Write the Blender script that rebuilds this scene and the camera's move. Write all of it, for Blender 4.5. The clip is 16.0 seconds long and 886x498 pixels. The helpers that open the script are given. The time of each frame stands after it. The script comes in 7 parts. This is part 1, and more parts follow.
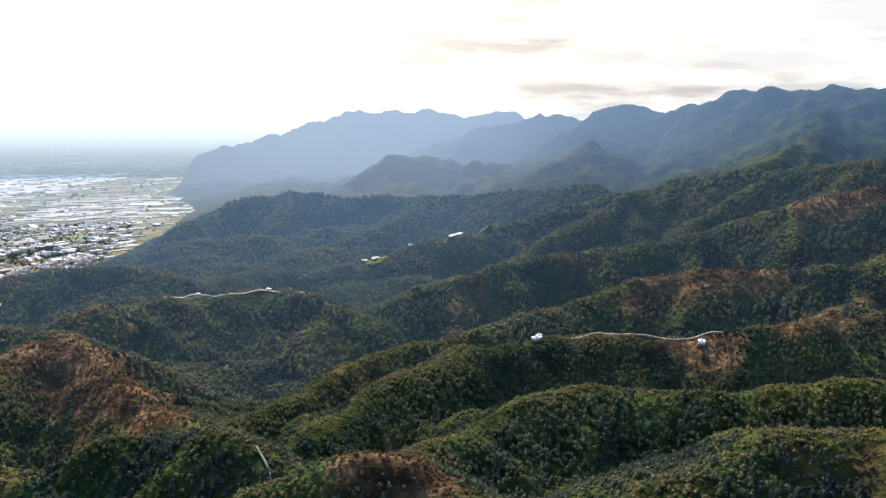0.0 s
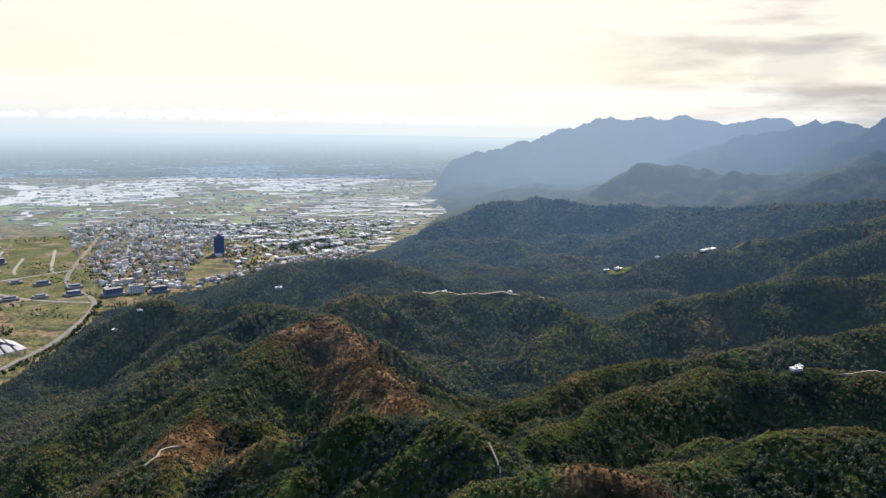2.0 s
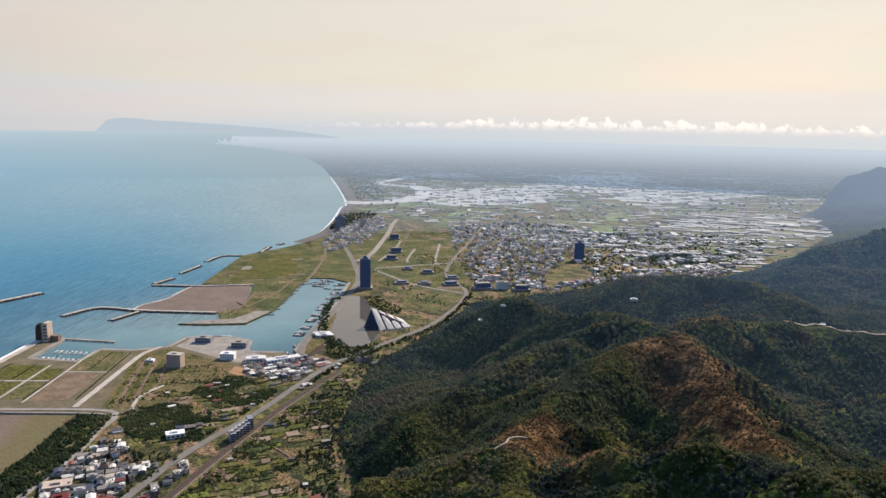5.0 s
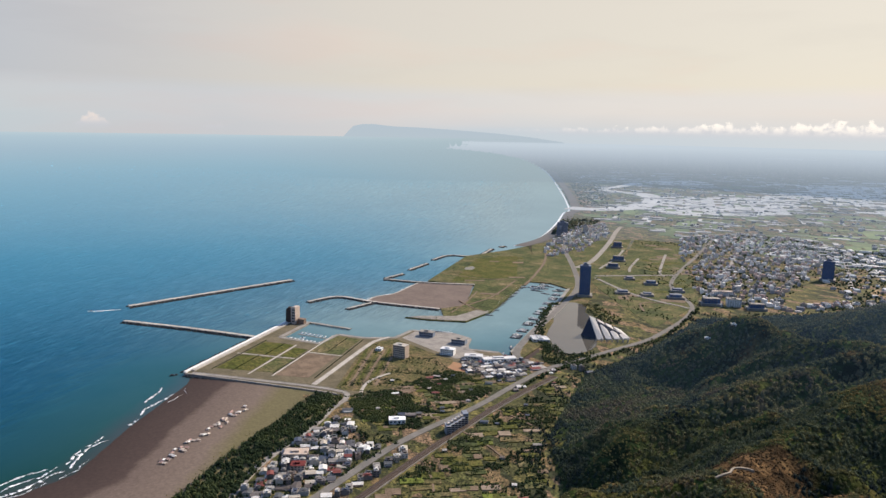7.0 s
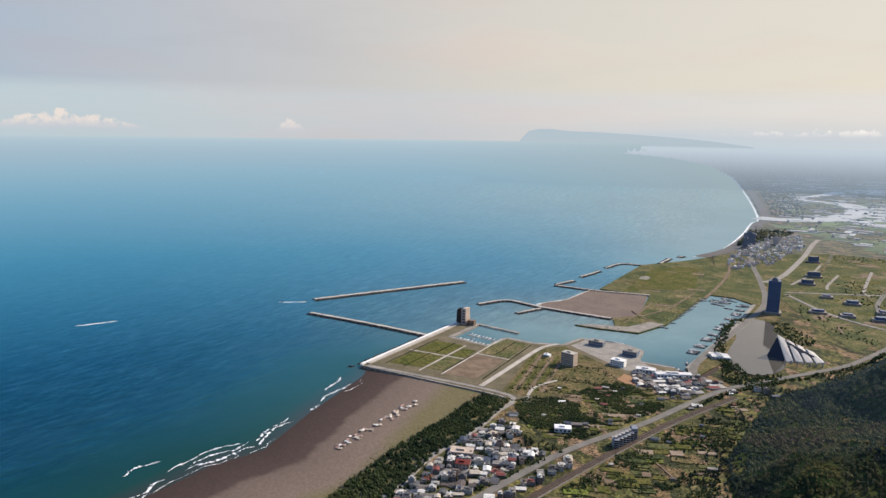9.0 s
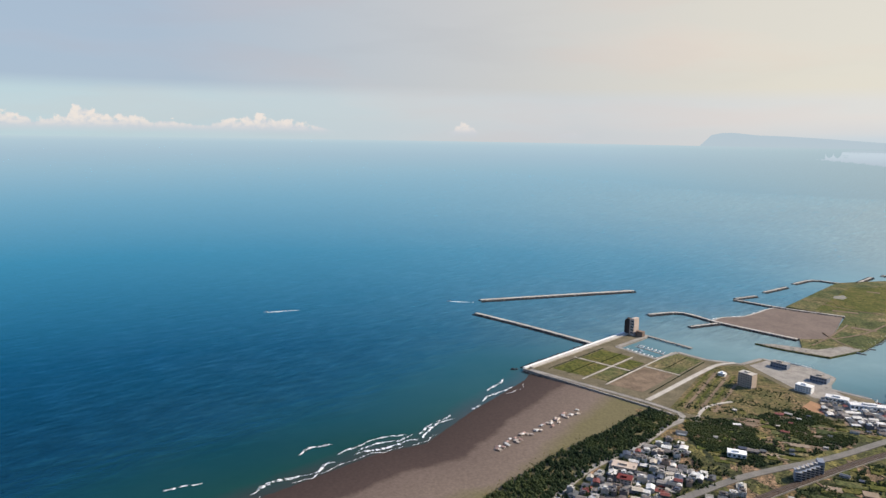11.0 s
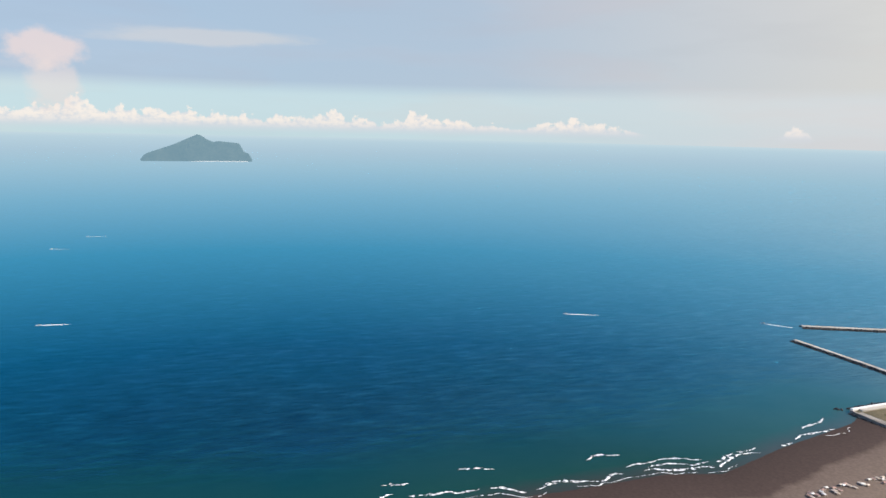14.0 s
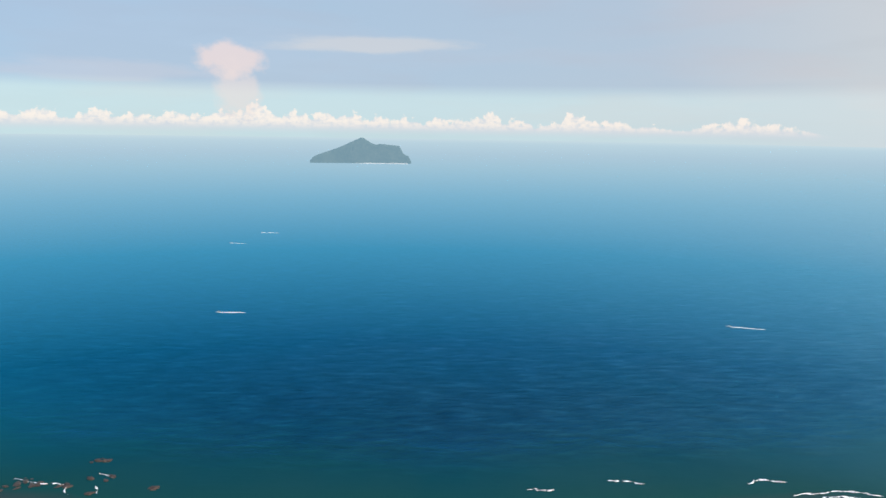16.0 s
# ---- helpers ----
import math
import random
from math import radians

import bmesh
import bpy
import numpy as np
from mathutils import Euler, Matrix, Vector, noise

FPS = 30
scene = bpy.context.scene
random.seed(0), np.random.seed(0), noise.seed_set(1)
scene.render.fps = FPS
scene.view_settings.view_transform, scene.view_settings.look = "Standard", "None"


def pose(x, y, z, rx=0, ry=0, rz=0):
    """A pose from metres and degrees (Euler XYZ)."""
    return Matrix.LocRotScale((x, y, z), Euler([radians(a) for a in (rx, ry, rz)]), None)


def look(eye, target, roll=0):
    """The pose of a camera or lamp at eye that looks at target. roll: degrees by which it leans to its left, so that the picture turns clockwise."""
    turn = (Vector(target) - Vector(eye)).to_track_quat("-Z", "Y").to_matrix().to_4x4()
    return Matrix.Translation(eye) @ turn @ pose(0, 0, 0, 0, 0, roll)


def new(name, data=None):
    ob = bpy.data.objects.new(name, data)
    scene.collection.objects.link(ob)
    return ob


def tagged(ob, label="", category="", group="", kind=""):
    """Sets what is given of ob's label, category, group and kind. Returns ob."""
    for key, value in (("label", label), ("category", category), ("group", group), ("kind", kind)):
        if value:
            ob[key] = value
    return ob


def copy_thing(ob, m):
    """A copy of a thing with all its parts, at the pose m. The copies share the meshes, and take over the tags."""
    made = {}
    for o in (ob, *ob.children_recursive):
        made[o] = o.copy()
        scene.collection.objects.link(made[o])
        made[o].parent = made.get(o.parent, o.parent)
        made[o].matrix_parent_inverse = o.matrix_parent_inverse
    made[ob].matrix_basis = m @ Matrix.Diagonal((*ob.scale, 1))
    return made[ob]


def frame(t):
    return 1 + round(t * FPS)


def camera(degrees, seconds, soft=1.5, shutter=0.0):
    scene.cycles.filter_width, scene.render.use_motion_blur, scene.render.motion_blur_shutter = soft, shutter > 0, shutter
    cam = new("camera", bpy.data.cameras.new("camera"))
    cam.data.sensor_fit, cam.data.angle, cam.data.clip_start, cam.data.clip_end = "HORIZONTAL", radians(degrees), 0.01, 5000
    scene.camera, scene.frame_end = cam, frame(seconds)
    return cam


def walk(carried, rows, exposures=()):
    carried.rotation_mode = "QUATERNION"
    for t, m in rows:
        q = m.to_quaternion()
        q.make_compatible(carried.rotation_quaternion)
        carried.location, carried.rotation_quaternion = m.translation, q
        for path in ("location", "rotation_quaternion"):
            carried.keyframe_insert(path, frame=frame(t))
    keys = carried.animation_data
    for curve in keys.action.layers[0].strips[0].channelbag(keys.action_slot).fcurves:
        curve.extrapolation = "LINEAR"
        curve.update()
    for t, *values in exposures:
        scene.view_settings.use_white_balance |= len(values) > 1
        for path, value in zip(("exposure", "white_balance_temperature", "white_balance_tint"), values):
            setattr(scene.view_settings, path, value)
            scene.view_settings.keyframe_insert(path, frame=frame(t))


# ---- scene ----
EYE = 430.0  # the camera hovers over the hillside and turns on the spot
cam = camera(63.76, 16.0)
walk(cam, [
    (0.0, pose(0, 0, EYE, 79.87, -0.85, -9.64)),
    (0.5, pose(0, 0, EYE, 79.93, -0.89, -4.27)),
    (1.0, pose(0, 0, EYE, 80.01, -0.91, -0.09)),
    (1.5, pose(0, 0, EYE, 80.06, -0.90, 5.09)),
    (2.0, pose(0, 0, EYE, 80.11, -0.92, 9.98)),
    (2.5, pose(0, 0, EYE, 80.14, -0.98, 14.82)),
    (3.0, pose(0, 0, EYE, 80.18, -1.00, 19.84)),
    (3.5, pose(0, 0, EYE, 80.23, -1.07, 25.19)),
    (4.0, pose(0, 0, EYE, 80.28, -1.05, 29.75)),
    (4.5, pose(0, 0, EYE, 80.34, -1.03, 34.07)),
    (5.0, pose(0, 0, EYE, 80.40, -1.11, 38.70)),
    (7.5, pose(0, 0, EYE, 80.52, -0.92, 59.82)),
    (8.0, pose(0, 0, EYE, 80.57, -0.83, 62.72)),
    (8.5, pose(0, 0, EYE, 80.59, -0.83, 66.67)),
    (9.0, pose(0, 0, EYE, 80.64, -0.80, 70.43)),
    (11.5, pose(0, 0, EYE, 80.72, -0.97, 87.83)),
    (12.0, pose(0, 0, EYE, 80.72, -0.99, 91.98)),
    (12.5, pose(0, 0, EYE, 80.69, -1.09, 96.30)),
    (13.0, pose(0, 0, EYE, 80.66, -1.14, 100.30)),
    (13.5, pose(0, 0, EYE, 80.63, -1.23, 104.42)),
    (14.0, pose(0, 0, EYE, 80.61, -1.25, 108.46)),
    (14.5, pose(0, 0, EYE, 80.59, -1.11, 111.66)),
    (15.0, pose(0, 0, EYE, 80.57, -1.05, 114.62)),
    (15.5, pose(0, 0, EYE, 80.56, -0.94, 117.13)),
    (16.0, pose(0, 0, EYE, 80.57, -0.90, 120.81)),
], exposures=[(0.0, 1.22, 6500, 11), (1.0, 1.04, 6500, 11), (2.0, 0.85, 6500, 10), (3.5, 0.6, 6500, 10), (5.0, 0.5, 6650, 13), (9.0, 0.42, 6550, 12), (12.0, 0.53, 6500, 10), (16.0, 0.64, 6500, 10)])

# ---- world and sun ----
SUN_AZ, SUN_EL = 4.0, 38.0  # degrees left of +y, degrees above the horizon
world = bpy.data.worlds.new("sky")
scene.world = world
world.use_nodes = True
wn, wl = world.node_tree.nodes, world.node_tree.links
sky = wn.new("ShaderNodeTexSky")
sky.sky_type, sky.sun_disc = "NISHITA", False
sky.sun_elevation, sky.sun_rotation = radians(SUN_EL), radians(-SUN_AZ)
sky.altitude, sky.air_density, sky.dust_density, sky.ozone_density = 200, 1.0, 1.0, 1.5
back = wn["Background"]
back.inputs["Strength"].default_value = 0.0597
a, e = radians(SUN_AZ), radians(SUN_EL)
SUN_DIR = Vector((-math.sin(a) * math.cos(e), math.cos(a) * math.cos(e), math.sin(e)))


def world_node(kind, **inputs):
    n = wn.new(kind)
    for k, v in inputs.items():
        n.inputs[k].default_value = v
    return n


def world_ramp(source, stops):
    r = wn.new("ShaderNodeValToRGB")
    while len(r.color_ramp.elements) < len(stops):
        r.color_ramp.elements.new(0.5)
    for el, (p, c) in zip(r.color_ramp.elements, stops):
        el.position, el.color = p, (*c, 1)
    wl.new(source, r.inputs["Fac"])
    return r.outputs["Color"]


def world_mix(fac, c1, c2, mode="MIX"):
    m = wn.new("ShaderNodeMix")
    m.data_type, m.blend_type = "RGBA", mode
    for sock, v in ((m.inputs[0], fac), (m.inputs[6], c1), (m.inputs[7], c2)):
        if isinstance(v, bpy.types.NodeSocket):
            wl.new(v, sock)
        else:
            sock.default_value = v if isinstance(v, (int, float)) else (*v, 1)
    return m.outputs[2]


# a thin veil of high cloud over the blue, brightest towards the sun, with a clear strip low over the sea
aim = wn.new("ShaderNodeTexCoord").outputs["Generated"]
dot = wn.new("ShaderNodeVectorMath")
dot.operation = "DOT_PRODUCT"
dot.inputs[1].default_value = Vector((-0.27, 0.82, 0.5)).normalized()  # where the veil is thinnest, beside the sun
wl.new(aim, dot.inputs[0])
half = wn.new("ShaderNodeMapRange")
half.inputs["From Min"].default_value = -1.0
wl.new(dot.outputs["Value"], half.inputs["Value"])
veil = world_ramp(half.outputs[0], [(0.0, (0.034, 0.050, 0.072)), (0.3, (0.038, 0.053, 0.070)), (0.55, (0.044, 0.054, 0.066)), (0.72, (0.063, 0.063, 0.063)),
                                    (0.84, (0.079, 0.074, 0.064)), (0.93, (0.085, 0.079, 0.066)), (1.0, (0.091, 0.085, 0.070))])
sep = wn.new("ShaderNodeSeparateXYZ")
wl.new(aim, sep.inputs[0])
low = world_ramp(sep.outputs["Z"], [(0.0, (1, 1, 1)), (0.045, (0.9, 0.9, 0.9)), (0.062, (0, 0, 0)), (1.0, (0, 0, 0))])
clear = world_ramp(half.outputs[0], [(0.0, (0.055, 0.075, 0.080)), (0.5, (0.056, 0.072, 0.078)), (0.75, (0.064, 0.068, 0.072)), (0.9, (0.080, 0.078, 0.076))])
veil = world_mix(low, veil, clear)
flat = wn.new("ShaderNodeMapping")
flat.inputs["Scale"].default_value = (1.6, 1.6, 9.0)
wl.new(aim, flat.inputs["Vector"])
puffs = world_node("ShaderNodeTexNoise", Scale=2.6, Detail=6.0, Roughness=0.55)
wl.new(flat.outputs[0], puffs.inputs["Vector"])
grey = world_ramp(puffs.outputs["Fac"], [(0.0, (1.04, 1.04, 1.04)), (0.47, (1, 1, 1)), (0.62, (0.46, 0.45, 0.48))])
inland = world_ramp(sep.outputs["X"], [(0.0, (0.06, 0.06, 0.06)), (0.12, (0.55, 0.55, 0.55)), (0.35, (1, 1, 1))])
veil = world_mix(inland, veil, world_mix(1.0, veil, grey, "MULTIPLY"))
blush = world_node("ShaderNodeTexNoise", Scale=1.3, Detail=5.0, Roughness=0.5)
wl.new(flat.outputs[0], blush.inputs["Vector"])
pink = world_ramp(blush.outputs["Fac"], [(0.5, (1, 1, 1)), (0.63, (1.24, 1.04, 0.98))])
veil = world_mix(0.35, veil, world_mix(1.0, veil, pink, "MULTIPLY"))
overhead = world_ramp(sep.outputs["Z"], [(0.0, (0, 0, 0)), (0.2, (0, 0, 0)), (0.55, (1, 1, 1))])
veil = world_mix(overhead, veil, (0.018, 0.036, 0.076))  # overhead the veil thins out to blue


def world_math(kind, a, b=0.0, c=0.0):
    m = wn.new("ShaderNodeMath")
    m.operation = kind
    for sock, v in zip(m.inputs, (a, b, c)):
        if isinstance(v, bpy.types.NodeSocket):
            wl.new(v, sock)
        else:
            sock.default_value = v
    return m.outputs[0]


def world_step(v, low, high, to_low=0.0, to_high=1.0):
    m = wn.new("ShaderNodeMapRange")
    m.interpolation_type = "SMOOTHSTEP"
    for k, x in (("From Min", low), ("From Max", high), ("To Min", to_low), ("To Max", to_high)):
        m.inputs[k].default_value = x
    wl.new(v, m.inputs["Value"])
    return m.outputs[0]


# directions as degrees left of +y and above the horizon
AZ = world_math("MULTIPLY", world_math("ARCTAN2", world_math("MULTIPLY", sep.outputs["X"], -1.0), sep.outputs["Y"]), 57.2958)
EL = world_math("MULTIPLY", world_math("ARCSINE", sep.outputs["Z"]), 57.2958)


def sky_noise(across, up, detail=8.0, rough=0.6, shift=0.0):
    v = wn.new("ShaderNodeCombineXYZ")
    wl.new(world_math("MULTIPLY", AZ, across), v.inputs[0]), wl.new(world_math("MULTIPLY_ADD", EL, up, shift), v.inputs[1])
    n = world_node("ShaderNodeTexNoise", Scale=1.0, Detail=detail, Roughness=rough)
    wl.new(v.outputs[0], n.inputs["Vector"])
    return n.outputs["Fac"]


# damp blue air low over the plain
overland = world_math("MULTIPLY", world_step(AZ, 64.0, 52.0), world_ramp(world_math("MULTIPLY_ADD", EL, 0.2, 0.5), [(0.2, (1, 1, 1)), (0.5, (0.85, 0.85, 0.85)), (0.58, (0.45, 0.45, 0.45)), (0.8, (0, 0, 0))]))
veil = world_mix(overland, veil, (0.059, 0.071, 0.080))
# a bank of heaped cloud along the horizon: how high it reaches, by direction
TOPS = [(-6, 0.0), (6, 0.5), (18, 0.85), (30, 0.85), (38, 0.6), (44, 0.36), (51, 0.16), (56, 0.0), (72, 0.0), (74.2, 0.25), (75.5, 0.0), (81, 0.0), (82.4, 1.0), (83.6, 0.0), (92.5, 0.1), (95, 0.6), (98.2, 1.25),
        (101.5, 0.5), (103.6, 0.35), (105.5, 0.7), (108.5, 1.1), (109.8, 0.9), (110.6, 2.1), (111.6, 0.6), (114, 0.8), (117, 1.2), (121, 0.9), (125, 1.0), (130, 1.1), (135, 1.6), (140, 1.0), (160, 0.9)]
tops = world_ramp(world_math("MULTIPLY_ADD", AZ, 1 / 180, 20 / 180), [((p + 20) / 180, (v / 2.5,) * 3) for p, v in TOPS])
lump = sky_noise(1.5, 2.2)
body = world_math("MULTIPLY", world_math("MULTIPLY", tops, 2.5), world_step(sky_noise(0.55, 0.0, 3.0, 0.5, 4.0), 0.25, 0.7, 0.5, 1.35))
reach = world_math("ADD", body, world_math("MULTIPLY", world_math("SUBTRACT", lump, 0.52), world_math("MINIMUM", world_math("MULTIPLY", body, 2.6), 1.8)))
puff = world_step(world_math("SUBTRACT", reach, EL), -0.02, 0.22)
puff = world_math("MULTIPLY", world_math("MULTIPLY", puff, world_step(EL, -0.5, 0.3)), world_step(body, 0.04, 0.3))
lit = world_math("MULTIPLY", world_step(EL, -0.2, 0.7), world_step(sky_noise(1.5, 2.2, 8.0, 0.6, 0.22), 0.3, 0.6))
heap = world_mix(lit, (0.066, 0.070, 0.077), world_mix(world_step(AZ, 70.0, 50.0), (0.100, 0.089, 0.081), (0.122, 0.117, 0.108)))
veil = world_mix(world_math("MULTIPLY", puff, 0.85), veil, heap)


def rosy(az, el, wide, tall, share, tone, across, up):
    """A soft patch of high cloud that catches warm light."""
    global veil
    u, v = world_math("MULTIPLY", world_math("SUBTRACT", AZ, az), 1 / wide), world_math("MULTIPLY", world_math("SUBTRACT", EL, el), 1 / tall)
    off = world_math("SQRT", world_math("ADD", world_math("MULTIPLY", u, u), world_math("MULTIPLY", v, v)))
    edge = world_math("ADD", off, world_math("MULTIPLY", world_math("SUBTRACT", sky_noise(across, up, 6.0, 0.55, az), 0.5), 1.5))
    veil = world_mix(world_math("MULTIPLY", world_step(edge, 1.0, 0.45), share), veil, tone)


rosy(137.0, 5.0, 3.0, 1.5, 0.75, (0.086, 0.069, 0.066), 0.5, 0.6)
rosy(136.6, 2.6, 2.2, 2.4, 0.55, (0.082, 0.070, 0.068), 0.5, 0.5)
rosy(127.0, 6.4, 9.0, 0.8, 0.5, (0.072, 0.068, 0.066), 0.15, 0.8)
rosy(146.0, 3.8, 9.0, 1.0, 0.3, (0.064, 0.060, 0.066), 0.15, 0.8)
rosy(-31.0, 4.7, 12.0, 0.9, 0.6, (0.047, 0.045, 0.047), 0.16, 0.9)
rosy(-39.0, 7.6, 6.0, 1.6, 0.5, (0.052, 0.049, 0.050), 0.25, 0.6)
rosy(-16.0, 4.6, 4.0, 1.8, 0.45, (0.053, 0.050, 0.050), 0.4, 0.7)
gain = wn.new("ShaderNodeVectorMath")
gain.operation = "SCALE"
gain.inputs["Scale"].default_value = 120.0
wl.new(veil, gain.inputs[0])
wl.new(world_mix(0.85, sky.outputs["Color"], gain.outputs[0]), back.inputs["Color"])

sun = new("sun", bpy.data.lights.new("sun", "SUN"))
sun.data.energy, sun.data.angle, sun.data.color = 5.0, radians(0.6), (1.0, 0.89, 0.73)
sun.matrix_world = look(SUN_DIR * 1000, (0, 0, 0))


# ---- materials ----
def material(name):
    m = bpy.data.materials.new(name)
    m.use_nodes = True
    return m, m.node_tree.nodes, m.node_tree.links, m.node_tree.nodes["Principled BSDF"]


def ramp(nodes, stops, mode="LINEAR"):
    r = nodes.new("ShaderNodeValToRGB")
    r.color_ramp.interpolation = mode
    while len(r.color_ramp.elements) < len(stops):
        r.color_ramp.elements.new(0.5)
    for el, (p, c) in zip(r.color_ramp.elements, stops):
        el.position, el.color = p, (*c, 1)
    return r


def noise_tex(nodes, links, scale, detail=4.0, source=None, rough=0.55):
    n = nodes.new("ShaderNodeTexNoise")
    n.inputs["Scale"].default_value, n.inputs["Detail"].default_value = scale, detail
    n.inputs["Roughness"].default_value = rough
    if source is None:
        source = nodes.new("ShaderNodeNewGeometry").outputs["Position"]
    links.new(source, n.inputs["Vector"])
    return n


def mixed(nodes, links, fac, a, b, mode="MIX"):
    m = nodes.new("ShaderNodeMix")
    m.data_type, m.blend_type = "RGBA", mode
    for sock, v in ((m.inputs[0], fac), (m.inputs[6], a), (m.inputs[7], b)):
        if isinstance(v, bpy.types.NodeSocket):
            links.new(v, sock)
        else:
            sock.default_value = v if isinstance(v, (int, float)) else (*v, 1)
    return m.outputs[2]


def grained(name, dark, light, scale=0.5, rough=0.85, fine=None, bump=0.0, metal=0.0, per=""):
    """Colour that wanders between two tones at two scales; per: 'object' or 'island' shifts it piece by piece."""
    m, n, l, b = material(name)
    big = noise_tex(n, l, scale, 5)
    small = noise_tex(n, l, fine or scale * 9, 3)
    wide = ramp(n, [(0.33, (0, 0, 0)), (0.67, (1, 1, 1))])
    near = ramp(n, [(0.36, (0, 0, 0)), (0.64, (1, 1, 1))])
    l.new(big.outputs["Fac"], wide.inputs["Fac"]), l.new(small.outputs["Fac"], near.inputs["Fac"])
    c = mixed(n, l, wide.outputs["Color"], dark, light)
    c = mixed(n, l, 0.45, c, mixed(n, l, near.outputs["Color"], dark, light))
    if per:
        g = n.new("ShaderNodeObjectInfo" if per == "object" else "ShaderNodeNewGeometry")
        out = g.outputs["Random" if per == "object" else "Random Per Island"]
        hs = n.new("ShaderNodeHueSaturation")
        mr = n.new("ShaderNodeMapRange")
        mr.inputs["To Min"].default_value, mr.inputs["To Max"].default_value = 0.6, 1.4
        l.new(out, mr.inputs["Value"]), l.new(mr.outputs[0], hs.inputs["Value"]), l.new(c, hs.inputs["Color"])
        c = hs.outputs["Color"]
    l.new(c, b.inputs["Base Color"])
    b.inputs["Roughness"].default_value, b.inputs["Metallic"].default_value = rough, metal
    b.inputs["Specular IOR Level"].default_value = 0.25
    if bump:
        bp = n.new("ShaderNodeBump")
        bp.inputs["Strength"].default_value, bp.inputs["Distance"].default_value = 0.6, bump
        l.new(small.outputs["Fac"], bp.inputs["Height"]), l.new(bp.outputs[0], b.inputs["Normal"])
    return m


def picked(name, colours, rough=0.8, per="object"):
    """One of several paints, chosen piece by piece, with a little dirt."""
    m, n, l, b = material(name)
    g = n.new("ShaderNodeObjectInfo" if per == "object" else "ShaderNodeNewGeometry")
    r = ramp(n, [(i / len(colours), c) for i, c in enumerate(colours)], "CONSTANT")
    l.new(g.outputs["Random" if per == "object" else "Random Per Island"], r.inputs["Fac"])
    dirt = noise_tex(n, l, 0.6, 5)
    d = ramp(n, [(0.35, (0.62, 0.6, 0.57)), (0.65, (1, 1, 1))])
    l.new(dirt.outputs["Fac"], d.inputs["Fac"])
    l.new(mixed(n, l, 1.0, r.outputs["Color"], d.outputs["Color"], "MULTIPLY"), b.inputs["Base Color"])
    b.inputs["Roughness"].default_value, b.inputs["Specular IOR Level"].default_value = rough, 0.2
    return m


HAZE = (0.48, 0.58, 0.68)


def painted_haze(m, near=2900.0, far_off=4740.0, least=0.1, most=0.95, tone=HAZE, deep=None, even=False, sunward=None):
    """Paints haze into a material as emission, more of it with distance, from deep to tone; even: in proportion."""
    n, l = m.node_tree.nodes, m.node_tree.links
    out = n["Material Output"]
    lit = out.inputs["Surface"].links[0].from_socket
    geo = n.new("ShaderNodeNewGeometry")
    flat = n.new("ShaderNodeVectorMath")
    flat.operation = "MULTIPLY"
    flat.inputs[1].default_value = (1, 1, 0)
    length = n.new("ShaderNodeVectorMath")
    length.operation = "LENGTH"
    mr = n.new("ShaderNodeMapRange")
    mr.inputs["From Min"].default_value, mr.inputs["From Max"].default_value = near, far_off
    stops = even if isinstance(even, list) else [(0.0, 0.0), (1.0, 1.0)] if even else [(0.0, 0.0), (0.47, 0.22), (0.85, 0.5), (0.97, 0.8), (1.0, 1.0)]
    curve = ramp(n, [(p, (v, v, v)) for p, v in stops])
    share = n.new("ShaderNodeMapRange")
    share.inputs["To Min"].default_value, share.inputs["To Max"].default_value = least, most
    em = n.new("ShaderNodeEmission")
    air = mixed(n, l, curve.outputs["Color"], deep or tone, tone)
    if sunward:  # the painted haze is whiter below the sun
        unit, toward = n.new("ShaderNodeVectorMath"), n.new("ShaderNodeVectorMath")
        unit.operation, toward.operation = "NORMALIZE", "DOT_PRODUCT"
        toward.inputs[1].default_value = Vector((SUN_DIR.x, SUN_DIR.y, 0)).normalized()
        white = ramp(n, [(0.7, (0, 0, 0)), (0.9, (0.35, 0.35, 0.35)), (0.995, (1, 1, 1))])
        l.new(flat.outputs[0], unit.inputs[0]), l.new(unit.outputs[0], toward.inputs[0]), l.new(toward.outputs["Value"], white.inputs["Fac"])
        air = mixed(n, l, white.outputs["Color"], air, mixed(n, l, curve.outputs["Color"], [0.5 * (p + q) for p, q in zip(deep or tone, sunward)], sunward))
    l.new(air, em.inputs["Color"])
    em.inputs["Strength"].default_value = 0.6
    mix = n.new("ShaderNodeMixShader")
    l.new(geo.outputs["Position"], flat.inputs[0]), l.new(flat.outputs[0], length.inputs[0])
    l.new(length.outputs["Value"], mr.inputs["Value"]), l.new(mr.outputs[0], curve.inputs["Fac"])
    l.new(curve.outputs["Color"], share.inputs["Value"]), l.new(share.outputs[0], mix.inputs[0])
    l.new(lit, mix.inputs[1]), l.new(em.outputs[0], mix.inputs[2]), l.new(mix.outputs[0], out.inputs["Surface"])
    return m


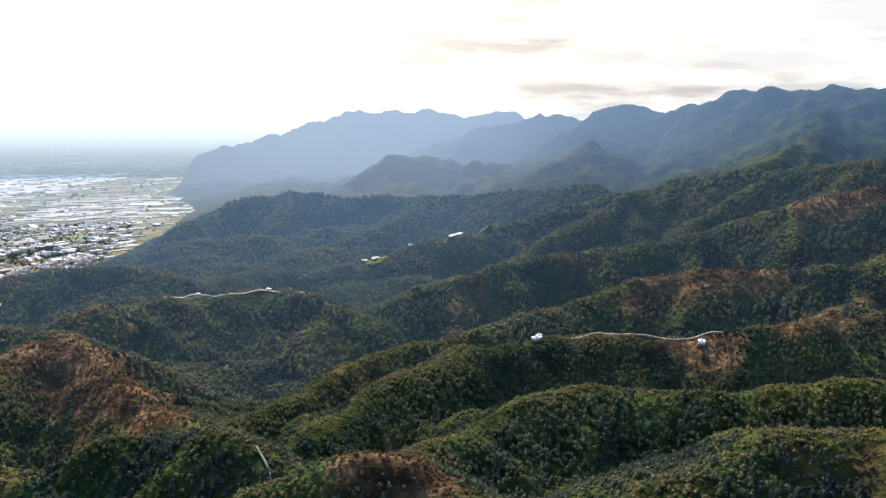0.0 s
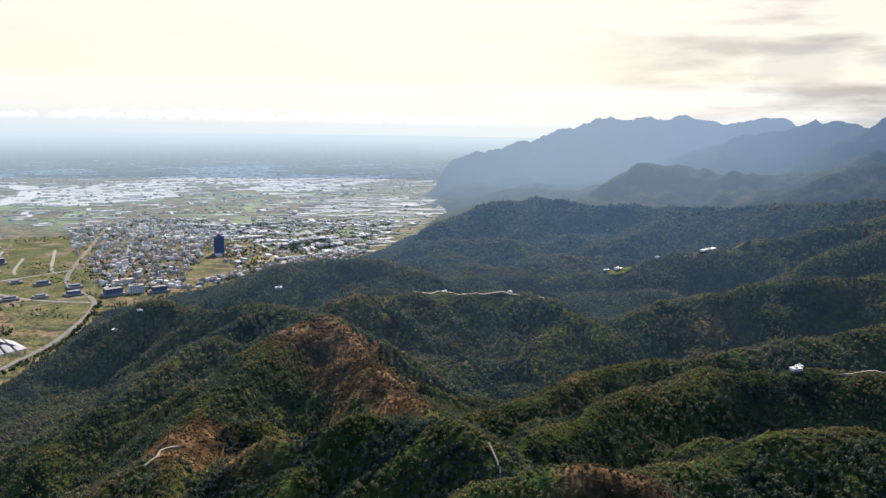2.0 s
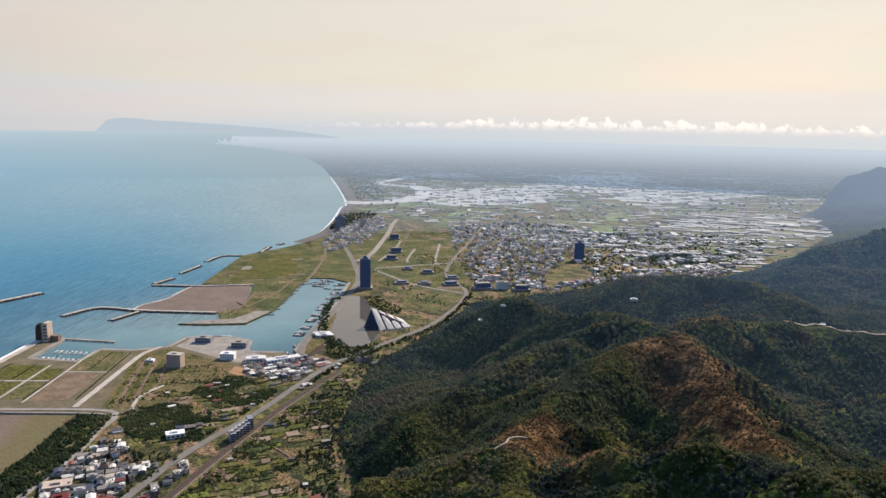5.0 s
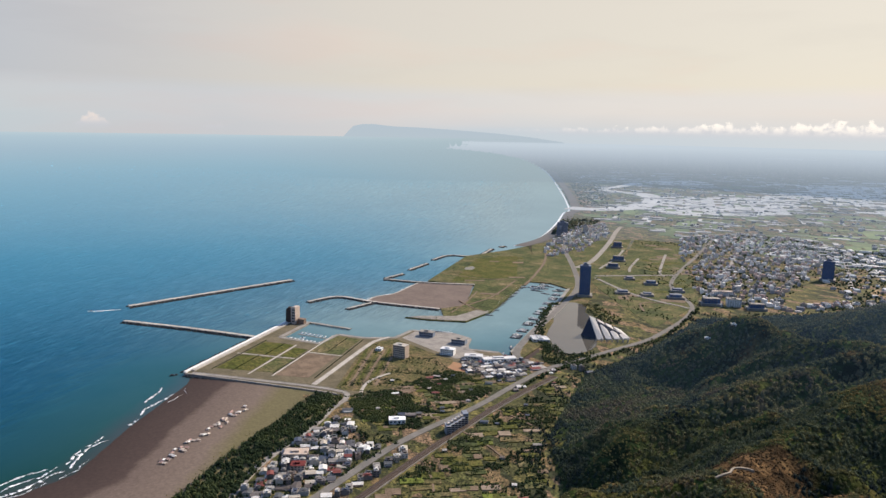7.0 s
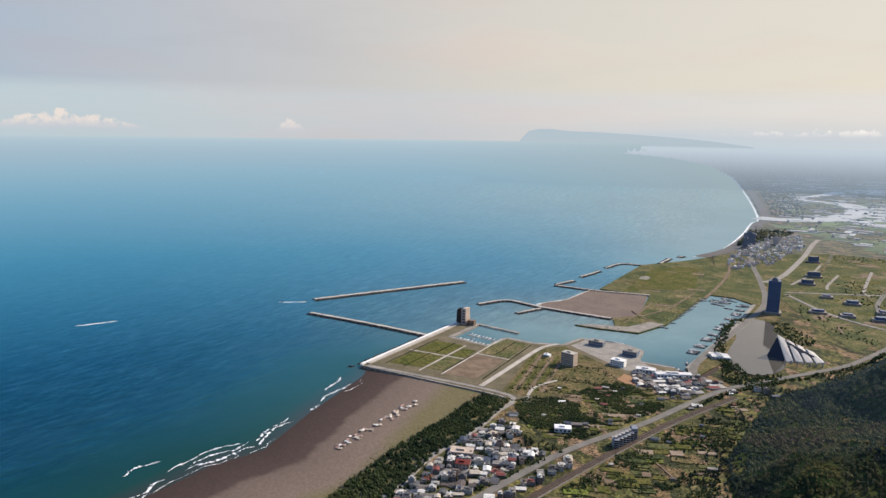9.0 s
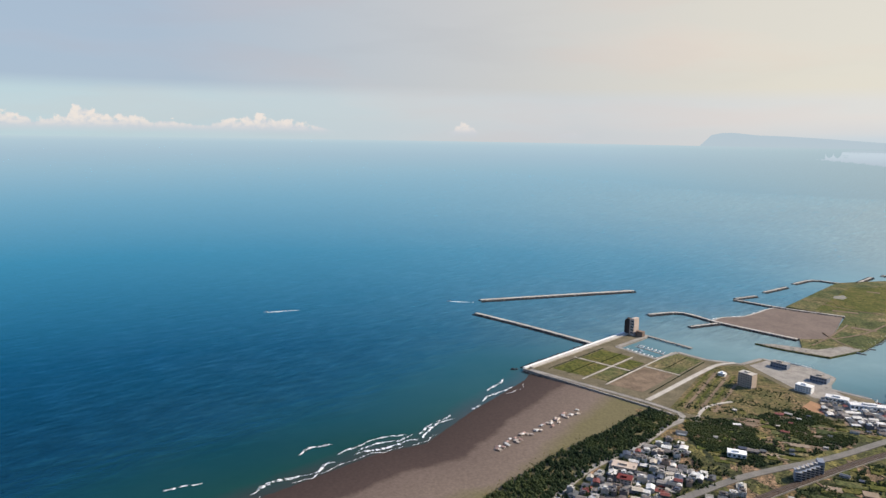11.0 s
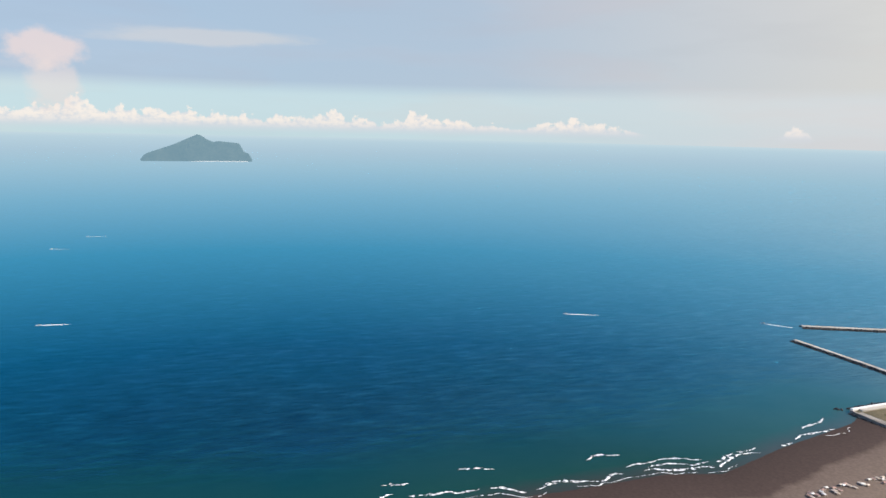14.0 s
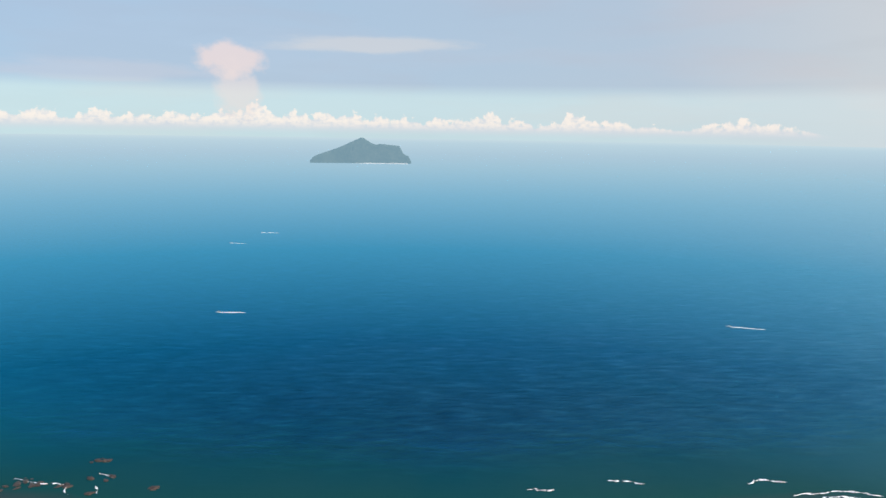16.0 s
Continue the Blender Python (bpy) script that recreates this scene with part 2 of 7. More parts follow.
def painted_level_haze(m, hazes):
    """Painted haze for level ground and sea, by how far a point lies below the eye for its distance. Rows: (dip, share
    of emission, tone).
    """
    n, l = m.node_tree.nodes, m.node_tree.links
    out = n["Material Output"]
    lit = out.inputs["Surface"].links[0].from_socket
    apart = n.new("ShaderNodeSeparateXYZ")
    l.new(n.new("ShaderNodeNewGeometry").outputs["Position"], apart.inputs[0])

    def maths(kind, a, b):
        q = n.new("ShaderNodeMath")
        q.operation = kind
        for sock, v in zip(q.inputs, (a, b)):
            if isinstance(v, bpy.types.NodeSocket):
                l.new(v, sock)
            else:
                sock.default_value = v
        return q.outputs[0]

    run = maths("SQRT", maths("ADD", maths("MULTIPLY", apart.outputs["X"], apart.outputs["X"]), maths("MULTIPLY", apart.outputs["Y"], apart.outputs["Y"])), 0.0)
    top = hazes[-1][0]
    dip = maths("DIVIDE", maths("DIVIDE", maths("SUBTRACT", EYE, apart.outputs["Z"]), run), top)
    share, tone = ramp(n, [(p / top, (v, v, v)) for p, v, _ in hazes]), ramp(n, [(p / top, c) for p, _, c in hazes])
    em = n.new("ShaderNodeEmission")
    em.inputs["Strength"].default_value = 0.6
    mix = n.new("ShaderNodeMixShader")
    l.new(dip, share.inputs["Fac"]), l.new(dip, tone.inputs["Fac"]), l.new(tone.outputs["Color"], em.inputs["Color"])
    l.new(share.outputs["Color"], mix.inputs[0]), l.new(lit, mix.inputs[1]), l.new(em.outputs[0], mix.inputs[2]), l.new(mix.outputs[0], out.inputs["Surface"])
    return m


# haze glow painted over the far plain, full at its horizon
PLAIN_HAZE = [(0.0, 1.0, (0.70, 0.82, 0.91)), (0.0195, 0.97, (0.69, 0.81, 0.90)), (0.032, 0.86, (0.63, 0.75, 0.86)), (0.05, 0.64, (0.56, 0.68, 0.80)), (0.073, 0.44, (0.50, 0.63, 0.76)), (0.11, 0.24, (0.46, 0.58, 0.72)), (0.16, 0.07, (0.42, 0.54, 0.68))]
# painted sea haze, which also stands in for the low sky's reflection
SEA_HAZE = [(0.0, 1.0, (0.60, 0.75, 0.82)), (0.0117, 1.0, (0.60, 0.75, 0.82)), (0.0165, 0.95, (0.55, 0.73, 0.83)), (0.031, 0.88, (0.51, 0.71, 0.84)), (0.052, 0.82, (0.44, 0.70, 0.85)), (0.093, 0.72, (0.29, 0.64, 0.86)),
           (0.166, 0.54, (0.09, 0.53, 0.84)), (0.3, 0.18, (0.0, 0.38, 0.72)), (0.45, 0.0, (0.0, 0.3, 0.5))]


def forest_floor(name):
    m, n, l, b = material(name)
    big = noise_tex(n, l, 0.006, 6)
    r = ramp(n, [(0.3, (0.014, 0.028, 0.010)), (0.5, (0.028, 0.044, 0.013)), (0.62, (0.056, 0.060, 0.016)), (0.75, (0.080, 0.056, 0.024))])
    l.new(big.outputs["Fac"], r.inputs["Fac"])
    fine = noise_tex(n, l, 0.12, 4)
    dark = ramp(n, [(0.35, (0.5, 0.5, 0.5)), (0.65, (1.2, 1.2, 1.2))])
    l.new(fine.outputs["Fac"], dark.inputs["Fac"])
    clump = noise_tex(n, l, 0.02, 4, None, 0.65)
    shade = ramp(n, [(0.38, (0.4, 0.42, 0.4)), (0.62, (1.5, 1.45, 1.3))])
    l.new(clump.outputs["Fac"], shade.inputs["Fac"])
    dark = [dark, shade]
    dry = n.new("ShaderNodeAttribute")
    dry.attribute_name = "dry"
    rust = ramp(n, [(0.3, (0.055, 0.038, 0.022)), (0.5, (0.095, 0.056, 0.030)), (0.7, (0.13, 0.082, 0.042))])
    mid = noise_tex(n, l, 0.04, 5)
    l.new(mid.outputs["Fac"], rust.inputs["Fac"])
    c = mixed(n, l, dry.outputs["Fac"], r.outputs["Color"], rust.outputs["Color"])
    c = mixed(n, l, 1.0, c, dark[0].outputs["Color"], "MULTIPLY")
    l.new(mixed(n, l, 1.0, c, dark[1].outputs["Color"], "MULTIPLY"), b.inputs["Base Color"])
    b.inputs["Roughness"].default_value, b.inputs["Specular IOR Level"].default_value = 0.95, 0.02
    bp = n.new("ShaderNodeBump")
    bp.inputs["Strength"].default_value, bp.inputs["Distance"].default_value = 1.0, 6.0
    l.new(fine.outputs["Fac"], bp.inputs["Height"]), l.new(bp.outputs[0], b.inputs["Normal"])
    return m


def leaves(name, tones, rough=0.9):
    """Crowns: tone by stands of one kind over the hillside, a little by crown; light comes through the leaves."""
    m, n, l, b = material(name)
    stand = noise_tex(n, l, 0.009, 4)
    group = noise_tex(n, l, 0.07, 3)
    isl = n.new("ShaderNodeNewGeometry")
    add = n.new("ShaderNodeMath")
    add.operation = "MULTIPLY_ADD"
    add.inputs[1].default_value = 0.05
    l.new(isl.outputs["Random Per Island"], add.inputs[0]), l.new(stand.outputs["Fac"], add.inputs[2])
    more = n.new("ShaderNodeMath")
    more.operation = "MULTIPLY_ADD"
    more.inputs[1].default_value = 0.34
    l.new(group.outputs["Fac"], more.inputs[0]), l.new(add.outputs[0], more.inputs[2])
    r = ramp(n, [(0.53 + 0.33 * i / (len(tones) - 1), c) for i, c in enumerate(tones)])
    l.new(more.outputs[0], r.inputs["Fac"])
    fine = noise_tex(n, l, 0.9, 3)
    v = ramp(n, [(0.32, (0.45, 0.45, 0.47)), (0.68, (1.5, 1.5, 1.42))])
    l.new(fine.outputs["Fac"], v.inputs["Fac"])
    colour = mixed(n, l, 1.0, r.outputs["Color"], v.outputs["Color"], "MULTIPLY")
    l.new(colour, b.inputs["Base Color"])
    b.inputs["Roughness"].default_value, b.inputs["Specular IOR Level"].default_value = rough, 0.02
    glow = n.new("ShaderNodeBsdfTranslucent")
    l.new(colour, glow.inputs["Color"])
    leaf = n.new("ShaderNodeMixShader")
    leaf.inputs[0].default_value = 0.3
    l.new(b.outputs[0], leaf.inputs[1]), l.new(glow.outputs[0], leaf.inputs[2])
    l.new(leaf.outputs[0], n["Material Output"].inputs["Surface"])
    return m


def turf(name, tones, scale, rows=0.0):
    """Rough grass in patches of several tones, with fine tufts."""
    m, n, l, b = material(name)
    big = noise_tex(n, l, scale, 7, None, 0.62)
    r = ramp(n, [(0.3 + 0.4 * i / (len(tones) - 1), c) for i, c in enumerate(tones)])
    l.new(big.outputs["Fac"], r.inputs["Fac"])
    fine = noise_tex(n, l, 0.2, 5, None, 0.75)
    v = ramp(n, [(0.40, (0.42, 0.45, 0.42)), (0.60, (1.5, 1.42, 1.3))])
    l.new(fine.outputs["Fac"], v.inputs["Fac"])
    l.new(mixed(n, l, 1.0, r.outputs["Color"], v.outputs["Color"], "MULTIPLY"), b.inputs["Base Color"])
    b.inputs["Roughness"].default_value, b.inputs["Specular IOR Level"].default_value = 0.95, 0.1
    return m


def farmland(name):
    """Small plots of crops, fallow and scrub."""
    m, n, l, b = material(name)
    geo = n.new("ShaderNodeNewGeometry")
    warp = noise_tex(n, l, 0.01, 2, geo.outputs["Position"])
    vm = n.new("ShaderNodeVectorMath")
    vm.operation = "MULTIPLY_ADD"
    vm.inputs[1].default_value = (30, 30, 0)
    l.new(warp.outputs["Color"], vm.inputs[0]), l.new(geo.outputs["Position"], vm.inputs[2])
    mp = n.new("ShaderNodeMapping")
    mp.inputs["Rotation"].default_value = (0, 0, 0.75)
    mp.inputs["Scale"].default_value = (0.024, 0.046, 0)
    l.new(vm.outputs[0], mp.inputs["Vector"])
    vo = n.new("ShaderNodeTexVoronoi")
    vo.distance = "CHEBYCHEV"
    vo.inputs["Scale"].default_value = 1.0
    l.new(mp.outputs[0], vo.inputs["Vector"])
    sep = n.new("ShaderNodeSeparateColor")
    l.new(vo.outputs["Color"], sep.inputs[0])
    r = ramp(n, [(0.0, (0.075, 0.078, 0.032)), (0.25, (0.125, 0.118, 0.045)), (0.45, (0.042, 0.050, 0.024)), (0.6, (0.150, 0.112, 0.062)),
                 (0.75, (0.190, 0.135, 0.092)), (0.88, (0.085, 0.092, 0.034))], "CONSTANT")
    l.new(sep.outputs[0], r.inputs["Fac"])
    fine = noise_tex(n, l, 0.08, 5, geo.outputs["Position"], 0.7)
    v = ramp(n, [(0.38, (0.32, 0.36, 0.32)), (0.62, (1.4, 1.28, 1.15))])
    l.new(fine.outputs["Fac"], v.inputs["Fac"])
    tuft = noise_tex(n, l, 0.28, 3, geo.outputs["Position"], 0.6)
    w = ramp(n, [(0.40, (0.4, 0.42, 0.4)), (0.60, (1.4, 1.35, 1.3))])
    l.new(tuft.outputs["Fac"], w.inputs["Fac"])
    c = mixed(n, l, 1.0, r.outputs["Color"], v.outputs["Color"], "MULTIPLY")
    l.new(mixed(n, l, 1.0, c, w.outputs["Color"], "MULTIPLY"), b.inputs["Base Color"])
    b.inputs["Roughness"].default_value, b.inputs["Specular IOR Level"].default_value = 0.9, 0.15
    return m


def sea_water(name):
    """Deep blue water, green over the shallows, milky where the river drains into the bay and where haze is painted in.
    """
    m, n, l, b = material(name)
    at = n.new("ShaderNodeAttribute")
    at.attribute_name = "shallow"
    milk = n.new("ShaderNodeAttribute")
    milk.attribute_name = "silt_haze"
    wob = noise_tex(n, l, 0.004, 5)
    sh = n.new("ShaderNodeMath")
    sh.operation = "MULTIPLY_ADD"
    sh.inputs[1].default_value = 0.25
    off = n.new("ShaderNodeMath")
    off.inputs[1].default_value = -0.125
    l.new(wob.outputs["Fac"], sh.inputs[0]), l.new(at.outputs["Fac"], off.inputs[0]), l.new(off.outputs[0], sh.inputs[2])
    r = ramp(n, [(0.0, (0.001, 0.019, 0.064)), (0.3, (0.0, 0.027, 0.058)), (0.55, (0.0, 0.032, 0.040)), (0.85, (0.004, 0.036, 0.028)), (1.0, (0.03, 0.03, 0.023))])
    l.new(sh.outputs[0], r.inputs["Fac"])
    st = noise_tex(n, l, 0.0022, 6, None, 0.65)
    sr = ramp(n, [(0.38, (0, 0, 0)), (0.62, (1, 1, 1))])
    l.new(st.outputs["Fac"], sr.inputs["Fac"])
    mm = n.new("ShaderNodeMath")
    mm.operation = "MULTIPLY"
    l.new(milk.outputs["Fac"], mm.inputs[0])
    md = n.new("ShaderNodeMapRange")
    md.inputs["To Min"].default_value = 0.55
    l.new(sr.outputs["Color"], md.inputs["Value"]), l.new(md.outputs[0], mm.inputs[1])
    c = mixed(n, l, mm.outputs[0], r.outputs["Color"], (0.15, 0.23, 0.235))
    b.inputs["Roughness"].default_value, b.inputs["IOR"].default_value = 0.2, 1.33
    b.inputs["Specular IOR Level"].default_value = 0.0
    gloss = n.new("ShaderNodeBsdfGlossy")
    gloss.inputs["Color"].default_value, gloss.inputs["Roughness"].default_value = (0.06, 0.5, 1.0, 1), 0.16
    geo = n.new("ShaderNodeNewGeometry")
    mp = n.new("ShaderNodeMapping")
    mp.vector_type = "TEXTURE"
    mp.inputs["Rotation"].default_value = (0, 0, radians(33))
    mp.inputs["Scale"].default_value = (15, 60, 30)
    l.new(geo.outputs["Position"], mp.inputs["Vector"])
    w = noise_tex(n, l, 1.0, 5, mp.outputs[0], 0.62)
    mp2 = n.new("ShaderNodeMapping")
    mp2.vector_type = "TEXTURE"
    mp2.inputs["Rotation"].default_value = (0, 0, radians(26))
    mp2.inputs["Scale"].default_value = (45, 190, 30)
    l.new(geo.outputs["Position"], mp2.inputs["Vector"])
    swell = noise_tex(n, l, 1.0, 3, mp2.outputs[0], 0.5)
    both = n.new("ShaderNodeMath")
    both.operation = "MULTIPLY_ADD"
    both.inputs[1].default_value = 1.6
    l.new(swell.outputs["Fac"], both.inputs[0]), l.new(w.outputs["Fac"], both.inputs[2])
    bp = n.new("ShaderNodeBump")
    bp.inputs["Strength"].default_value, bp.inputs["Distance"].default_value = 1.0, 19.0
    l.new(both.outputs[0], bp.inputs["Height"]), l.new(bp.outputs[0], b.inputs["Normal"]), l.new(bp.outputs[0], gloss.inputs["Normal"])
    # wave relief is put into the colour too: troughs darker, crests lighter
    crest = ramp(n, [(0.36, (0.6, 0.62, 0.64)), (0.55, (1, 1, 1)), (0.68, (1.7, 1.6, 1.5))])
    l.new(w.outputs["Fac"], crest.inputs["Fac"])
    still = n.new("ShaderNodeMapRange")  # sheltered water lies flat
    still.inputs["From Min"].default_value, still.inputs["From Max"].default_value, still.inputs["To Min"].default_value, still.inputs["To Max"].default_value = 0.2, 0.6, 1.0, 0.04
    l.new(at.outputs["Fac"], still.inputs["Value"]), l.new(still.outputs[0], bp.inputs["Strength"])
    l.new(mixed(n, l, still.outputs[0], c, mixed(n, l, 1.0, c, crest.outputs["Color"], "MULTIPLY")), b.inputs["Base Color"])
    fr = n.new("ShaderNodeFresnel")
    fr.inputs["IOR"].default_value = 1.33
    l.new(bp.outputs[0], fr.inputs["Normal"])
    calm = n.new("ShaderNodeMath")
    calm.operation = "MULTIPLY"
    calm.inputs[1].default_value = 0.42
    skin = n.new("ShaderNodeMixShader")
    l.new(fr.outputs[0], calm.inputs[0]), l.new(calm.outputs[0], skin.inputs[0])
    l.new(b.outputs[0], skin.inputs[1]), l.new(gloss.outputs[0], skin.inputs[2]), l.new(skin.outputs[0], n["Material Output"].inputs["Surface"])
    return m


GREENS_OF_WOOD = [(0.024, 0.034, 0.035), (0.041, 0.054, 0.046), (0.070, 0.086, 0.056), (0.100, 0.110, 0.060), (0.124, 0.118, 0.066), (0.112, 0.094, 0.066)]
PLAINWOOD = leaves("plain_tree_leaves", [(0.024, 0.036, 0.022), (0.036, 0.052, 0.028), (0.054, 0.072, 0.034), (0.075, 0.090, 0.038)])
FOREST = leaves("forest_leaves", GREENS_OF_WOOD)
# far leaves and forest floor carry blue haze painted in from 700 m on
FAR_FOREST = painted_haze(leaves("far_forest_leaves", GREENS_OF_WOOD), 700, 3300, 0.0, 0.5, (0.06, 0.10, 0.16), None, True, (0.16, 0.27, 0.44))
# olive scrub of the crests, its tones also raised to paint them sunlit
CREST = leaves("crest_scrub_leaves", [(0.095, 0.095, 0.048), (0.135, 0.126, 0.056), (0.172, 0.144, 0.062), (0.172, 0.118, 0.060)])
FAR_CREST = painted_haze(leaves("far_crest_scrub", [(0.095, 0.095, 0.048), (0.135, 0.126, 0.056), (0.172, 0.144, 0.062), (0.172, 0.118, 0.060)]), 700, 3300, 0.0, 0.5, (0.06, 0.10, 0.16), None, True, (0.16, 0.27, 0.44))
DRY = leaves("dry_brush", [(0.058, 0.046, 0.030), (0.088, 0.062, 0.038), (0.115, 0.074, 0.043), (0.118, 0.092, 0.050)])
FLOOR = painted_haze(forest_floor("forest_floor"), 700, 3300, 0.0, 0.5, (0.06, 0.10, 0.16), None, True, (0.16, 0.27, 0.44))
FARM = farmland("farm_plots")
# the sea's painted haze glow, turned paler where silt and bay haze lie
SEA = painted_level_haze(sea_water("sea_water"), SEA_HAZE)
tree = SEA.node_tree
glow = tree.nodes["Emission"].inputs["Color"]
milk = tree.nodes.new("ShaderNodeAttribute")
milk.attribute_name = "silt_haze"
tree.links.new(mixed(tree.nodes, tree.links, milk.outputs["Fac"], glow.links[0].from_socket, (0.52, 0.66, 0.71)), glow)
WATER = grained("still_pond_water", (0.075, 0.068, 0.055), (0.10, 0.092, 0.075), 0.02, 0.05)
WATER.node_tree.nodes["Principled BSDF"].inputs["Specular IOR Level"].default_value = 0.5
ASPHALT = grained("asphalt", (0.10, 0.092, 0.082), (0.19, 0.175, 0.155), 0.05, 0.9)
CONCRETE = grained("concrete", (0.16, 0.145, 0.125), (0.32, 0.29, 0.255), 0.06, 0.9)
PALE = grained("pale_concrete", (0.27, 0.24, 0.205), (0.48, 0.44, 0.385), 0.06, 0.9)
ROCK = grained("armour_rock", (0.022, 0.022, 0.023), (0.065, 0.063, 0.062), 0.3, 0.9, per="island")
SAND = grained("grey_sand", (0.11, 0.082, 0.068), (0.17, 0.128, 0.105), 0.02, 0.95)


def beach(name):
    """Grey-brown sand, dark and damp towards the water."""
    m, n, l, b = material(name)
    at = n.new("ShaderNodeAttribute")
    at.attribute_name = "shore"
    wob = noise_tex(n, l, 0.03, 4)
    add = n.new("ShaderNodeMath")
    add.operation = "MULTIPLY_ADD"
    add.inputs[1].default_value = 26.0
    l.new(wob.outputs["Fac"], add.inputs[0]), l.new(at.outputs["Fac"], add.inputs[2])
    mr = n.new("ShaderNodeMapRange")
    mr.inputs["From Min"].default_value, mr.inputs["From Max"].default_value = 12.0, 200.0
    l.new(add.outputs[0], mr.inputs["Value"])
    r = ramp(n, [(0.0, (0.039, 0.025, 0.021)), (0.34, (0.056, 0.037, 0.031)), (0.40, (0.118, 0.086, 0.070)), (0.75, (0.150, 0.112, 0.088)), (0.9, (0.125, 0.106, 0.052))])
    l.new(mr.outputs[0], r.inputs["Fac"])
    fine = noise_tex(n, l, 0.25, 4)
    v = ramp(n, [(0.3, (0.8, 0.8, 0.8)), (0.7, (1.12, 1.12, 1.12))])
    l.new(fine.outputs["Fac"], v.inputs["Fac"])
    l.new(mixed(n, l, 1.0, r.outputs["Color"], v.outputs["Color"], "MULTIPLY"), b.inputs["Base Color"])
    b.inputs["Roughness"].default_value, b.inputs["Specular IOR Level"].default_value = 0.9, 0.2
    return m


BEACH = beach("beach_sand")
EARTH = grained("bare_earth", (0.082, 0.058, 0.037), (0.215, 0.152, 0.103), 0.05, 0.95)
LAWN = turf("lawn", [(0.042, 0.052, 0.014), (0.066, 0.074, 0.018), (0.090, 0.088, 0.026), (0.118, 0.094, 0.040)], 0.02)
ROUGH = turf("rough_grass", [(0.034, 0.040, 0.020), (0.070, 0.070, 0.030), (0.105, 0.092, 0.042), (0.15, 0.112, 0.064), (0.20, 0.145, 0.092)], 0.022)
MEADOW = turf("dry_meadow", [(0.030, 0.042, 0.020), (0.055, 0.068, 0.028), (0.080, 0.088, 0.036), (0.125, 0.108, 0.055), (0.20, 0.158, 0.098)], 0.014)
TILLED = grained("tilled_earth", (0.16, 0.115, 0.078), (0.30, 0.235, 0.17), 0.12, 0.95)
YOUNG = turf("young_crop", [(0.075, 0.10, 0.022), (0.11, 0.135, 0.03), (0.15, 0.15, 0.045)], 0.03)
FOAM = grained("sea_foam", (0.70, 0.71, 0.71), (0.84, 0.84, 0.84), 0.3, 0.7)


def lacy(m, scale, low, high):
    """Breaks a thin skin up into lace."""
    n, l = m.node_tree.nodes, m.node_tree.links
    holes = noise_tex(n, l, scale, 5, None, 0.7)
    r = ramp(n, [(low, (0, 0, 0)), (high, (1, 1, 1))])
    mix = n.new("ShaderNodeMixShader")
    l.new(holes.outputs["Fac"], r.inputs["Fac"]), l.new(r.outputs["Color"], mix.inputs[0])
    l.new(n.new("ShaderNodeBsdfTransparent").outputs[0], mix.inputs[1]), l.new(n["Principled BSDF"].outputs[0], mix.inputs[2])
    l.new(mix.outputs[0], n["Material Output"].inputs["Surface"])
    return m


LACE = lacy(grained("broken_foam", (0.70, 0.71, 0.71), (0.84, 0.84, 0.84), 0.3, 0.7), 0.16, 0.42, 0.54)
HOUSE_WALL = picked("house_render", [(0.40, 0.38, 0.35), (0.60, 0.58, 0.55), (0.20, 0.18, 0.17), (0.38, 0.28, 0.22), (0.50, 0.45, 0.38), (0.16, 0.16, 0.18)])
HOUSE_ROOF = picked("house_roof", [(0.36, 0.34, 0.31), (0.09, 0.09, 0.10), (0.66, 0.63, 0.58), (0.20, 0.06, 0.05), (0.26, 0.24, 0.22), (0.07, 0.085, 0.12), (0.72, 0.70, 0.66), (0.12, 0.10, 0.09), (0.50, 0.44, 0.36), (0.10, 0.105, 0.11), (0.58, 0.56, 0.53), (0.17, 0.15, 0.14)], 0.6)
# town walls and sheet roofs have haze painted in from 1400 m on
TOWN = painted_haze(picked("town_walls", [(0.62, 0.57, 0.53), (0.76, 0.71, 0.67), (0.26, 0.16, 0.15), (0.36, 0.23, 0.19), (0.48, 0.46, 0.44), (0.09, 0.10, 0.12), (0.80, 0.77, 0.74), (0.16, 0.15, 0.14), (0.42, 0.28, 0.23), (0.12, 0.14, 0.19)], per="island"), 1400, 3600, 0.0, 0.34, (0.44, 0.52, 0.62), even=True)
SHEET = painted_haze(picked("pale_sheet_roofs", [(0.50, 0.52, 0.54), (0.70, 0.69, 0.68), (0.24, 0.30, 0.36), (0.50, 0.46, 0.42), (0.38, 0.40, 0.42)], 0.6, per="island"), 1400, 3600, 0.0, 0.34, (0.44, 0.52, 0.62), even=True)
DARKGLASS = grained("blue_glass_curtain", (0.03, 0.07, 0.18), (0.06, 0.12, 0.27), 0.1, 0.3)
STONE = grained("dark_stone", (0.012, 0.018, 0.036), (0.028, 0.036, 0.06), 0.3, 0.6)
BALLAST = grained("ballast", (0.035, 0.024, 0.017), (0.085, 0.058, 0.042), 0.1, 0.95)
PALESTONE = grained("pale_stone", (0.44, 0.40, 0.36), (0.62, 0.58, 0.52), 0.2, 0.7)


# ---- shaping helpers ----
def far_in(x, y, z):
    """Draws the distance in: past 3.2 km every ray from the eye is kept but shortened, so that the far shore and the sea's edge stay within 4.75 km."""
    d = np.maximum(np.hypot(x, y), 1.0)
    n = np.where(d > 3200, 3200 + 1550 * (1 - np.exp(-(np.maximum(d, 3200) - 3200) / 1550)), d) / d
    return x * n, y * n, EYE + (z - EYE) * n


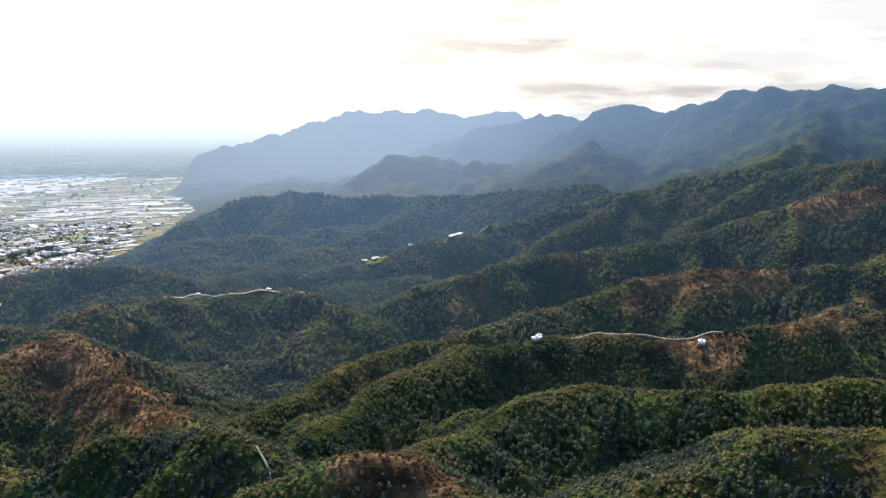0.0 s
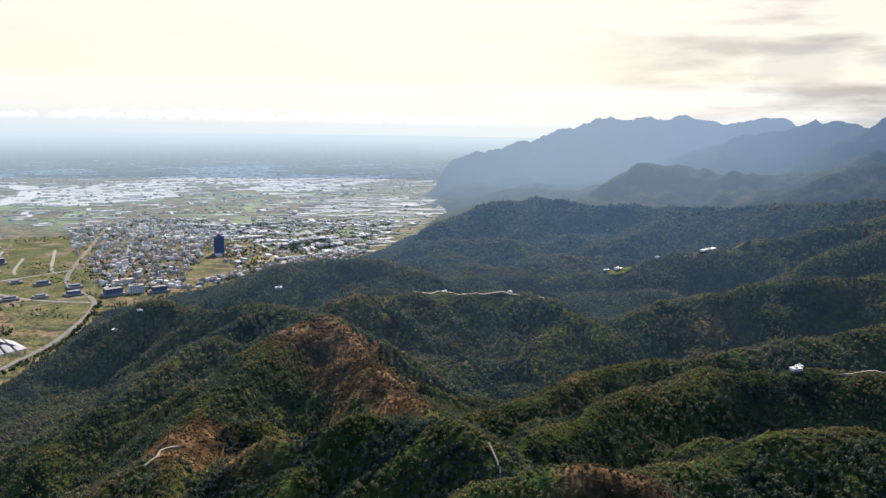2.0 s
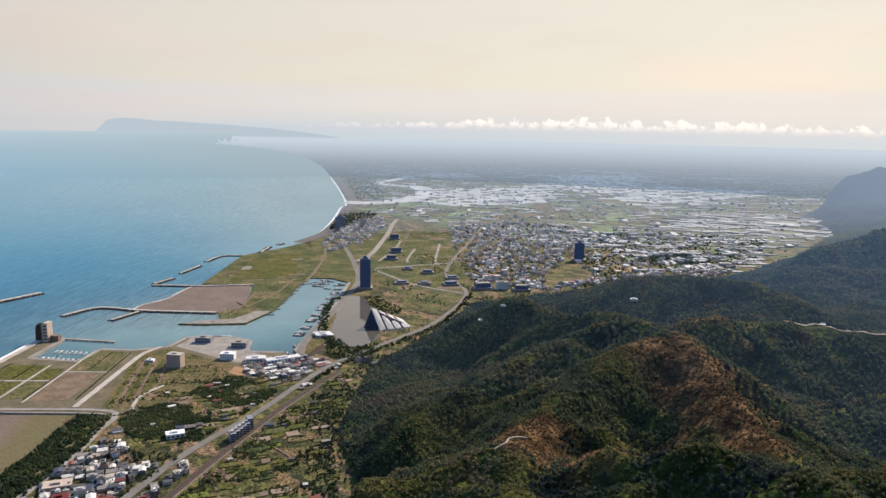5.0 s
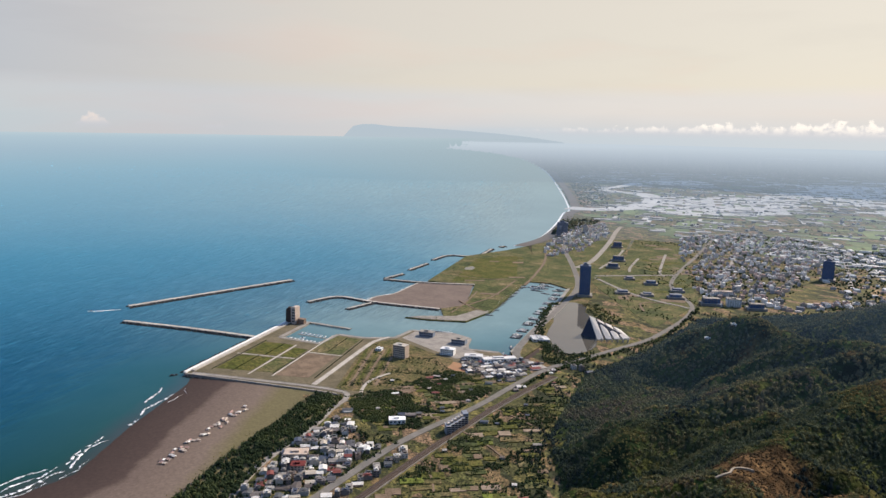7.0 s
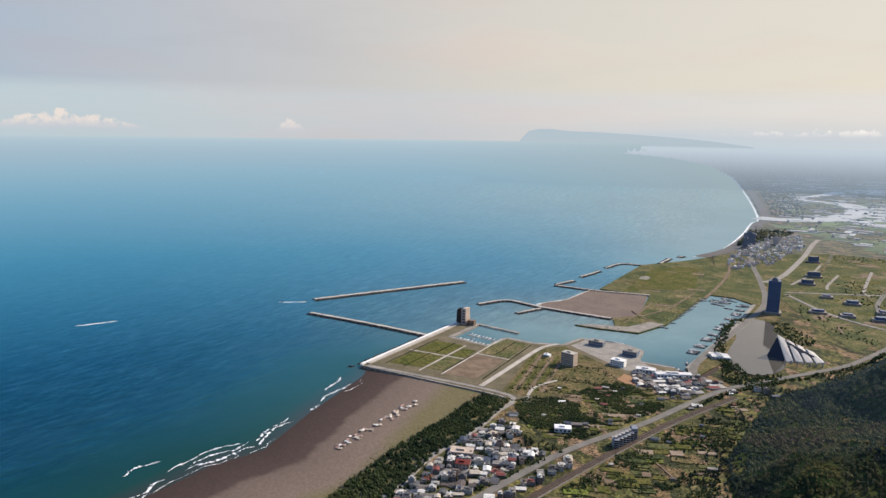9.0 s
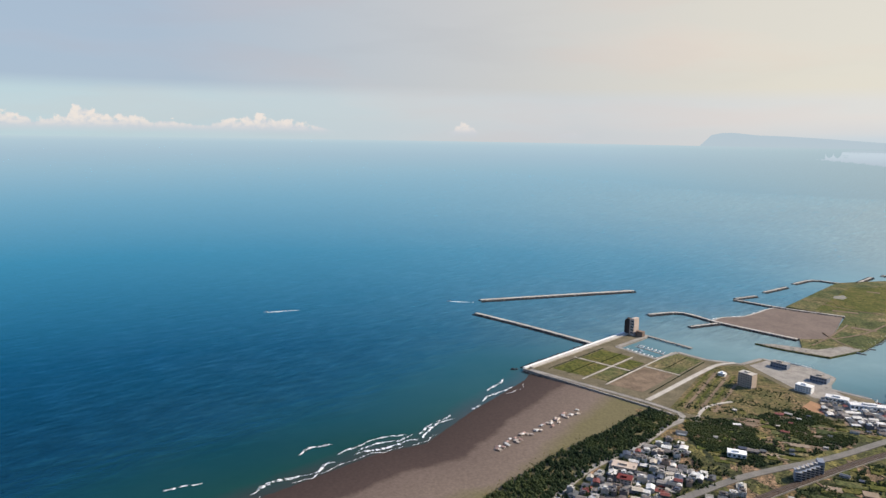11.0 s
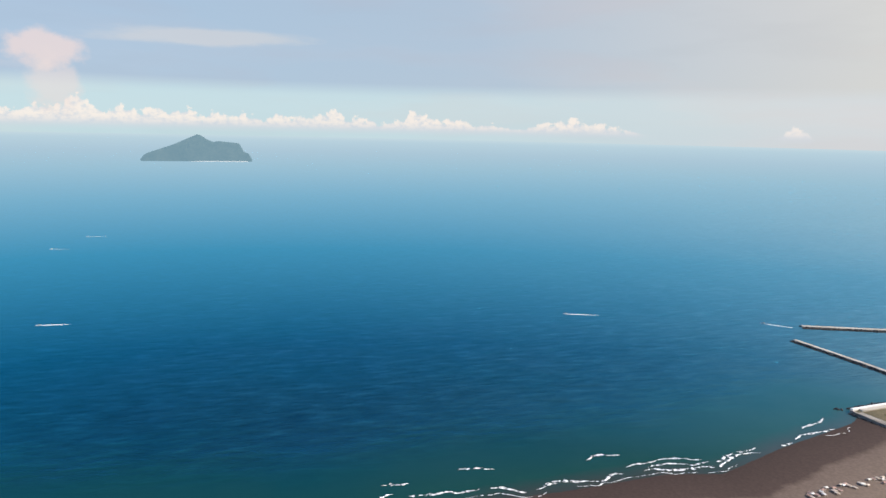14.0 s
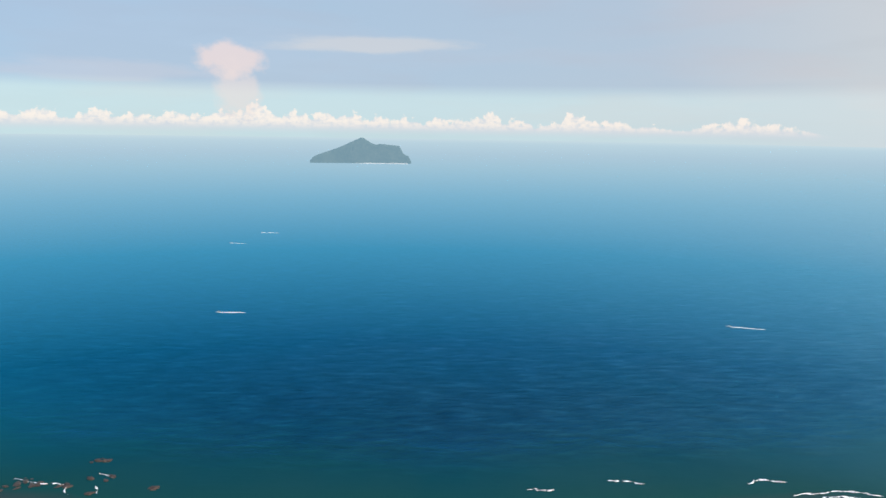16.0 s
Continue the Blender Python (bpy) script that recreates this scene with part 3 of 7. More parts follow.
def mesh_object(name, verts, faces, mat, kind="", label="", category="", smooth=False):
    me = bpy.data.meshes.new(name)
    me.from_pydata([tuple(v) for v in verts], [], [tuple(f) for f in faces])
    me.materials.append(mat)
    if smooth:
        me.polygons.foreach_set("use_smooth", np.ones(len(me.polygons), bool))
    me.update()
    return tagged(new(name, me), label, category, "", kind)


def part(name, bm, mat, parent, label=""):
    me = bpy.data.meshes.new(name)
    bm.to_mesh(me)
    bm.free()
    me.materials.append(mat)
    ob = new(name, me)
    ob.parent = parent
    return tagged(ob, label)


def box(bm, x0, y0, z0, x1, y1, z1):
    v = [bm.verts.new(p) for p in ((x0, y0, z0), (x1, y0, z0), (x1, y1, z0), (x0, y1, z0), (x0, y0, z1), (x1, y0, z1), (x1, y1, z1), (x0, y1, z1))]
    for f in ((3, 2, 1, 0), (4, 5, 6, 7), (0, 1, 5, 4), (1, 2, 6, 5), (2, 3, 7, 6), (3, 0, 4, 7)):
        bm.faces.new([v[i] for i in f])
    return v


def slab_bm(points, z0, z1):
    bm = bmesh.new()
    area = sum(p[0] * q[1] - q[0] * p[1] for p, q in zip(points, points[1:] + points[:1]))
    pts = points if area > 0 else points[::-1]
    lo, hi = [bm.verts.new((*p, z0)) for p in pts], [bm.verts.new((*p, z1)) for p in pts]
    bm.faces.new(hi)
    bm.normal_update()
    for i in range(len(pts)):
        j = (i + 1) % len(pts)
        bm.faces.new((lo[i], lo[j], hi[j], hi[i]))
    bmesh.ops.triangulate(bm, faces=[f for f in bm.faces if len(f.verts) > 4])
    return bm


def slab(name, points, z0, z1, mat, label="", category="", kind="structure", parent=None):
    return tagged(part(name, slab_bm(list(points), z0, z1), mat, parent, label), "", category, "", kind)


def smooth_line(points, step=15.0):
    """A rounded line through the points, as an array."""
    p = np.array(points, float)
    q = np.vstack([2 * p[0] - p[1], p, 2 * p[-1] - p[-2]])
    out = []
    for i in range(1, len(q) - 2):
        a, b, c, d = q[i - 1:i + 3]
        n = max(2, int(np.linalg.norm(c - b) / step))
        t = np.linspace(0, 1, n, endpoint=False)[:, None]
        out.append(0.5 * (2 * b + (c - a) * t + (2 * a - 5 * b + 4 * c - d) * t ** 2 + (3 * b - 3 * c + d - a) * t ** 3))
    return np.vstack(out + [p[-1:]])


def side(line, off):
    t = np.gradient(line[:, :2], axis=0)
    t /= np.linalg.norm(t, axis=1)[:, None] + 1e-9
    return line[:, :2] + np.stack([-t[:, 1], t[:, 0]], 1) * off


def ribbon_bm(line, w, z0, z1, shift=0.0):
    bm = bmesh.new()
    l, r = side(line, shift + w / 2), side(line, shift - w / 2)
    rows = [[bm.verts.new((*p, z)) for p, z in ((l[i], z0), (l[i], z1), (r[i], z1), (r[i], z0))] for i in range(len(l))]
    for a, b in zip(rows, rows[1:]):
        for k in range(3):
            bm.faces.new((a[k], b[k], b[k + 1], a[k + 1]))
    bm.faces.new(rows[0]), bm.faces.new(rows[-1][::-1])
    return bm


def ribbon(name, points, w, z0, z1, mat, label="", category="road", shift=0.0, kind="structure", parent=None):
    return tagged(part(name, ribbon_bm(smooth_line(points), w, z0, z1, shift), mat, parent, label), "", category, "", kind)


def line_dist(x, y, line):
    """Least distance from points to a polyline."""
    best = np.full(x.shape, 1e9)
    for (ax, ay), (bx, by) in zip(line, line[1:]):
        dx, dy = bx - ax, by - ay
        t = np.clip(((x - ax) * dx + (y - ay) * dy) / (dx * dx + dy * dy), 0, 1)
        best = np.minimum(best, np.hypot(x - ax - t * dx, y - ay - t * dy))
    return best


def inside(x, y, poly):
    r = np.zeros(x.shape, bool)
    for (ax, ay), (bx, by) in zip(poly, poly[1:] + poly[:1]):
        if ay != by:
            r ^= ((ay > y) != (by > y)) & (x < (bx - ax) * (y - ay) / (by - ay) + ax)
    return r


def wander(x, y, size, seed=0, octaves=4):
    """Smooth value noise, 0 to 1, with grain of that size in metres."""
    total, amp, s = np.zeros(x.shape), 1.0, 0.0
    for o in range(octaves):
        u, v = x / size * 2 ** o + 37.7 * seed, y / size * 2 ** o - 11.3 * seed
        iu, iv = np.floor(u).astype(np.int64), np.floor(v).astype(np.int64)
        fu, fv = u - iu, v - iv
        fu, fv = fu * fu * (3 - 2 * fu), fv * fv * (3 - 2 * fv)

        def h(i, j):
            k = (i * 374761393 + j * 668265263 + (seed + o) * 974711) & 0xFFFFFFFF
            k = ((k ^ (k >> 13)) * 1274126177) & 0xFFFFFFFF
            return ((k ^ (k >> 16)) & 0xFFFF) / 65535
        total += amp * ((h(iu, iv) * (1 - fu) + h(iu + 1, iv) * fu) * (1 - fv) + (h(iu, iv + 1) * (1 - fu) + h(iu + 1, iv + 1) * fu) * fv)
        s, amp = s + amp, amp * 0.5
    return total / s


# ---- the lie of the land ----
RIDGES = [  # crest lines: steepness of their flanks, then x, y, z
    (0.85, [(-223, 514, 181), (-144, 531, 190), (-93, 522, 200), (-62, 496, 202), (-38, 468, 200)]),
    (0.8, [(-44, 398, 212), (16, 420, 220), (52, 427, 215), (72, 393, 209)]),
    (0.8, [(-785, 1073, 80), (-708, 1090, 113), (-579, 1051, 124), (-450, 1004, 146), (-313, 908, 167), (-245, 824, 151), (-186, 737, 147), (-138, 666, 148)]),
    (0.8, [(-313, 908, 167), (-359, 803, 154), (-366, 666, 139), (-330, 525, 144), (-262, 426, 158)]),
    (0.7, [(-450, 1004, 146), (-506, 886, 118), (-532, 750, 88), (-551, 647, 76), (-566, 551, 60)]),
    (0.82, [(-330, 525, 144), (-364, 477, 130), (-401, 433, 120)]),
    (0.4, [(-681, 1337, 80), (-621, 1474, 112), (-526, 1553, 117), (-409, 1568, 117), (-298, 1470, 109)]),
    (0.62, [(-369, 1089, 141), (-285, 1166, 136), (-219, 1231, 134), (-110, 1275, 130), (-30, 1230, 130), (44, 1129, 128)]),
    (0.6, [(-177, 1741, 40), (-14, 1720, 69), (120, 1676, 100), (260, 1700, 138), (440, 1745, 171), (635, 1791, 208), (788, 1784, 246)]),
]
RIDGES += [
    (0.6, [(-487, 1991, 40), (-400, 2214, 103), (-292, 2432, 158), (-96, 2598, 179), (104, 2598, 164), (390, 2571, 166), (570, 2434, 190), (729, 2287, 214), (866, 2185, 236)]),
    (0.6, [(-96, 2598, 179), (-158, 2295, 97), (-265, 2033, 50)]),
    (0.6, [(390, 2571, 166), (232, 2238, 111), (-15, 2000, 75), (-158, 1843, 46)]),
    (0.8, [(1241, 1162, 388), (1124, 1275, 366), (1037, 1409, 342), (951, 1528, 321), (867, 1634, 296), (752, 1636, 261), (630, 1579, 214), (490, 1523, 171)]),
    (0.8, [(1029, 1159, 325), (894, 1205, 294), (772, 1227, 249), (645, 1243, 216), (503, 1253, 200), (360, 1249, 176), (229, 1229, 154), (143, 1191, 142)]),
    (0.8, [(901, 866, 271), (769, 921, 229), (650, 948, 213), (554, 973, 216), (465, 975, 200), (376, 948, 177), (279, 929, 164), (52, 828, 143), (-83, 675, 144)]),
]
RIDGES += [
    (0.82, [(743, 669, 248), (618, 722, 214), (538, 722, 200), (451, 755, 186), (356, 783, 175), (255, 800, 169), (159, 774, 172), (30, 649, 169), (-25, 559, 173)]),
    (0.82, [(594, 474, 231), (465, 496, 212), (398, 526, 206), (312, 559, 192), (241, 582, 194), (172, 564, 192), (110, 529, 184), (50, 477, 187)]),
    (0.6, [(440, 346, 248), (344, 362, 235), (274, 382, 227), (198, 382, 213)]),
    (0.8, [(900, 700, 330), (700, 300, 300), (350, 150, 255), (150, 0, 245), (250, -300, 215)]),
    (0.5, [(-842, 4217, 30), (-798, 4936, 189), (-560, 5471, 309), (-203, 5796, 386), (201, 5997, 527), (1130, 6198, 575), (1608, 6091, 563)]),
    (0.4, [(145, 3597, 161), (401, 3879, 269), (660, 3945, 278), (862, 3701, 230), (1118, 3736, 299), (1378, 3434, 366), (1587, 3120, 326), (1582, 2666, 257)]),
    (0.5, [(1054, 5092, 436), (1277, 4834, 486), (1503, 4664, 529), (1678, 4390, 489), (1728, 4155, 552), (1961, 3827, 568), (2215, 3331, 646), (2394, 3079, 661), (2793, 2427, 673)]),
    (0.5, [(2394, 3079, 661), (1992, 2631, 443), (1554, 2329, 320)]),
]


def side_spurs():
    """Spurs that branch off both flanks of the nearer crests and run down into the valleys."""
    rng = random.Random(77)
    out = []
    for n, (steep, line) in enumerate(RIDGES):
        wide = 1.0 if n < 19 else 3.6
        p = np.array(line, float)
        run = np.concatenate([[0], np.cumsum(np.hypot(*np.diff(p[:, :2], axis=0).T))])
        s, hand = rng.uniform(20, 60), rng.choice([-1, 1])
        while s < run[-1]:
            q = np.array([np.interp(s, run, p[:, k]) for k in range(3)])
            t = np.array([np.interp(min(s + 8, run[-1]), run, p[:, k]) - np.interp(max(s - 8, 0), run, p[:, k]) for k in range(3)])
            t = t / max(np.hypot(t[0], t[1]), 1e-6)
            down = -1 if t[2] > 0 else 1
            a = math.atan2(t[1] * down, t[0] * down) + hand * radians(rng.uniform(50, 80))
            length = rng.uniform(70, 130) * wide * (1 if math.hypot(q[0], q[1]) < 1300 else 1.6)
            bend = hand * rng.uniform(-0.4, 0.2)
            mid = q + np.array([math.cos(a) * length / 2, math.sin(a) * length / 2, -length * 0.22])
            tip = mid + np.array([math.cos(a + bend) * length / 2, math.sin(a + bend) * length / 2, -length * 0.27])
            out.append((1.0, [tuple(q - (0, 0, 3)), tuple(mid), tuple(tip)]))
            hand = -hand
            s += rng.uniform(38, 75) * wide * (1 if math.hypot(q[0], q[1]) < 1300 else 1.7)
    return out


RIDGES += side_spurs()
COAST = [(-300, -5000), (-310, -1500), (-370, -900), (-460, -640), (-630, -330), (-776, -167), (-818, -106), (-910, 11), (-937, 80), (-1048, 160),
         (-1191, 280), (-1224, 291), (-1277, 558), (-1267, 655), (-1104, 789), (-1034, 850), (-1245, 1147), (-1406, 1353), (-1530, 1380), (-1700, 1500), (-1953, 1495),
         (-2037, 1726), (-2173, 1943), (-2475, 2300), (-2794, 2644), (-2954, 2829), (-4060, 3770), (-5960, 5310), (-8500, 7120),
         (-11200, 8500), (-14400, 9355), (-17500, 10420), (-22000, 11900), (-23300, 11000), (-25000, 11500)]
LAND = COAST + [(-30000, 34000), (34000, 34000), (34000, -5000)]


def ridge_height(x, y):
    z = np.full(x.shape, -60.0)
    for steep, line in RIDGES:
        for (ax, ay, az), (bx, by, bz) in zip(line, line[1:]):
            dx, dy = bx - ax, by - ay
            t = np.clip(((x - ax) * dx + (y - ay) * dy) / (dx * dx + dy * dy), 0, 1)
            d = np.hypot(x - ax - t * dx, y - ay - t * dy)
            h = az + t * (bz - az) - steep * (np.sqrt(d * d + 144) - 12)
            k = 5.0  # softens the seam where two flanks meet
            m = np.maximum(z, h)
            z = m + k * np.log1p(np.exp(-np.abs(z - h) / k)) * 0.6
    return z


FOOT = [(-330, -5000), (-330, -900), (-430, -300), (-480, 0), (-500, 400), (-551, 549), (-703, 644), (-805, 788), (-875, 892), (-925, 1129), (-1020, 1400), (-975, 1498), (-900, 1657),
        (-850, 1800), (-800, 1950), (-680, 2100), (-620, 2300), (-580, 2854), (-600, 3400), (-860, 4135), (-900, 5000), (-700, 9000)]
DUNE = [(-1034, 443), (-951, 345), (-887, 257), (-812, 177), (-735, 100), (-712, 160), (-750, 206), (-775, 230), (-838, 287), (-902, 380), (-990, 472)]
HILLS = FOOT + [(9000, 9000), (9000, -5000)]


def land_height(x, y):
    """Ground height: gullied hills behind a coastal plain that dips under the sea."""
    d = line_dist(x, y, COAST)
    d = np.where(inside(x, y, LAND), d, -d)
    plain = np.where(d > 0, 3.0 * np.tanh(d / 70), -9.0 * np.tanh(-d / 120)) + np.clip((np.hypot(x, y) - 7000) / 400, 0, 14) * (d > 0)
    f = np.where(inside(x, y, HILLS), line_dist(x, y, FOOT), 0.0)
    bend = (wander(x, y, 130, 5, 3) - 0.5) * 24
    hill = ridge_height(x + bend, y + (wander(x, y, 130, 6, 3) - 0.5) * 24)
    gully = 1 - np.abs(wander(x, y, 110, 3, 3) - 0.5) * 4
    hill = hill - np.clip(gully, 0, 1) * 11 + (wander(x, y, 45, 8, 3) - 0.5) * 15 + 6
    far = np.clip((np.hypot(x, y) - 2400) / 1200, 0, 1)
    hill = hill - far * (np.abs(wander(x, y, 620, 23, 3) - 0.5) * 240 + 34) + far * ((0.5 - np.abs(wander(x, y, 240, 24, 2) - 0.5) * 2) * 60 + (0.5 - np.abs(wander(x, y, 110, 25, 3) - 0.5) * 2) * 34 - 8)
    hill = np.maximum(hill, 3 + np.minimum(f, 450) * 0.13 + (wander(x, y, 190, 17, 3) - 0.5) * np.clip(f / 200, 0, 1) * 90)
    return plain + np.clip(hill - 3, 0, None) * np.clip(f / 70, 0, 1) ** 0.8


def polar_sheet(name, radii, angles, height, mat, kind, label, category, smooth=True):
    a, r = np.meshgrid(np.radians(angles), radii)
    x, y = -np.sin(a) * r, np.cos(a) * r
    z = height(x, y)
    fx, fy, fz = far_in(x, y, z)
    nr, na = x.shape
    idx = np.arange(nr * na).reshape(nr, na)
    f = np.stack([idx[:-1, :-1], idx[:-1, 1:], idx[1:, 1:], idx[1:, :-1]], -1).reshape(-1, 4)[:, ::-1]
    if abs(angles[-1] - angles[0] - 360) < 1e-6:
        f = np.where(f % na == na - 1, f - (na - 1), f)
    ob = mesh_object(name, np.stack([fx, fy, fz], -1).reshape(-1, 3), f, mat, kind, label, category, smooth)
    return ob, x.ravel(), y.ravel(), z.ravel()


VIEW = np.concatenate([np.arange(-180, -48, 4.0), np.arange(-48, 66, 0.25), np.arange(66, 156, 0.6), np.arange(156, 180.1, 4.0)])
VIEW[-1] = 180.0
near_r = np.concatenate([[0.5, 60, 120, 180], np.geomspace(230, 2700, 205)])
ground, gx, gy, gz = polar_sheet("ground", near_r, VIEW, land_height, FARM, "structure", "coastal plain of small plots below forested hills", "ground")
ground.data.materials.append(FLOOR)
ground.data.materials.append(BEACH)
fv = np.zeros(len(ground.data.polygons) * 4, np.int32)
ground.data.polygons.foreach_get("vertices", fv)
fz, fx, fy = gz[fv].reshape(-1, 4).mean(1), gx[fv].reshape(-1, 4).mean(1), gy[fv].reshape(-1, 4).mean(1)
shore = line_dist(fx, fy, COAST)
zone = np.where(inside(fx, fy, HILLS), 1, np.where((shore < 45) | (fz < 0) | ((shore < 215) & (fy < 500) & (fx < -640)) | inside(fx, fy, DUNE), 2, 0))
band = ground.data.attributes.new("shore", "FLOAT", "POINT")
band.data.foreach_set("value", line_dist(gx, gy, COAST).astype(np.float32))
ground.data.polygons.foreach_set("material_index", zone.astype(np.int32))
# mountain haze is painted in as blue emission
FAR_LAND = painted_haze(forest_floor("far_hills"), 2700, 4550, 0.16, 0.93, (0.165, 0.285, 0.47), (0.025, 0.06, 0.145), True, (0.34, 0.44, 0.58))
FAR_PLAIN = painted_level_haze(farmland("far_plots"), PLAIN_HAZE)
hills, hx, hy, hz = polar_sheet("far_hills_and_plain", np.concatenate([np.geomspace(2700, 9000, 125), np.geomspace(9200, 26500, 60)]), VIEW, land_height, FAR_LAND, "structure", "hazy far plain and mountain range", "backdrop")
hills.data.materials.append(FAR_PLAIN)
fv = np.zeros(len(hills.data.polygons) * 4, np.int32)
hills.data.polygons.foreach_get("vertices", fv)
cx, cy = hx[fv].reshape(-1, 4).mean(1), hy[fv].reshape(-1, 4).mean(1)
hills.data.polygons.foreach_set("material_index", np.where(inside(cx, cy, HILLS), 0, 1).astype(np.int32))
wet = np.nonzero(~inside(cx, cy, LAND) | ((np.hypot(cx, cy) > 16500) & (-cx > cy * math.tan(radians(56)))))[0]
bm = bmesh.new()
bm.from_mesh(hills.data)
bm.faces.ensure_lookup_table()
bmesh.ops.delete(bm, geom=[bm.faces[i] for i in wet], context="FACES")
bm.to_mesh(hills.data)
bm.free()

sea_r = np.concatenate([np.geomspace(400, 3200, 110), np.geomspace(3300, 37000, 90)])
sea_a = np.concatenate([np.arange(38, 160, 0.5), [160.0]])
sea, sx, sy, sz = polar_sheet("sea", sea_r, sea_a, lambda x, y: np.zeros(x.shape), SEA, "structure", "blue open sea with small wind waves, greener inshore", "water")
sd = line_dist(sx, sy, COAST)
inner = inside(sx, sy, LAND) & (sd > 150 + 0.06 * np.maximum(np.hypot(sx, sy) - 4000, 0)) & ~((np.hypot(sx, sy) > 14500) & (-sx > sy * math.tan(radians(54.5))))
shallow = sea.data.attributes.new("shallow", "FLOAT", "POINT")
shallow.data.foreach_set("value", np.exp(-sd / 230).astype(np.float32))
silt_haze = sea.data.attributes.new("silt_haze", "FLOAT", "POINT")
# harbour and river silt; the wide bay patch also paints in sky reflection
bay = 0.9 * np.exp(-np.hypot((sx + 1330) / 260, (sy - 980) / 420) ** 2) + 0.22 * np.exp(-np.hypot((sx + 1600) / 380, (sy - 700) / 420) ** 2) + 0.9 * np.exp(-np.hypot((sx + 3400) / 2600, (sy - 3400) / 2600) ** 2) + 0.5 * np.exp(-(sd / 500) ** 2) * np.clip((sy - 900) / 900, 0, 1)
# haze painted over the far bay, up to the plain's edge
bay = np.maximum(bay, 0.95 * np.clip((72 - np.degrees(np.arctan2(-sx, sy))) / 22, 0, 1) * np.clip((np.hypot(sx, sy) - 2200) / 3500, 0, 1))
silt_haze.data.foreach_set("value", np.clip(bay, 0, 1).astype(np.float32))
bm = bmesh.new()
bm.from_mesh(sea.data)
bm.verts.ensure_lookup_table()
bmesh.ops.delete(bm, geom=[bm.verts[i] for i in np.nonzero(inner)[0]], context="VERTS")
bm.to_mesh(sea.data)
bm.free()

# ---- harbour ----
PARK = [(-1228, 286), (-1245, 296), (-1470, 572), (-1440, 605), (-1425, 590), (-1359, 507), (-1277, 558), (-1317, 619), (-1267, 655), (-1238, 711), (-1267, 768),
        (-1197, 832), (-1155, 840), (-1104, 789), (-1048, 836), (-960, 800), (-994, 483), (-1037, 452)]
slab("reclaimed_ground", PARK, -4, 3.6, grained("rough_ground", (0.06, 0.055, 0.03), (0.17, 0.135, 0.085), 0.03, 0.95, 0.4), "rough reclaimed ground round the harbour park", "ground")
EDGE = [(-1440, 603), (-1425, 588), (-1359, 505), (-1277, 556), (-1317, 617), (-1267, 653), (-1238, 709), (-1267, 766), (-1197, 830), (-1155, 838), (-1104, 787), (-1050, 832)]
for p, q in zip(EDGE, EDGE[1:]):
    ribbon("quay_edge", [p, q], 9, -4, 3.95, CONCRETE, "concrete quay edge along the basin", "quay")
SPIT = [(-1371, 810), (-1326, 845), (-1269, 909), (-1310, 1013), (-1497, 1260), (-1540, 1330), (-1620, 1420), (-1900, 1640), (-2030, 1740), (-1990, 1600), (-1961, 1400), (-1681, 1068),
        (-1575, 1157), (-1394, 996), (-1395, 925), (-1330, 890)]
slab("harbour_meadow", SPIT, -4, 3.6, MEADOW, "grassy reclaimed ground beside the harbour", "ground")
slab("east_quay", [(-1034, 850), (-1245, 1147), (-1406, 1353), (-1482, 1358), (-1535, 1319), (-1560, 1400), (-1400, 1450), (-1150, 1150), (-1000, 850)], -4, 3.7, ROUGH, "rough grass strip between basin and pond", "ground")
ribbon("quay_edge", [(-1038, 856), (-1249, 1150), (-1406, 1353)], 9, -4, 3.95, CONCRETE, "concrete quay edge along the basin", "quay")
COVE = [tuple(p) for p in smooth_line([(-1560, 815), (-1584, 850), (-1591, 904), (-1621, 955), (-1655, 1003), (-1680, 1045)], 10)]
slab("inner_beach", COVE + [(-1640, 1090), (-1575, 1150), (-1394, 996), (-1395, 922), (-1487, 850)], -4, 2.2, SAND, "brown sand filling a small cove", "sand")
ribbon("swash", COVE, 5, -1, 2.26, PALE, "pale wet foam edge along the cove", "foam", shift=2.0)


def breakwater(points, w, top, label):
    ob = new("breakwater")
    tagged(ob, label, "breakwater")
    part("deck", ribbon_bm(smooth_line(points, 12), w * 0.62, -2, top + 0.6), PALE, ob)
    rocks = bmesh.new()
    line = smooth_line(points, 3.6)
    rng = random.Random(len(points) + int(w * 10))
    for off, low, high in ((-0.62, -1.0, 0.3), (-0.5, 0.2, 1.6), (-0.38, 1.4, 2.8), (0.38, 1.4, 2.8), (0.5, 0.2, 1.6), (0.62, -1.0, 0.3)):
        for p in side(line, off * w):
            r = rng.uniform(1.5, 2.7)
            v = bmesh.ops.create_icosphere(rocks, subdivisions=1, radius=r, matrix=Matrix.Translation((p[0] + rng.uniform(-1.5, 1.5), p[1] + rng.uniform(-1.5, 1.5), rng.uniform(low, high))))["verts"]
            for q in v:
                q.co += Vector((rng.uniform(-0.5, 0.5), rng.uniform(-0.5, 0.5), rng.uniform(-0.5, 0.5)))
    tagged(part("armour_rocks", rocks, ROCK, ob, "dark armour rocks"), kind="stuff")
    return ob


breakwater([(-1779, 291), (-1830, 520), (-1876, 736)], 20, 4.0, "detached concrete breakwater with dark rock armour")
breakwater([(-1645, 258), (-1520, 362), (-1385, 464)], 15, 4.2, "straight concrete breakwater with dark rock armour")
breakwater([(-1616, 676), (-1629, 763), (-1547, 809), (-1487, 850), (-1395, 920)], 14, 3.8, "bent concrete groyne at the harbour mouth")
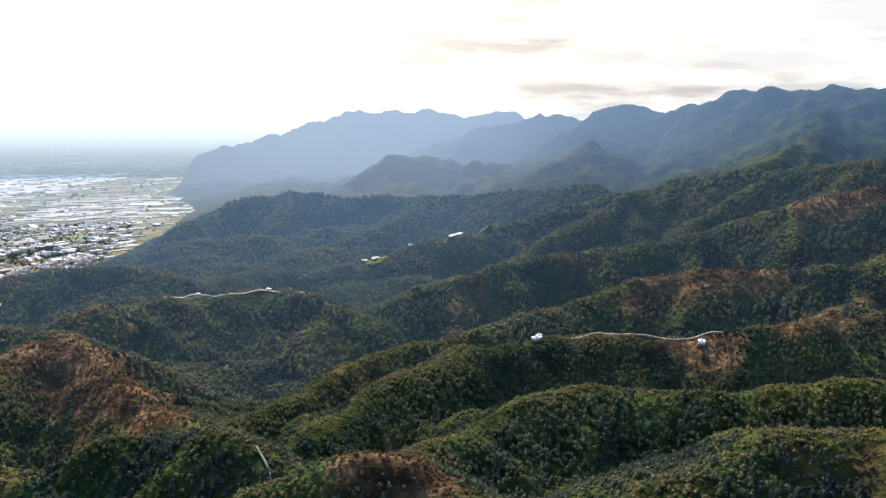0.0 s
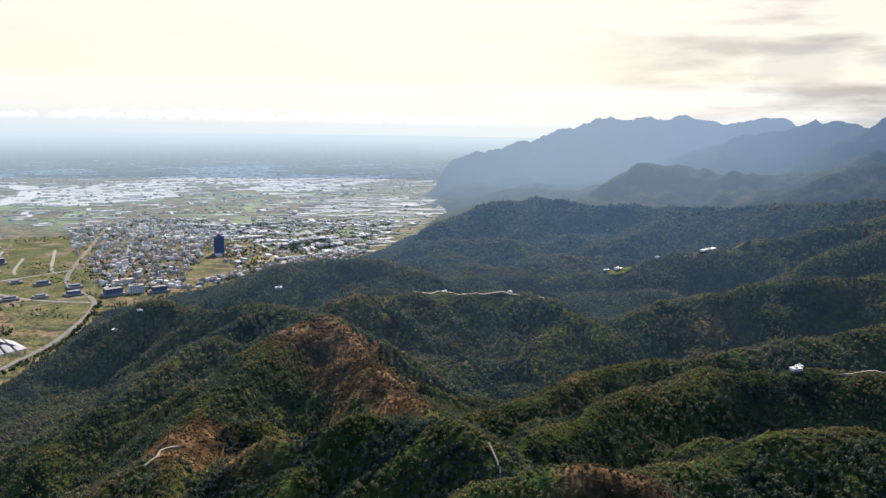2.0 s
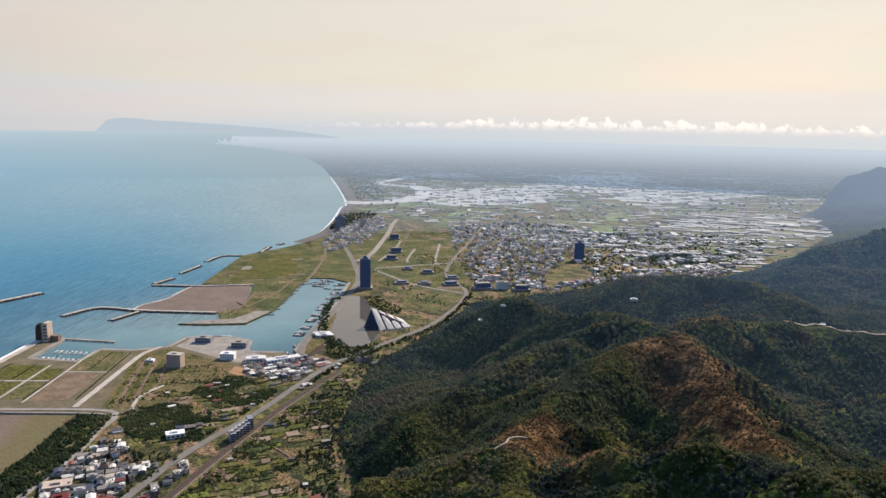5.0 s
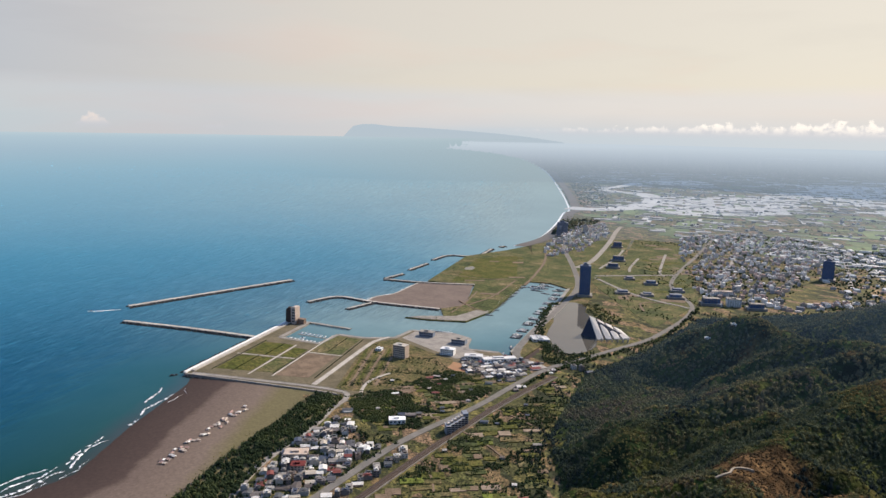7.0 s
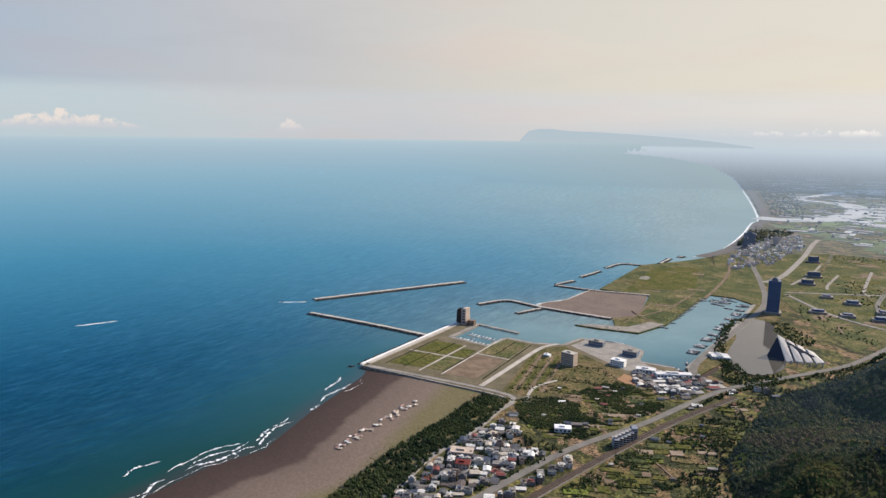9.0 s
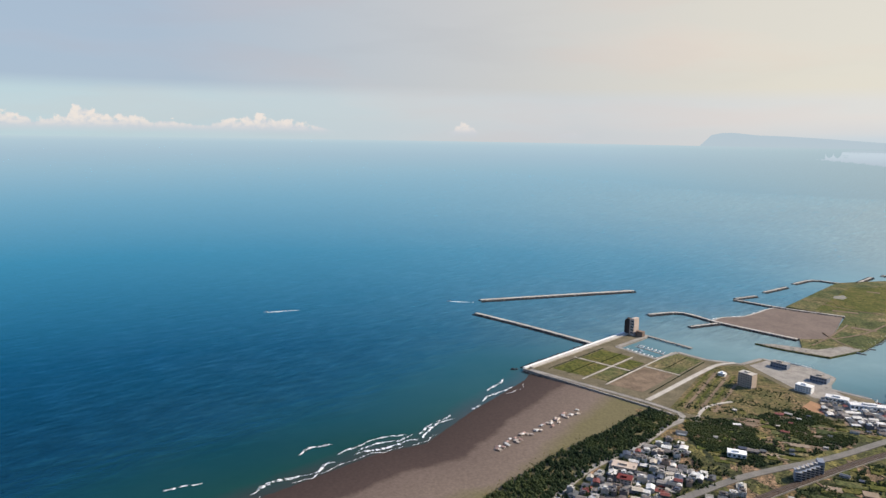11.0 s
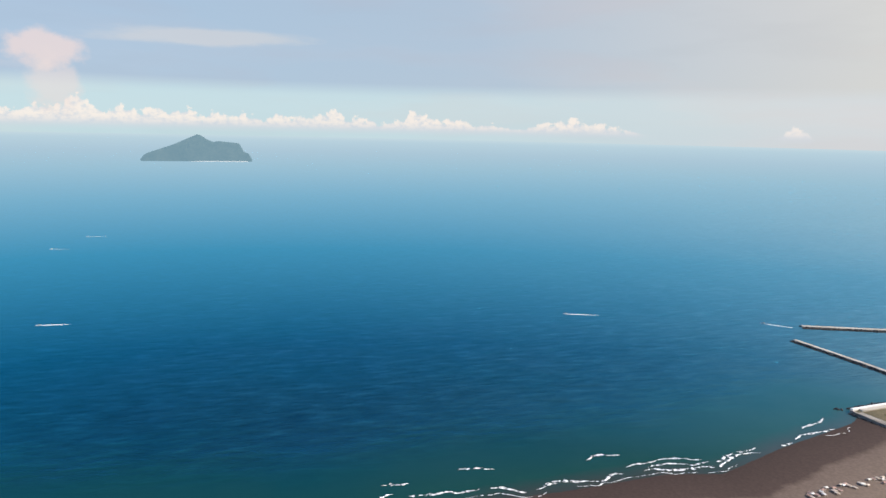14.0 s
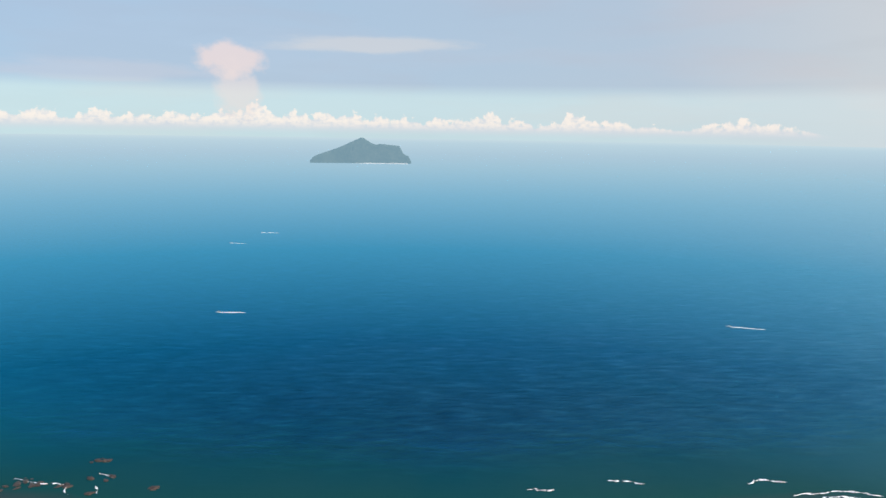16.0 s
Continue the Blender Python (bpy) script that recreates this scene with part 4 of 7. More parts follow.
breakwater([(-1506, 730), (-1533, 814)], 12, 3.2, "short groyne head beside the harbour mouth")
breakwater([(-1762, 971), (-1662, 1054), (-1575, 1157)], 12, 3.6, "thin groyne beside a sandy cove")
breakwater([(-1774, 983), (-1803, 1055)], 12, 3.4, "short groyne head off the cove")
breakwater([(-1848, 1106), (-1911, 1211)], 12, 3.4, "short detached breakwater off the cove")
breakwater([(-1956, 1261), (-2003, 1352), (-1956, 1408)], 12, 3.4, "bent groyne closing a small cove")
breakwater([(-1961, 1467), (-2043, 1574)], 14, 3.0, "dark low breakwater off the beach")
breakwater([(-2062, 1626), (-2070, 1655)], 14, 3.0, "small dark rock heap off the beach")


slab("pond", [tuple(p) for p in smooth_line([(-1245, 1147), (-1285, 1215), (-1284, 1250), (-1238, 1254), (-1190, 1205), (-1121, 1178), (-1060, 1105), (-992, 1041), (-966, 985), (-972, 950), (-1007, 938), (-1060, 965), (-1110, 1013), (-1170, 1085)], 14)], 2, 3.75, WATER, "still grey-brown pond beside the museum", "water")
ROAD = [(-700, 250), (-722, 306), (-800, 467), (-848, 628), (-893, 745), (-930, 862), (-948, 1050), (-973, 1205), (-1089, 1470), (-1314, 1669), (-1591, 2157), (-1789, 2507)]
ribbon("coast_road", ROAD, 11.5, 2, 4.0, ASPHALT, "grey asphalt coast road below the hills")
ribbon("railway_bed", [(-660, 280), (-702, 367), (-774, 521), (-842, 683), (-891, 834)], 11, 2, 4.2, BALLAST, "brown ballasted railway line beside the road", "railway")

# ---- far things: island, headland, clouds ----
def far_mound(name, heights, az0, az1, dist, depth, mat, label, category, foot=0.0, seed=1, steps=120, kind=""):
    """A long mound far off. heights: (share of its length, crest height); it is drawn in with the rest of the distance."""
    s = np.linspace(0, 1, steps)
    crest = np.interp(s, [p for p, _ in heights], [h for _, h in heights])
    rows = 13
    v, f = [], []
    for j in range(rows):
        u = j / (rows - 1) * 2 - 1
        az = np.radians(az0 + (az1 - az0) * s)
        r = dist + u * depth + (wander(s * 40, np.full(steps, j * 1.7), 4, seed) - 0.5) * depth * 0.3 * min(1, j / 3)
        x, y = -np.sin(az) * r, np.cos(az) * r
        z = foot - 2 + crest * (1 - abs(u) ** 1.3) * (1 + (wander(s * 60, np.full(steps, j * 2.3), 3, seed + 3) - 0.5) * 0.55 * min(1, abs(u) * 3))
        v.append(np.stack(far_in(x, y, z), -1))
    idx = np.arange(rows * steps).reshape(rows, steps)
    f = np.stack([idx[:-1, :-1], idx[:-1, 1:], idx[1:, 1:], idx[1:, :-1]], -1).reshape(-1, 4)
    return mesh_object(name, np.vstack(v), f, mat, kind, label, category, True)


# the island and its surf get an even share of painted haze glow
ISLE = painted_haze(grained("island_scrub", (0.02, 0.04, 0.022), (0.12, 0.13, 0.085), 0.012, 0.9, 0.06), 0, 9000, 0.72, 0.72, (0.25, 0.43, 0.55))
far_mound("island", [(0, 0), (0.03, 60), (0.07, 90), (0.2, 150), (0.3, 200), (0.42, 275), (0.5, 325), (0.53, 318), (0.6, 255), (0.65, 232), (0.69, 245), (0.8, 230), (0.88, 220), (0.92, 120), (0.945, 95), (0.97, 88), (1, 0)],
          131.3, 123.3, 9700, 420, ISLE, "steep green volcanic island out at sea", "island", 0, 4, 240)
far_mound("island_surf", [(0, 2), (0.3, 9), (1, 9)], 128.0, 123.6, 9260, 40, painted_haze(grained("island_foam", (0.5, 0.5, 0.5), (0.8, 0.8, 0.8), 0.02), 0, 9000, 0.6, 0.6, (0.6, 0.72, 0.8)), "white surf at the foot of the island", "foam", 0, 6, 160, "structure")
# the headland is almost wholly painted haze, paler towards the sun
HEAD = painted_haze(grained("headland_scrub", (0.03, 0.05, 0.05), (0.06, 0.08, 0.08), 0.01, 0.9), 0, 9000, 0.96, 0.96, (0.59, 0.71, 0.79), sunward=(0.68, 0.80, 0.88))
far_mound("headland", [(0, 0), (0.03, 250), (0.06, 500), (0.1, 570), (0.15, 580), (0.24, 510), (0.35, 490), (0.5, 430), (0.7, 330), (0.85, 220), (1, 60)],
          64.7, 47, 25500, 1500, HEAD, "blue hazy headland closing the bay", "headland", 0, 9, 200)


# ---- forest ----
def crown_forms(count, detail, seed, flakes=0):
    """Leafy crowns as arrays of vertices and triangles: a rough dark heart and sprays of leaves that stand out of it; some crowns are pointed."""
    forms = []
    rng = random.Random(seed)
    for k in range(count):
        point = (0.0, 0.45, 0.2)[k % 3]
        bm = bmesh.new()
        bmesh.ops.create_icosphere(bm, subdivisions=detail, radius=0.8)
        for v in bm.verts:
            p = v.co.copy()
            v.co = p * (0.8 + 0.6 * noise.noise(p * 1.9 + Vector((k * 7.1, 0, seed)))) + Vector((rng.uniform(-1, 1), rng.uniform(-1, 1), rng.uniform(-1, 1))) * 0.16
            v.co = Vector((v.co.x * (1 - point * v.co.z), v.co.y * (1 - point * v.co.z), v.co.z * (1 + point)))
        bmesh.ops.delete(bm, geom=[f for f in bm.faces if f.calc_center_median().z < -0.45], context="FACES")
        bmesh.ops.triangulate(bm, faces=bm.faces)
        bm.verts.index_update()
        vs = [tuple(v.co) for v in bm.verts]
        fs = [tuple(v.index for v in f.verts) for f in bm.faces]
        bm.free()
        for i in range(flakes):
            a, h = rng.uniform(0, 6.28), rng.uniform(-0.3, 1.0)
            r = math.sqrt(max(0.04, 1 - h * h)) * (1 - point * h)
            c = Vector((math.cos(a) * r, math.sin(a) * r, h * (1 + point))) * rng.uniform(0.72, 1.08)
            out = Vector((math.cos(a) * 0.5, math.sin(a) * 0.5, 0.5)) * rng.uniform(0.25, 0.6)
            wide = Vector((-math.sin(a), math.cos(a), rng.uniform(-0.6, 0.6))) * rng.uniform(0.16, 0.34)
            drop = Vector((0, 0, rng.uniform(0.1, 0.35)))
            for q in (c + out, c - wide - drop, c + wide - drop):
                vs.append(tuple(q))
            fs.append((len(vs) - 3, len(vs) - 2, len(vs) - 1))
        forms.append((np.array(vs), np.array(fs)))
    return forms


def scatter(name, forms, x, y, z, r, tall, mat, label, category, seed, parent=None):
    """Many crowns in one mesh."""
    g = np.random.default_rng(seed)
    pick, turn = g.integers(0, len(forms), len(x)), g.uniform(0, 6.283, len(x))
    vs, fs, base = [], [], 0
    for k, (v, f) in enumerate(forms):
        i = np.nonzero(pick == k)[0]
        if not len(i):
            continue
        c, s = np.cos(turn[i])[:, None], np.sin(turn[i])[:, None]
        px = (v[None, :, 0] * c - v[None, :, 1] * s) * r[i, None] + x[i, None]
        py = (v[None, :, 0] * s + v[None, :, 1] * c) * r[i, None] + y[i, None]
        pz = v[None, :, 2] * (r * tall)[i, None] + z[i, None]
        vs.append(np.stack([px, py, pz], -1).reshape(-1, 3))
        fs.append((f[None] + (np.arange(len(i)) * len(v))[:, None, None] + base).reshape(-1, 3))
        base += len(i) * len(v)
    v, f = np.vstack(vs), np.vstack(fs)
    me = bpy.data.meshes.new(name)
    me.vertices.add(len(v)), me.loops.add(f.size), me.polygons.add(len(f))
    me.vertices.foreach_set("co", v.astype(np.float32).ravel())
    me.loops.foreach_set("vertex_index", f.astype(np.int32).ravel())
    me.polygons.foreach_set("loop_start", np.arange(0, f.size, 3, dtype=np.int32))
    me.polygons.foreach_set("use_smooth", np.arange(len(f)) >= 0)
    me.materials.append(mat)
    me.update(calc_edges=True)
    ob = new(name, me)
    ob.parent = parent
    return tagged(ob, label, category, "", "stuff")


CLEARINGS = [(-219, 1231, 38), (-120, 1275, 50), (120, 1676, 40), (255, 800, 14), (-366, 545, 12), (400, 1745, 40)]
BROWN = [((-290, 860), (-180, 720), 60), ((-240, 800), (-150, 690), 42), ((650, 948), (465, 975), 55), ((640, 720), (540, 722), 60), ((900, 1190), (1000, 1170), 50), ((465, 730), (400, 770), 40), ((-335, 590), (-330, 520), 42),
         ((-270, 530), (-190, 540), 22), ((30, 420), (70, 420), 25)]


def dryness(x, y):
    b = np.zeros(x.shape)
    for (ax, ay), (bx, by), w in BROWN:
        b = np.maximum(b, 1.1 - 0.8 * line_dist(x, y, [(ax, ay), (bx, by)]) / w)
    return b + (wander(x, y, 60, 21, 4) - 0.5) * 2.0


dry = ground.data.attributes.new("dry", "FLOAT", "POINT")
dry.data.foreach_set("value", np.clip((dryness(gx, gy) - 0.25) * 2.2, 0, 1).astype(np.float32))


GRID = gz.reshape(len(near_r), len(VIEW))


def mesh_height(x, y):
    """Height of the ground sheet, between its vertices."""
    i = np.interp(np.hypot(x, y), near_r, np.arange(len(near_r)))
    j = np.interp(np.degrees(np.arctan2(-x, y)), VIEW, np.arange(len(VIEW)))
    a, b = np.minimum(i.astype(int), len(near_r) - 2), np.minimum(j.astype(int), len(VIEW) - 2)
    u, v = i - a, j - b
    return (GRID[a, b] * (1 - v) + GRID[a, b + 1] * v) * (1 - u) + (GRID[a + 1, b] * (1 - v) + GRID[a + 1, b + 1] * v) * u


def stand(d0, d1, az0, az1, area, r0, r1, forms, seed, tag):
    g = np.random.default_rng(seed)
    n = int((d1 * d1 - d0 * d0) * radians(az1 - az0) / 2 / area)
    d, a = np.sqrt(g.uniform(d0 * d0, d1 * d1, n)), np.radians(g.uniform(az0, az1, n))
    x, y = -np.sin(a) * d, np.cos(a) * d
    ok = inside(x, y, HILLS) & (line_dist(x, y, FOOT) > 6)
    for cx, cy, cr in CLEARINGS:
        ok &= np.hypot(x - cx, y - cy) > cr
    x, y = x[ok], y[ok]
    z = mesh_height(x, y)
    r = g.uniform(r0, r1, len(x)) * (0.75 + 0.6 * wander(x, y, 70, 30, 2))
    dry = dryness(x, y) + g.uniform(-0.4, 0.4, len(x)) > 0.55
    around = sum(mesh_height(x + dx, y + dy) for dx, dy in ((32, 0), (-32, 0), (0, 32), (0, -32))) / 4
    crest = ~dry & (z - around + g.uniform(-3.5, 3.5, len(x)) + (wander(x, y, 90, 33, 3) - 0.5) * 16 > 5.0)
    tall = g.uniform(0.8, 1.35, len(x)) * (0.7 if tag == "far" else 1.0)
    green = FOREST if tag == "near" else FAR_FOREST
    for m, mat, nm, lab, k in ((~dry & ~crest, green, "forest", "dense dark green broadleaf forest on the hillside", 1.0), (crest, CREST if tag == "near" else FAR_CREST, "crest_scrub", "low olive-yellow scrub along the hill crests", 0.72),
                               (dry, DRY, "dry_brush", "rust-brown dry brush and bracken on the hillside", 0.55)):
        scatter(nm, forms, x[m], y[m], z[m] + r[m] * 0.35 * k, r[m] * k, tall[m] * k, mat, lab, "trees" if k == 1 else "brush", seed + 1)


stand(330, 900, -43, 62, 14.5, 1.4, 3.0, crown_forms(12, 0, 3, 13), 11, "near")
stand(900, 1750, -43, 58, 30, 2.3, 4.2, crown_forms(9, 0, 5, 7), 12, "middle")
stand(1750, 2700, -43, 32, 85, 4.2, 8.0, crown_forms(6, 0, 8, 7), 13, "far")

# ---- harbour grounds ----
LAYER = [3.70]


def plot(name, pts, mat, label, category="ground"):
    """A patch of ground, each a little proud of the one before."""
    LAYER[0] += 0.006
    return slab(name, pts, 3.0, LAYER[0], mat, label, category)


def quad(cx, cy, w, d, turn):
    c, s = math.cos(radians(turn)), math.sin(radians(turn))
    return [(cx + u * w / 2 * c - v * d / 2 * s, cy + u * w / 2 * s + v * d / 2 * c) for u, v in ((-1, -1), (1, -1), (1, 1), (-1, 1))]


def between(corners, u0, v0, u1, v1):
    """A quarter of a four-cornered field, by shares along its sides."""
    a, b, c, d = [Vector(p) for p in corners]
    f = lambda u, v: tuple((a * (1 - u) + b * u) * (1 - v) + (d * (1 - u) + c * u) * v)
    return [f(u0, v0), f(u1, v0), f(u1, v1), f(u0, v1)]


BLOCK = [(-1236, 304), (-1425, 535), (-1252, 655), (-1082, 470)]
for u0, v0, u1, v1, m, lab in ((0.08, 0.10, 0.36, 0.40, LAWN, "mown green lawn in the harbour park"), (0.40, 0.10, 0.66, 0.40, LAWN, "mown green lawn in the harbour park"),
                               (0.08, 0.44, 0.36, 0.60, MEADOW, "dry grass plot in the harbour park"), (0.40, 0.44, 0.60, 0.58, LAWN, "mown green lawn in the harbour park"),
                               (0.04, 0.63, 0.52, 0.90, EARTH, "bare stony ground in the harbour park"), (0.56, 0.62, 0.98, 0.92, MEADOW, "dry grass plot in the harbour park")):
    plot("park_plot", between(BLOCK, u0, v0, u1, v1), m, lab)
plot("rough_grass", [(-1030, 475), (-1232, 640), (-1228, 705), (-1110, 720), (-1060, 730), (-985, 700), (-990, 520)], ROUGH, "rough grass and old terraces behind the harbour park")
for i in range(6):
    plot("terrace", between([(-1030, 482), (-1225, 640), (-1180, 690), (-1000, 540)], 0.05, i / 6 + 0.02, 0.9, i / 6 + 0.10), EARTH if i % 2 else LAWN, "narrow overgrown terrace plot")
plot("orange_earth", [(-1020, 690), (-1048, 725), (-1010, 745), (-985, 715)], grained("orange_earth", (0.22, 0.115, 0.06), (0.34, 0.19, 0.10), 0.06), "bare orange earth yard")
plot("meadow_patch", [(-1640, 1120), (-1900, 1400), (-1880, 1560), (-1600, 1330)], LAWN, "bright green meadow beside the cove")
plot("harbour_head", [(-1540, 1335), (-1900, 1645), (-2025, 1745), (-2060, 1810), (-1960, 2220), (-1560, 1709), (-1450, 1475), (-1410, 1362), (-1482, 1362)], MEADOW, "rough grass at the head of the harbour")
plot("plaza", [(-1095, 795), (-1155, 832), (-1195, 826), (-1255, 768), (-1230, 720), (-1130, 730), (-1060, 740), (-1040, 800)], CONCRETE, "pale paved harbour plaza")
plot("puddle", [(-1765, 1255), (-1790, 1275), (-1800, 1310), (-1770, 1300), (-1750, 1275)], WATER, "pale puddle in the meadow", "water")
plot("spit_paving", [(-1368, 814), (-1325, 850), (-1272, 912), (-1312, 1010), (-1340, 990), (-1318, 915), (-1360, 850)], grained("rubble_paving", (0.13, 0.115, 0.095), (0.30, 0.27, 0.235), 0.09), "pale rubble paving along the spit edge")

GREENS = [(-1187, 1624), (-1800, 2320), (-1950, 2230), (-1550, 1709), (-1443, 1475), (-1240, 1358), (-1020, 1250), (-1103, 1508)]
slab("levelled_field", GREENS, 2, 3.3, MEADOW, "levelled grassy building land with a grid of roads", "ground")
for i in range(64):
    rng = random.Random(100 + i)
    t = rng.uniform(0.05, 0.95)
    cx, cy = -1100 - 700 * t + rng.uniform(-150, 150), 1430 + 740 * t + rng.uniform(-150, 150)
    if inside(np.array([cx]), np.array([cy]), GREENS)[0]:
        slab("grass_plot", quad(cx, cy, rng.uniform(25, 70), rng.uniform(18, 40), 48), 3, 3.32 + i * 0.006, rng.choice([LAWN, MEADOW, EARTH]), "rough grass plot between the new roads", "ground")


# ---- roads ----
def road(points, w, label, mat=ASPHALT, z=4.0, kerb=True, name="road"):
    ob = ribbon(name, points, w, 2, z, mat, label)
    if kerb:
        for s in (-1, 1):
            part("kerb", ribbon_bm(smooth_line(points), 0.5, 2, z + 0.25, s * (w / 2 + 0.25)), CONCRETE, ob)
    return ob


road([(-752, 195), (-777, 226), (-838, 285), (-904, 378), (-960, 440), (-990, 478), (-1040, 466), (-1230, 297)], 8, "narrow concrete lane behind the dune wood", CONCRETE)
road([(-1068, 455), (-1107, 502), (-1188, 598), (-1236, 660), (-1246, 700)], 9, "pale concrete park road", PALE)
road([(-950, 476), (-968, 489), (-994, 505), (-1026, 530), (-1044, 559), (-1053, 592)], 5.5, "curving pale farm track", PALE, kerb=False)
for a, b, c, d in ((0.02, 0.42, 0.66, 0.42), (0.38, 0.05, 0.38, 0.62), (0.02, 0.615, 0.98, 0.615), (0.54, 0.62, 0.54, 0.95)):
    ends = between(BLOCK, a, b, c, d)
    road([ends[0], ends[2]], 3.2, "pale gravel path between park plots", PALE, 4.0 + 0.01 * a, False, "path")
for n, (a, b, c, d) in enumerate(((0.06, 0.09, 0.68, 0.09), (0.06, 0.26, 0.37, 0.26), (0.4, 0.3, 0.67, 0.3), (0.06, 0.6, 0.5, 0.6), (0.6, 0.78, 0.96, 0.78), (0.04, 0.95, 0.96, 0.95))):
    ends = between(BLOCK, a, b, c, d)
    row = smooth_line([ends[0], ends[2]], 2.2)
    g = np.random.default_rng(140 + n)
    scatter("park_hedge", crown_forms(4, 0, 141, 10), row[:, 0], row[:, 1], np.full(len(row), 4.3), g.uniform(0.8, 1.5, len(row)), np.full(len(row), 0.9), PLAINWOOD, "clipped dark hedge between park plots", "hedge", 142 + n)
road([(-1240, 300), (-1452, 562)], 9, "pale promenade on the sea wall", PALE, 5.5, False)
road([(-950, 850), (-1040, 870), (-1245, 1165), (-1400, 1380), (-1600, 1560), (-1900, 1800), (-2100, 1990)], 14, "harbour road along the quay")
road([(-1476, 1526), (-1258, 1457), (-1094, 1462)], 9, "new road across the grassland", CONCRETE, 4.012)
road([(-1496, 1546), (-1440, 1660), (-1387, 1772)], 10, "new road across the grassland", CONCRETE, 4.018)
road([(-1620, 1590), (-1686, 1727), (-1935, 2067), (-2256, 2488), (-2378, 2822)], 17, "wide pale road through the building land", CONCRETE, 4.024)
road([(-1571, 1642), (-1676, 1826), (-1790, 1990)], 7, "new road across the grassland", CONCRETE, 4.03)
road([(-1490, 1690), (-1538, 1746), (-1640, 1900)], 7, "new road across the grassland", CONCRETE, 4.036)
road([(-1387, 1730), (-1442, 1773), (-1647, 2049)], 8, "new road across the grassland", CONCRETE, 4.042)
road([(-1130, 1340), (-1190, 1400), (-1160, 1450)], 6, "pale earth lane on the grassland", EARTH, 4.048, False)
road([(-1226, 1771), (-1441, 2142), (-1759, 2693)], 11, "pale town street", CONCRETE, 4.054)
road([(-1097, 1926), (-1385, 2376), (-1665, 2765)], 9, "town street", ASPHALT, 4.06)
road([(-1030, 2107), (-1150, 2330), (-1305, 2596)], 12, "straight road past the apartment slab", CONCRETE, 4.066)
road([(-1500, 1275), (-1600, 1400), (-1760, 1580), (-1960, 1760)], 8, "earth road beside the meadow", EARTH, 4.072, False)
road([(-1390, 1000), (-1440, 1120), (-1560, 1290)], 5, "pale track across the meadow", EARTH, 4.078, False)
rail = bpy.data.objects["railway_bed"]
RAIL = smooth_line([(-660, 280), (-702, 367), (-774, 521), (-842, 683), (-891, 834)])
STEEL = grained("rail_steel", (0.12, 0.09, 0.07), (0.22, 0.19, 0.17), 0.5, 0.4, metal=0.8)
for off in (-3.1, -1.6, 1.6, 3.1):
    part("rail", ribbon_bm(RAIL, 0.3, 4.2, 4.45, off), STEEL, rail)
part("retaining_wall", ribbon_bm(RAIL, 0.6, 2, 4.9, -6.4), CONCRETE, rail, "grey concrete wall beside the track")


# ---- houses ----
GLASS = grained("window_glass", (0.02, 0.025, 0.03), (0.05, 0.06, 0.07), 0.4, 0.15)
TANK = grained("steel_water_tank", (0.45, 0.46, 0.47), (0.6, 0.61, 0.62), 0.6, 0.3, metal=0.7)


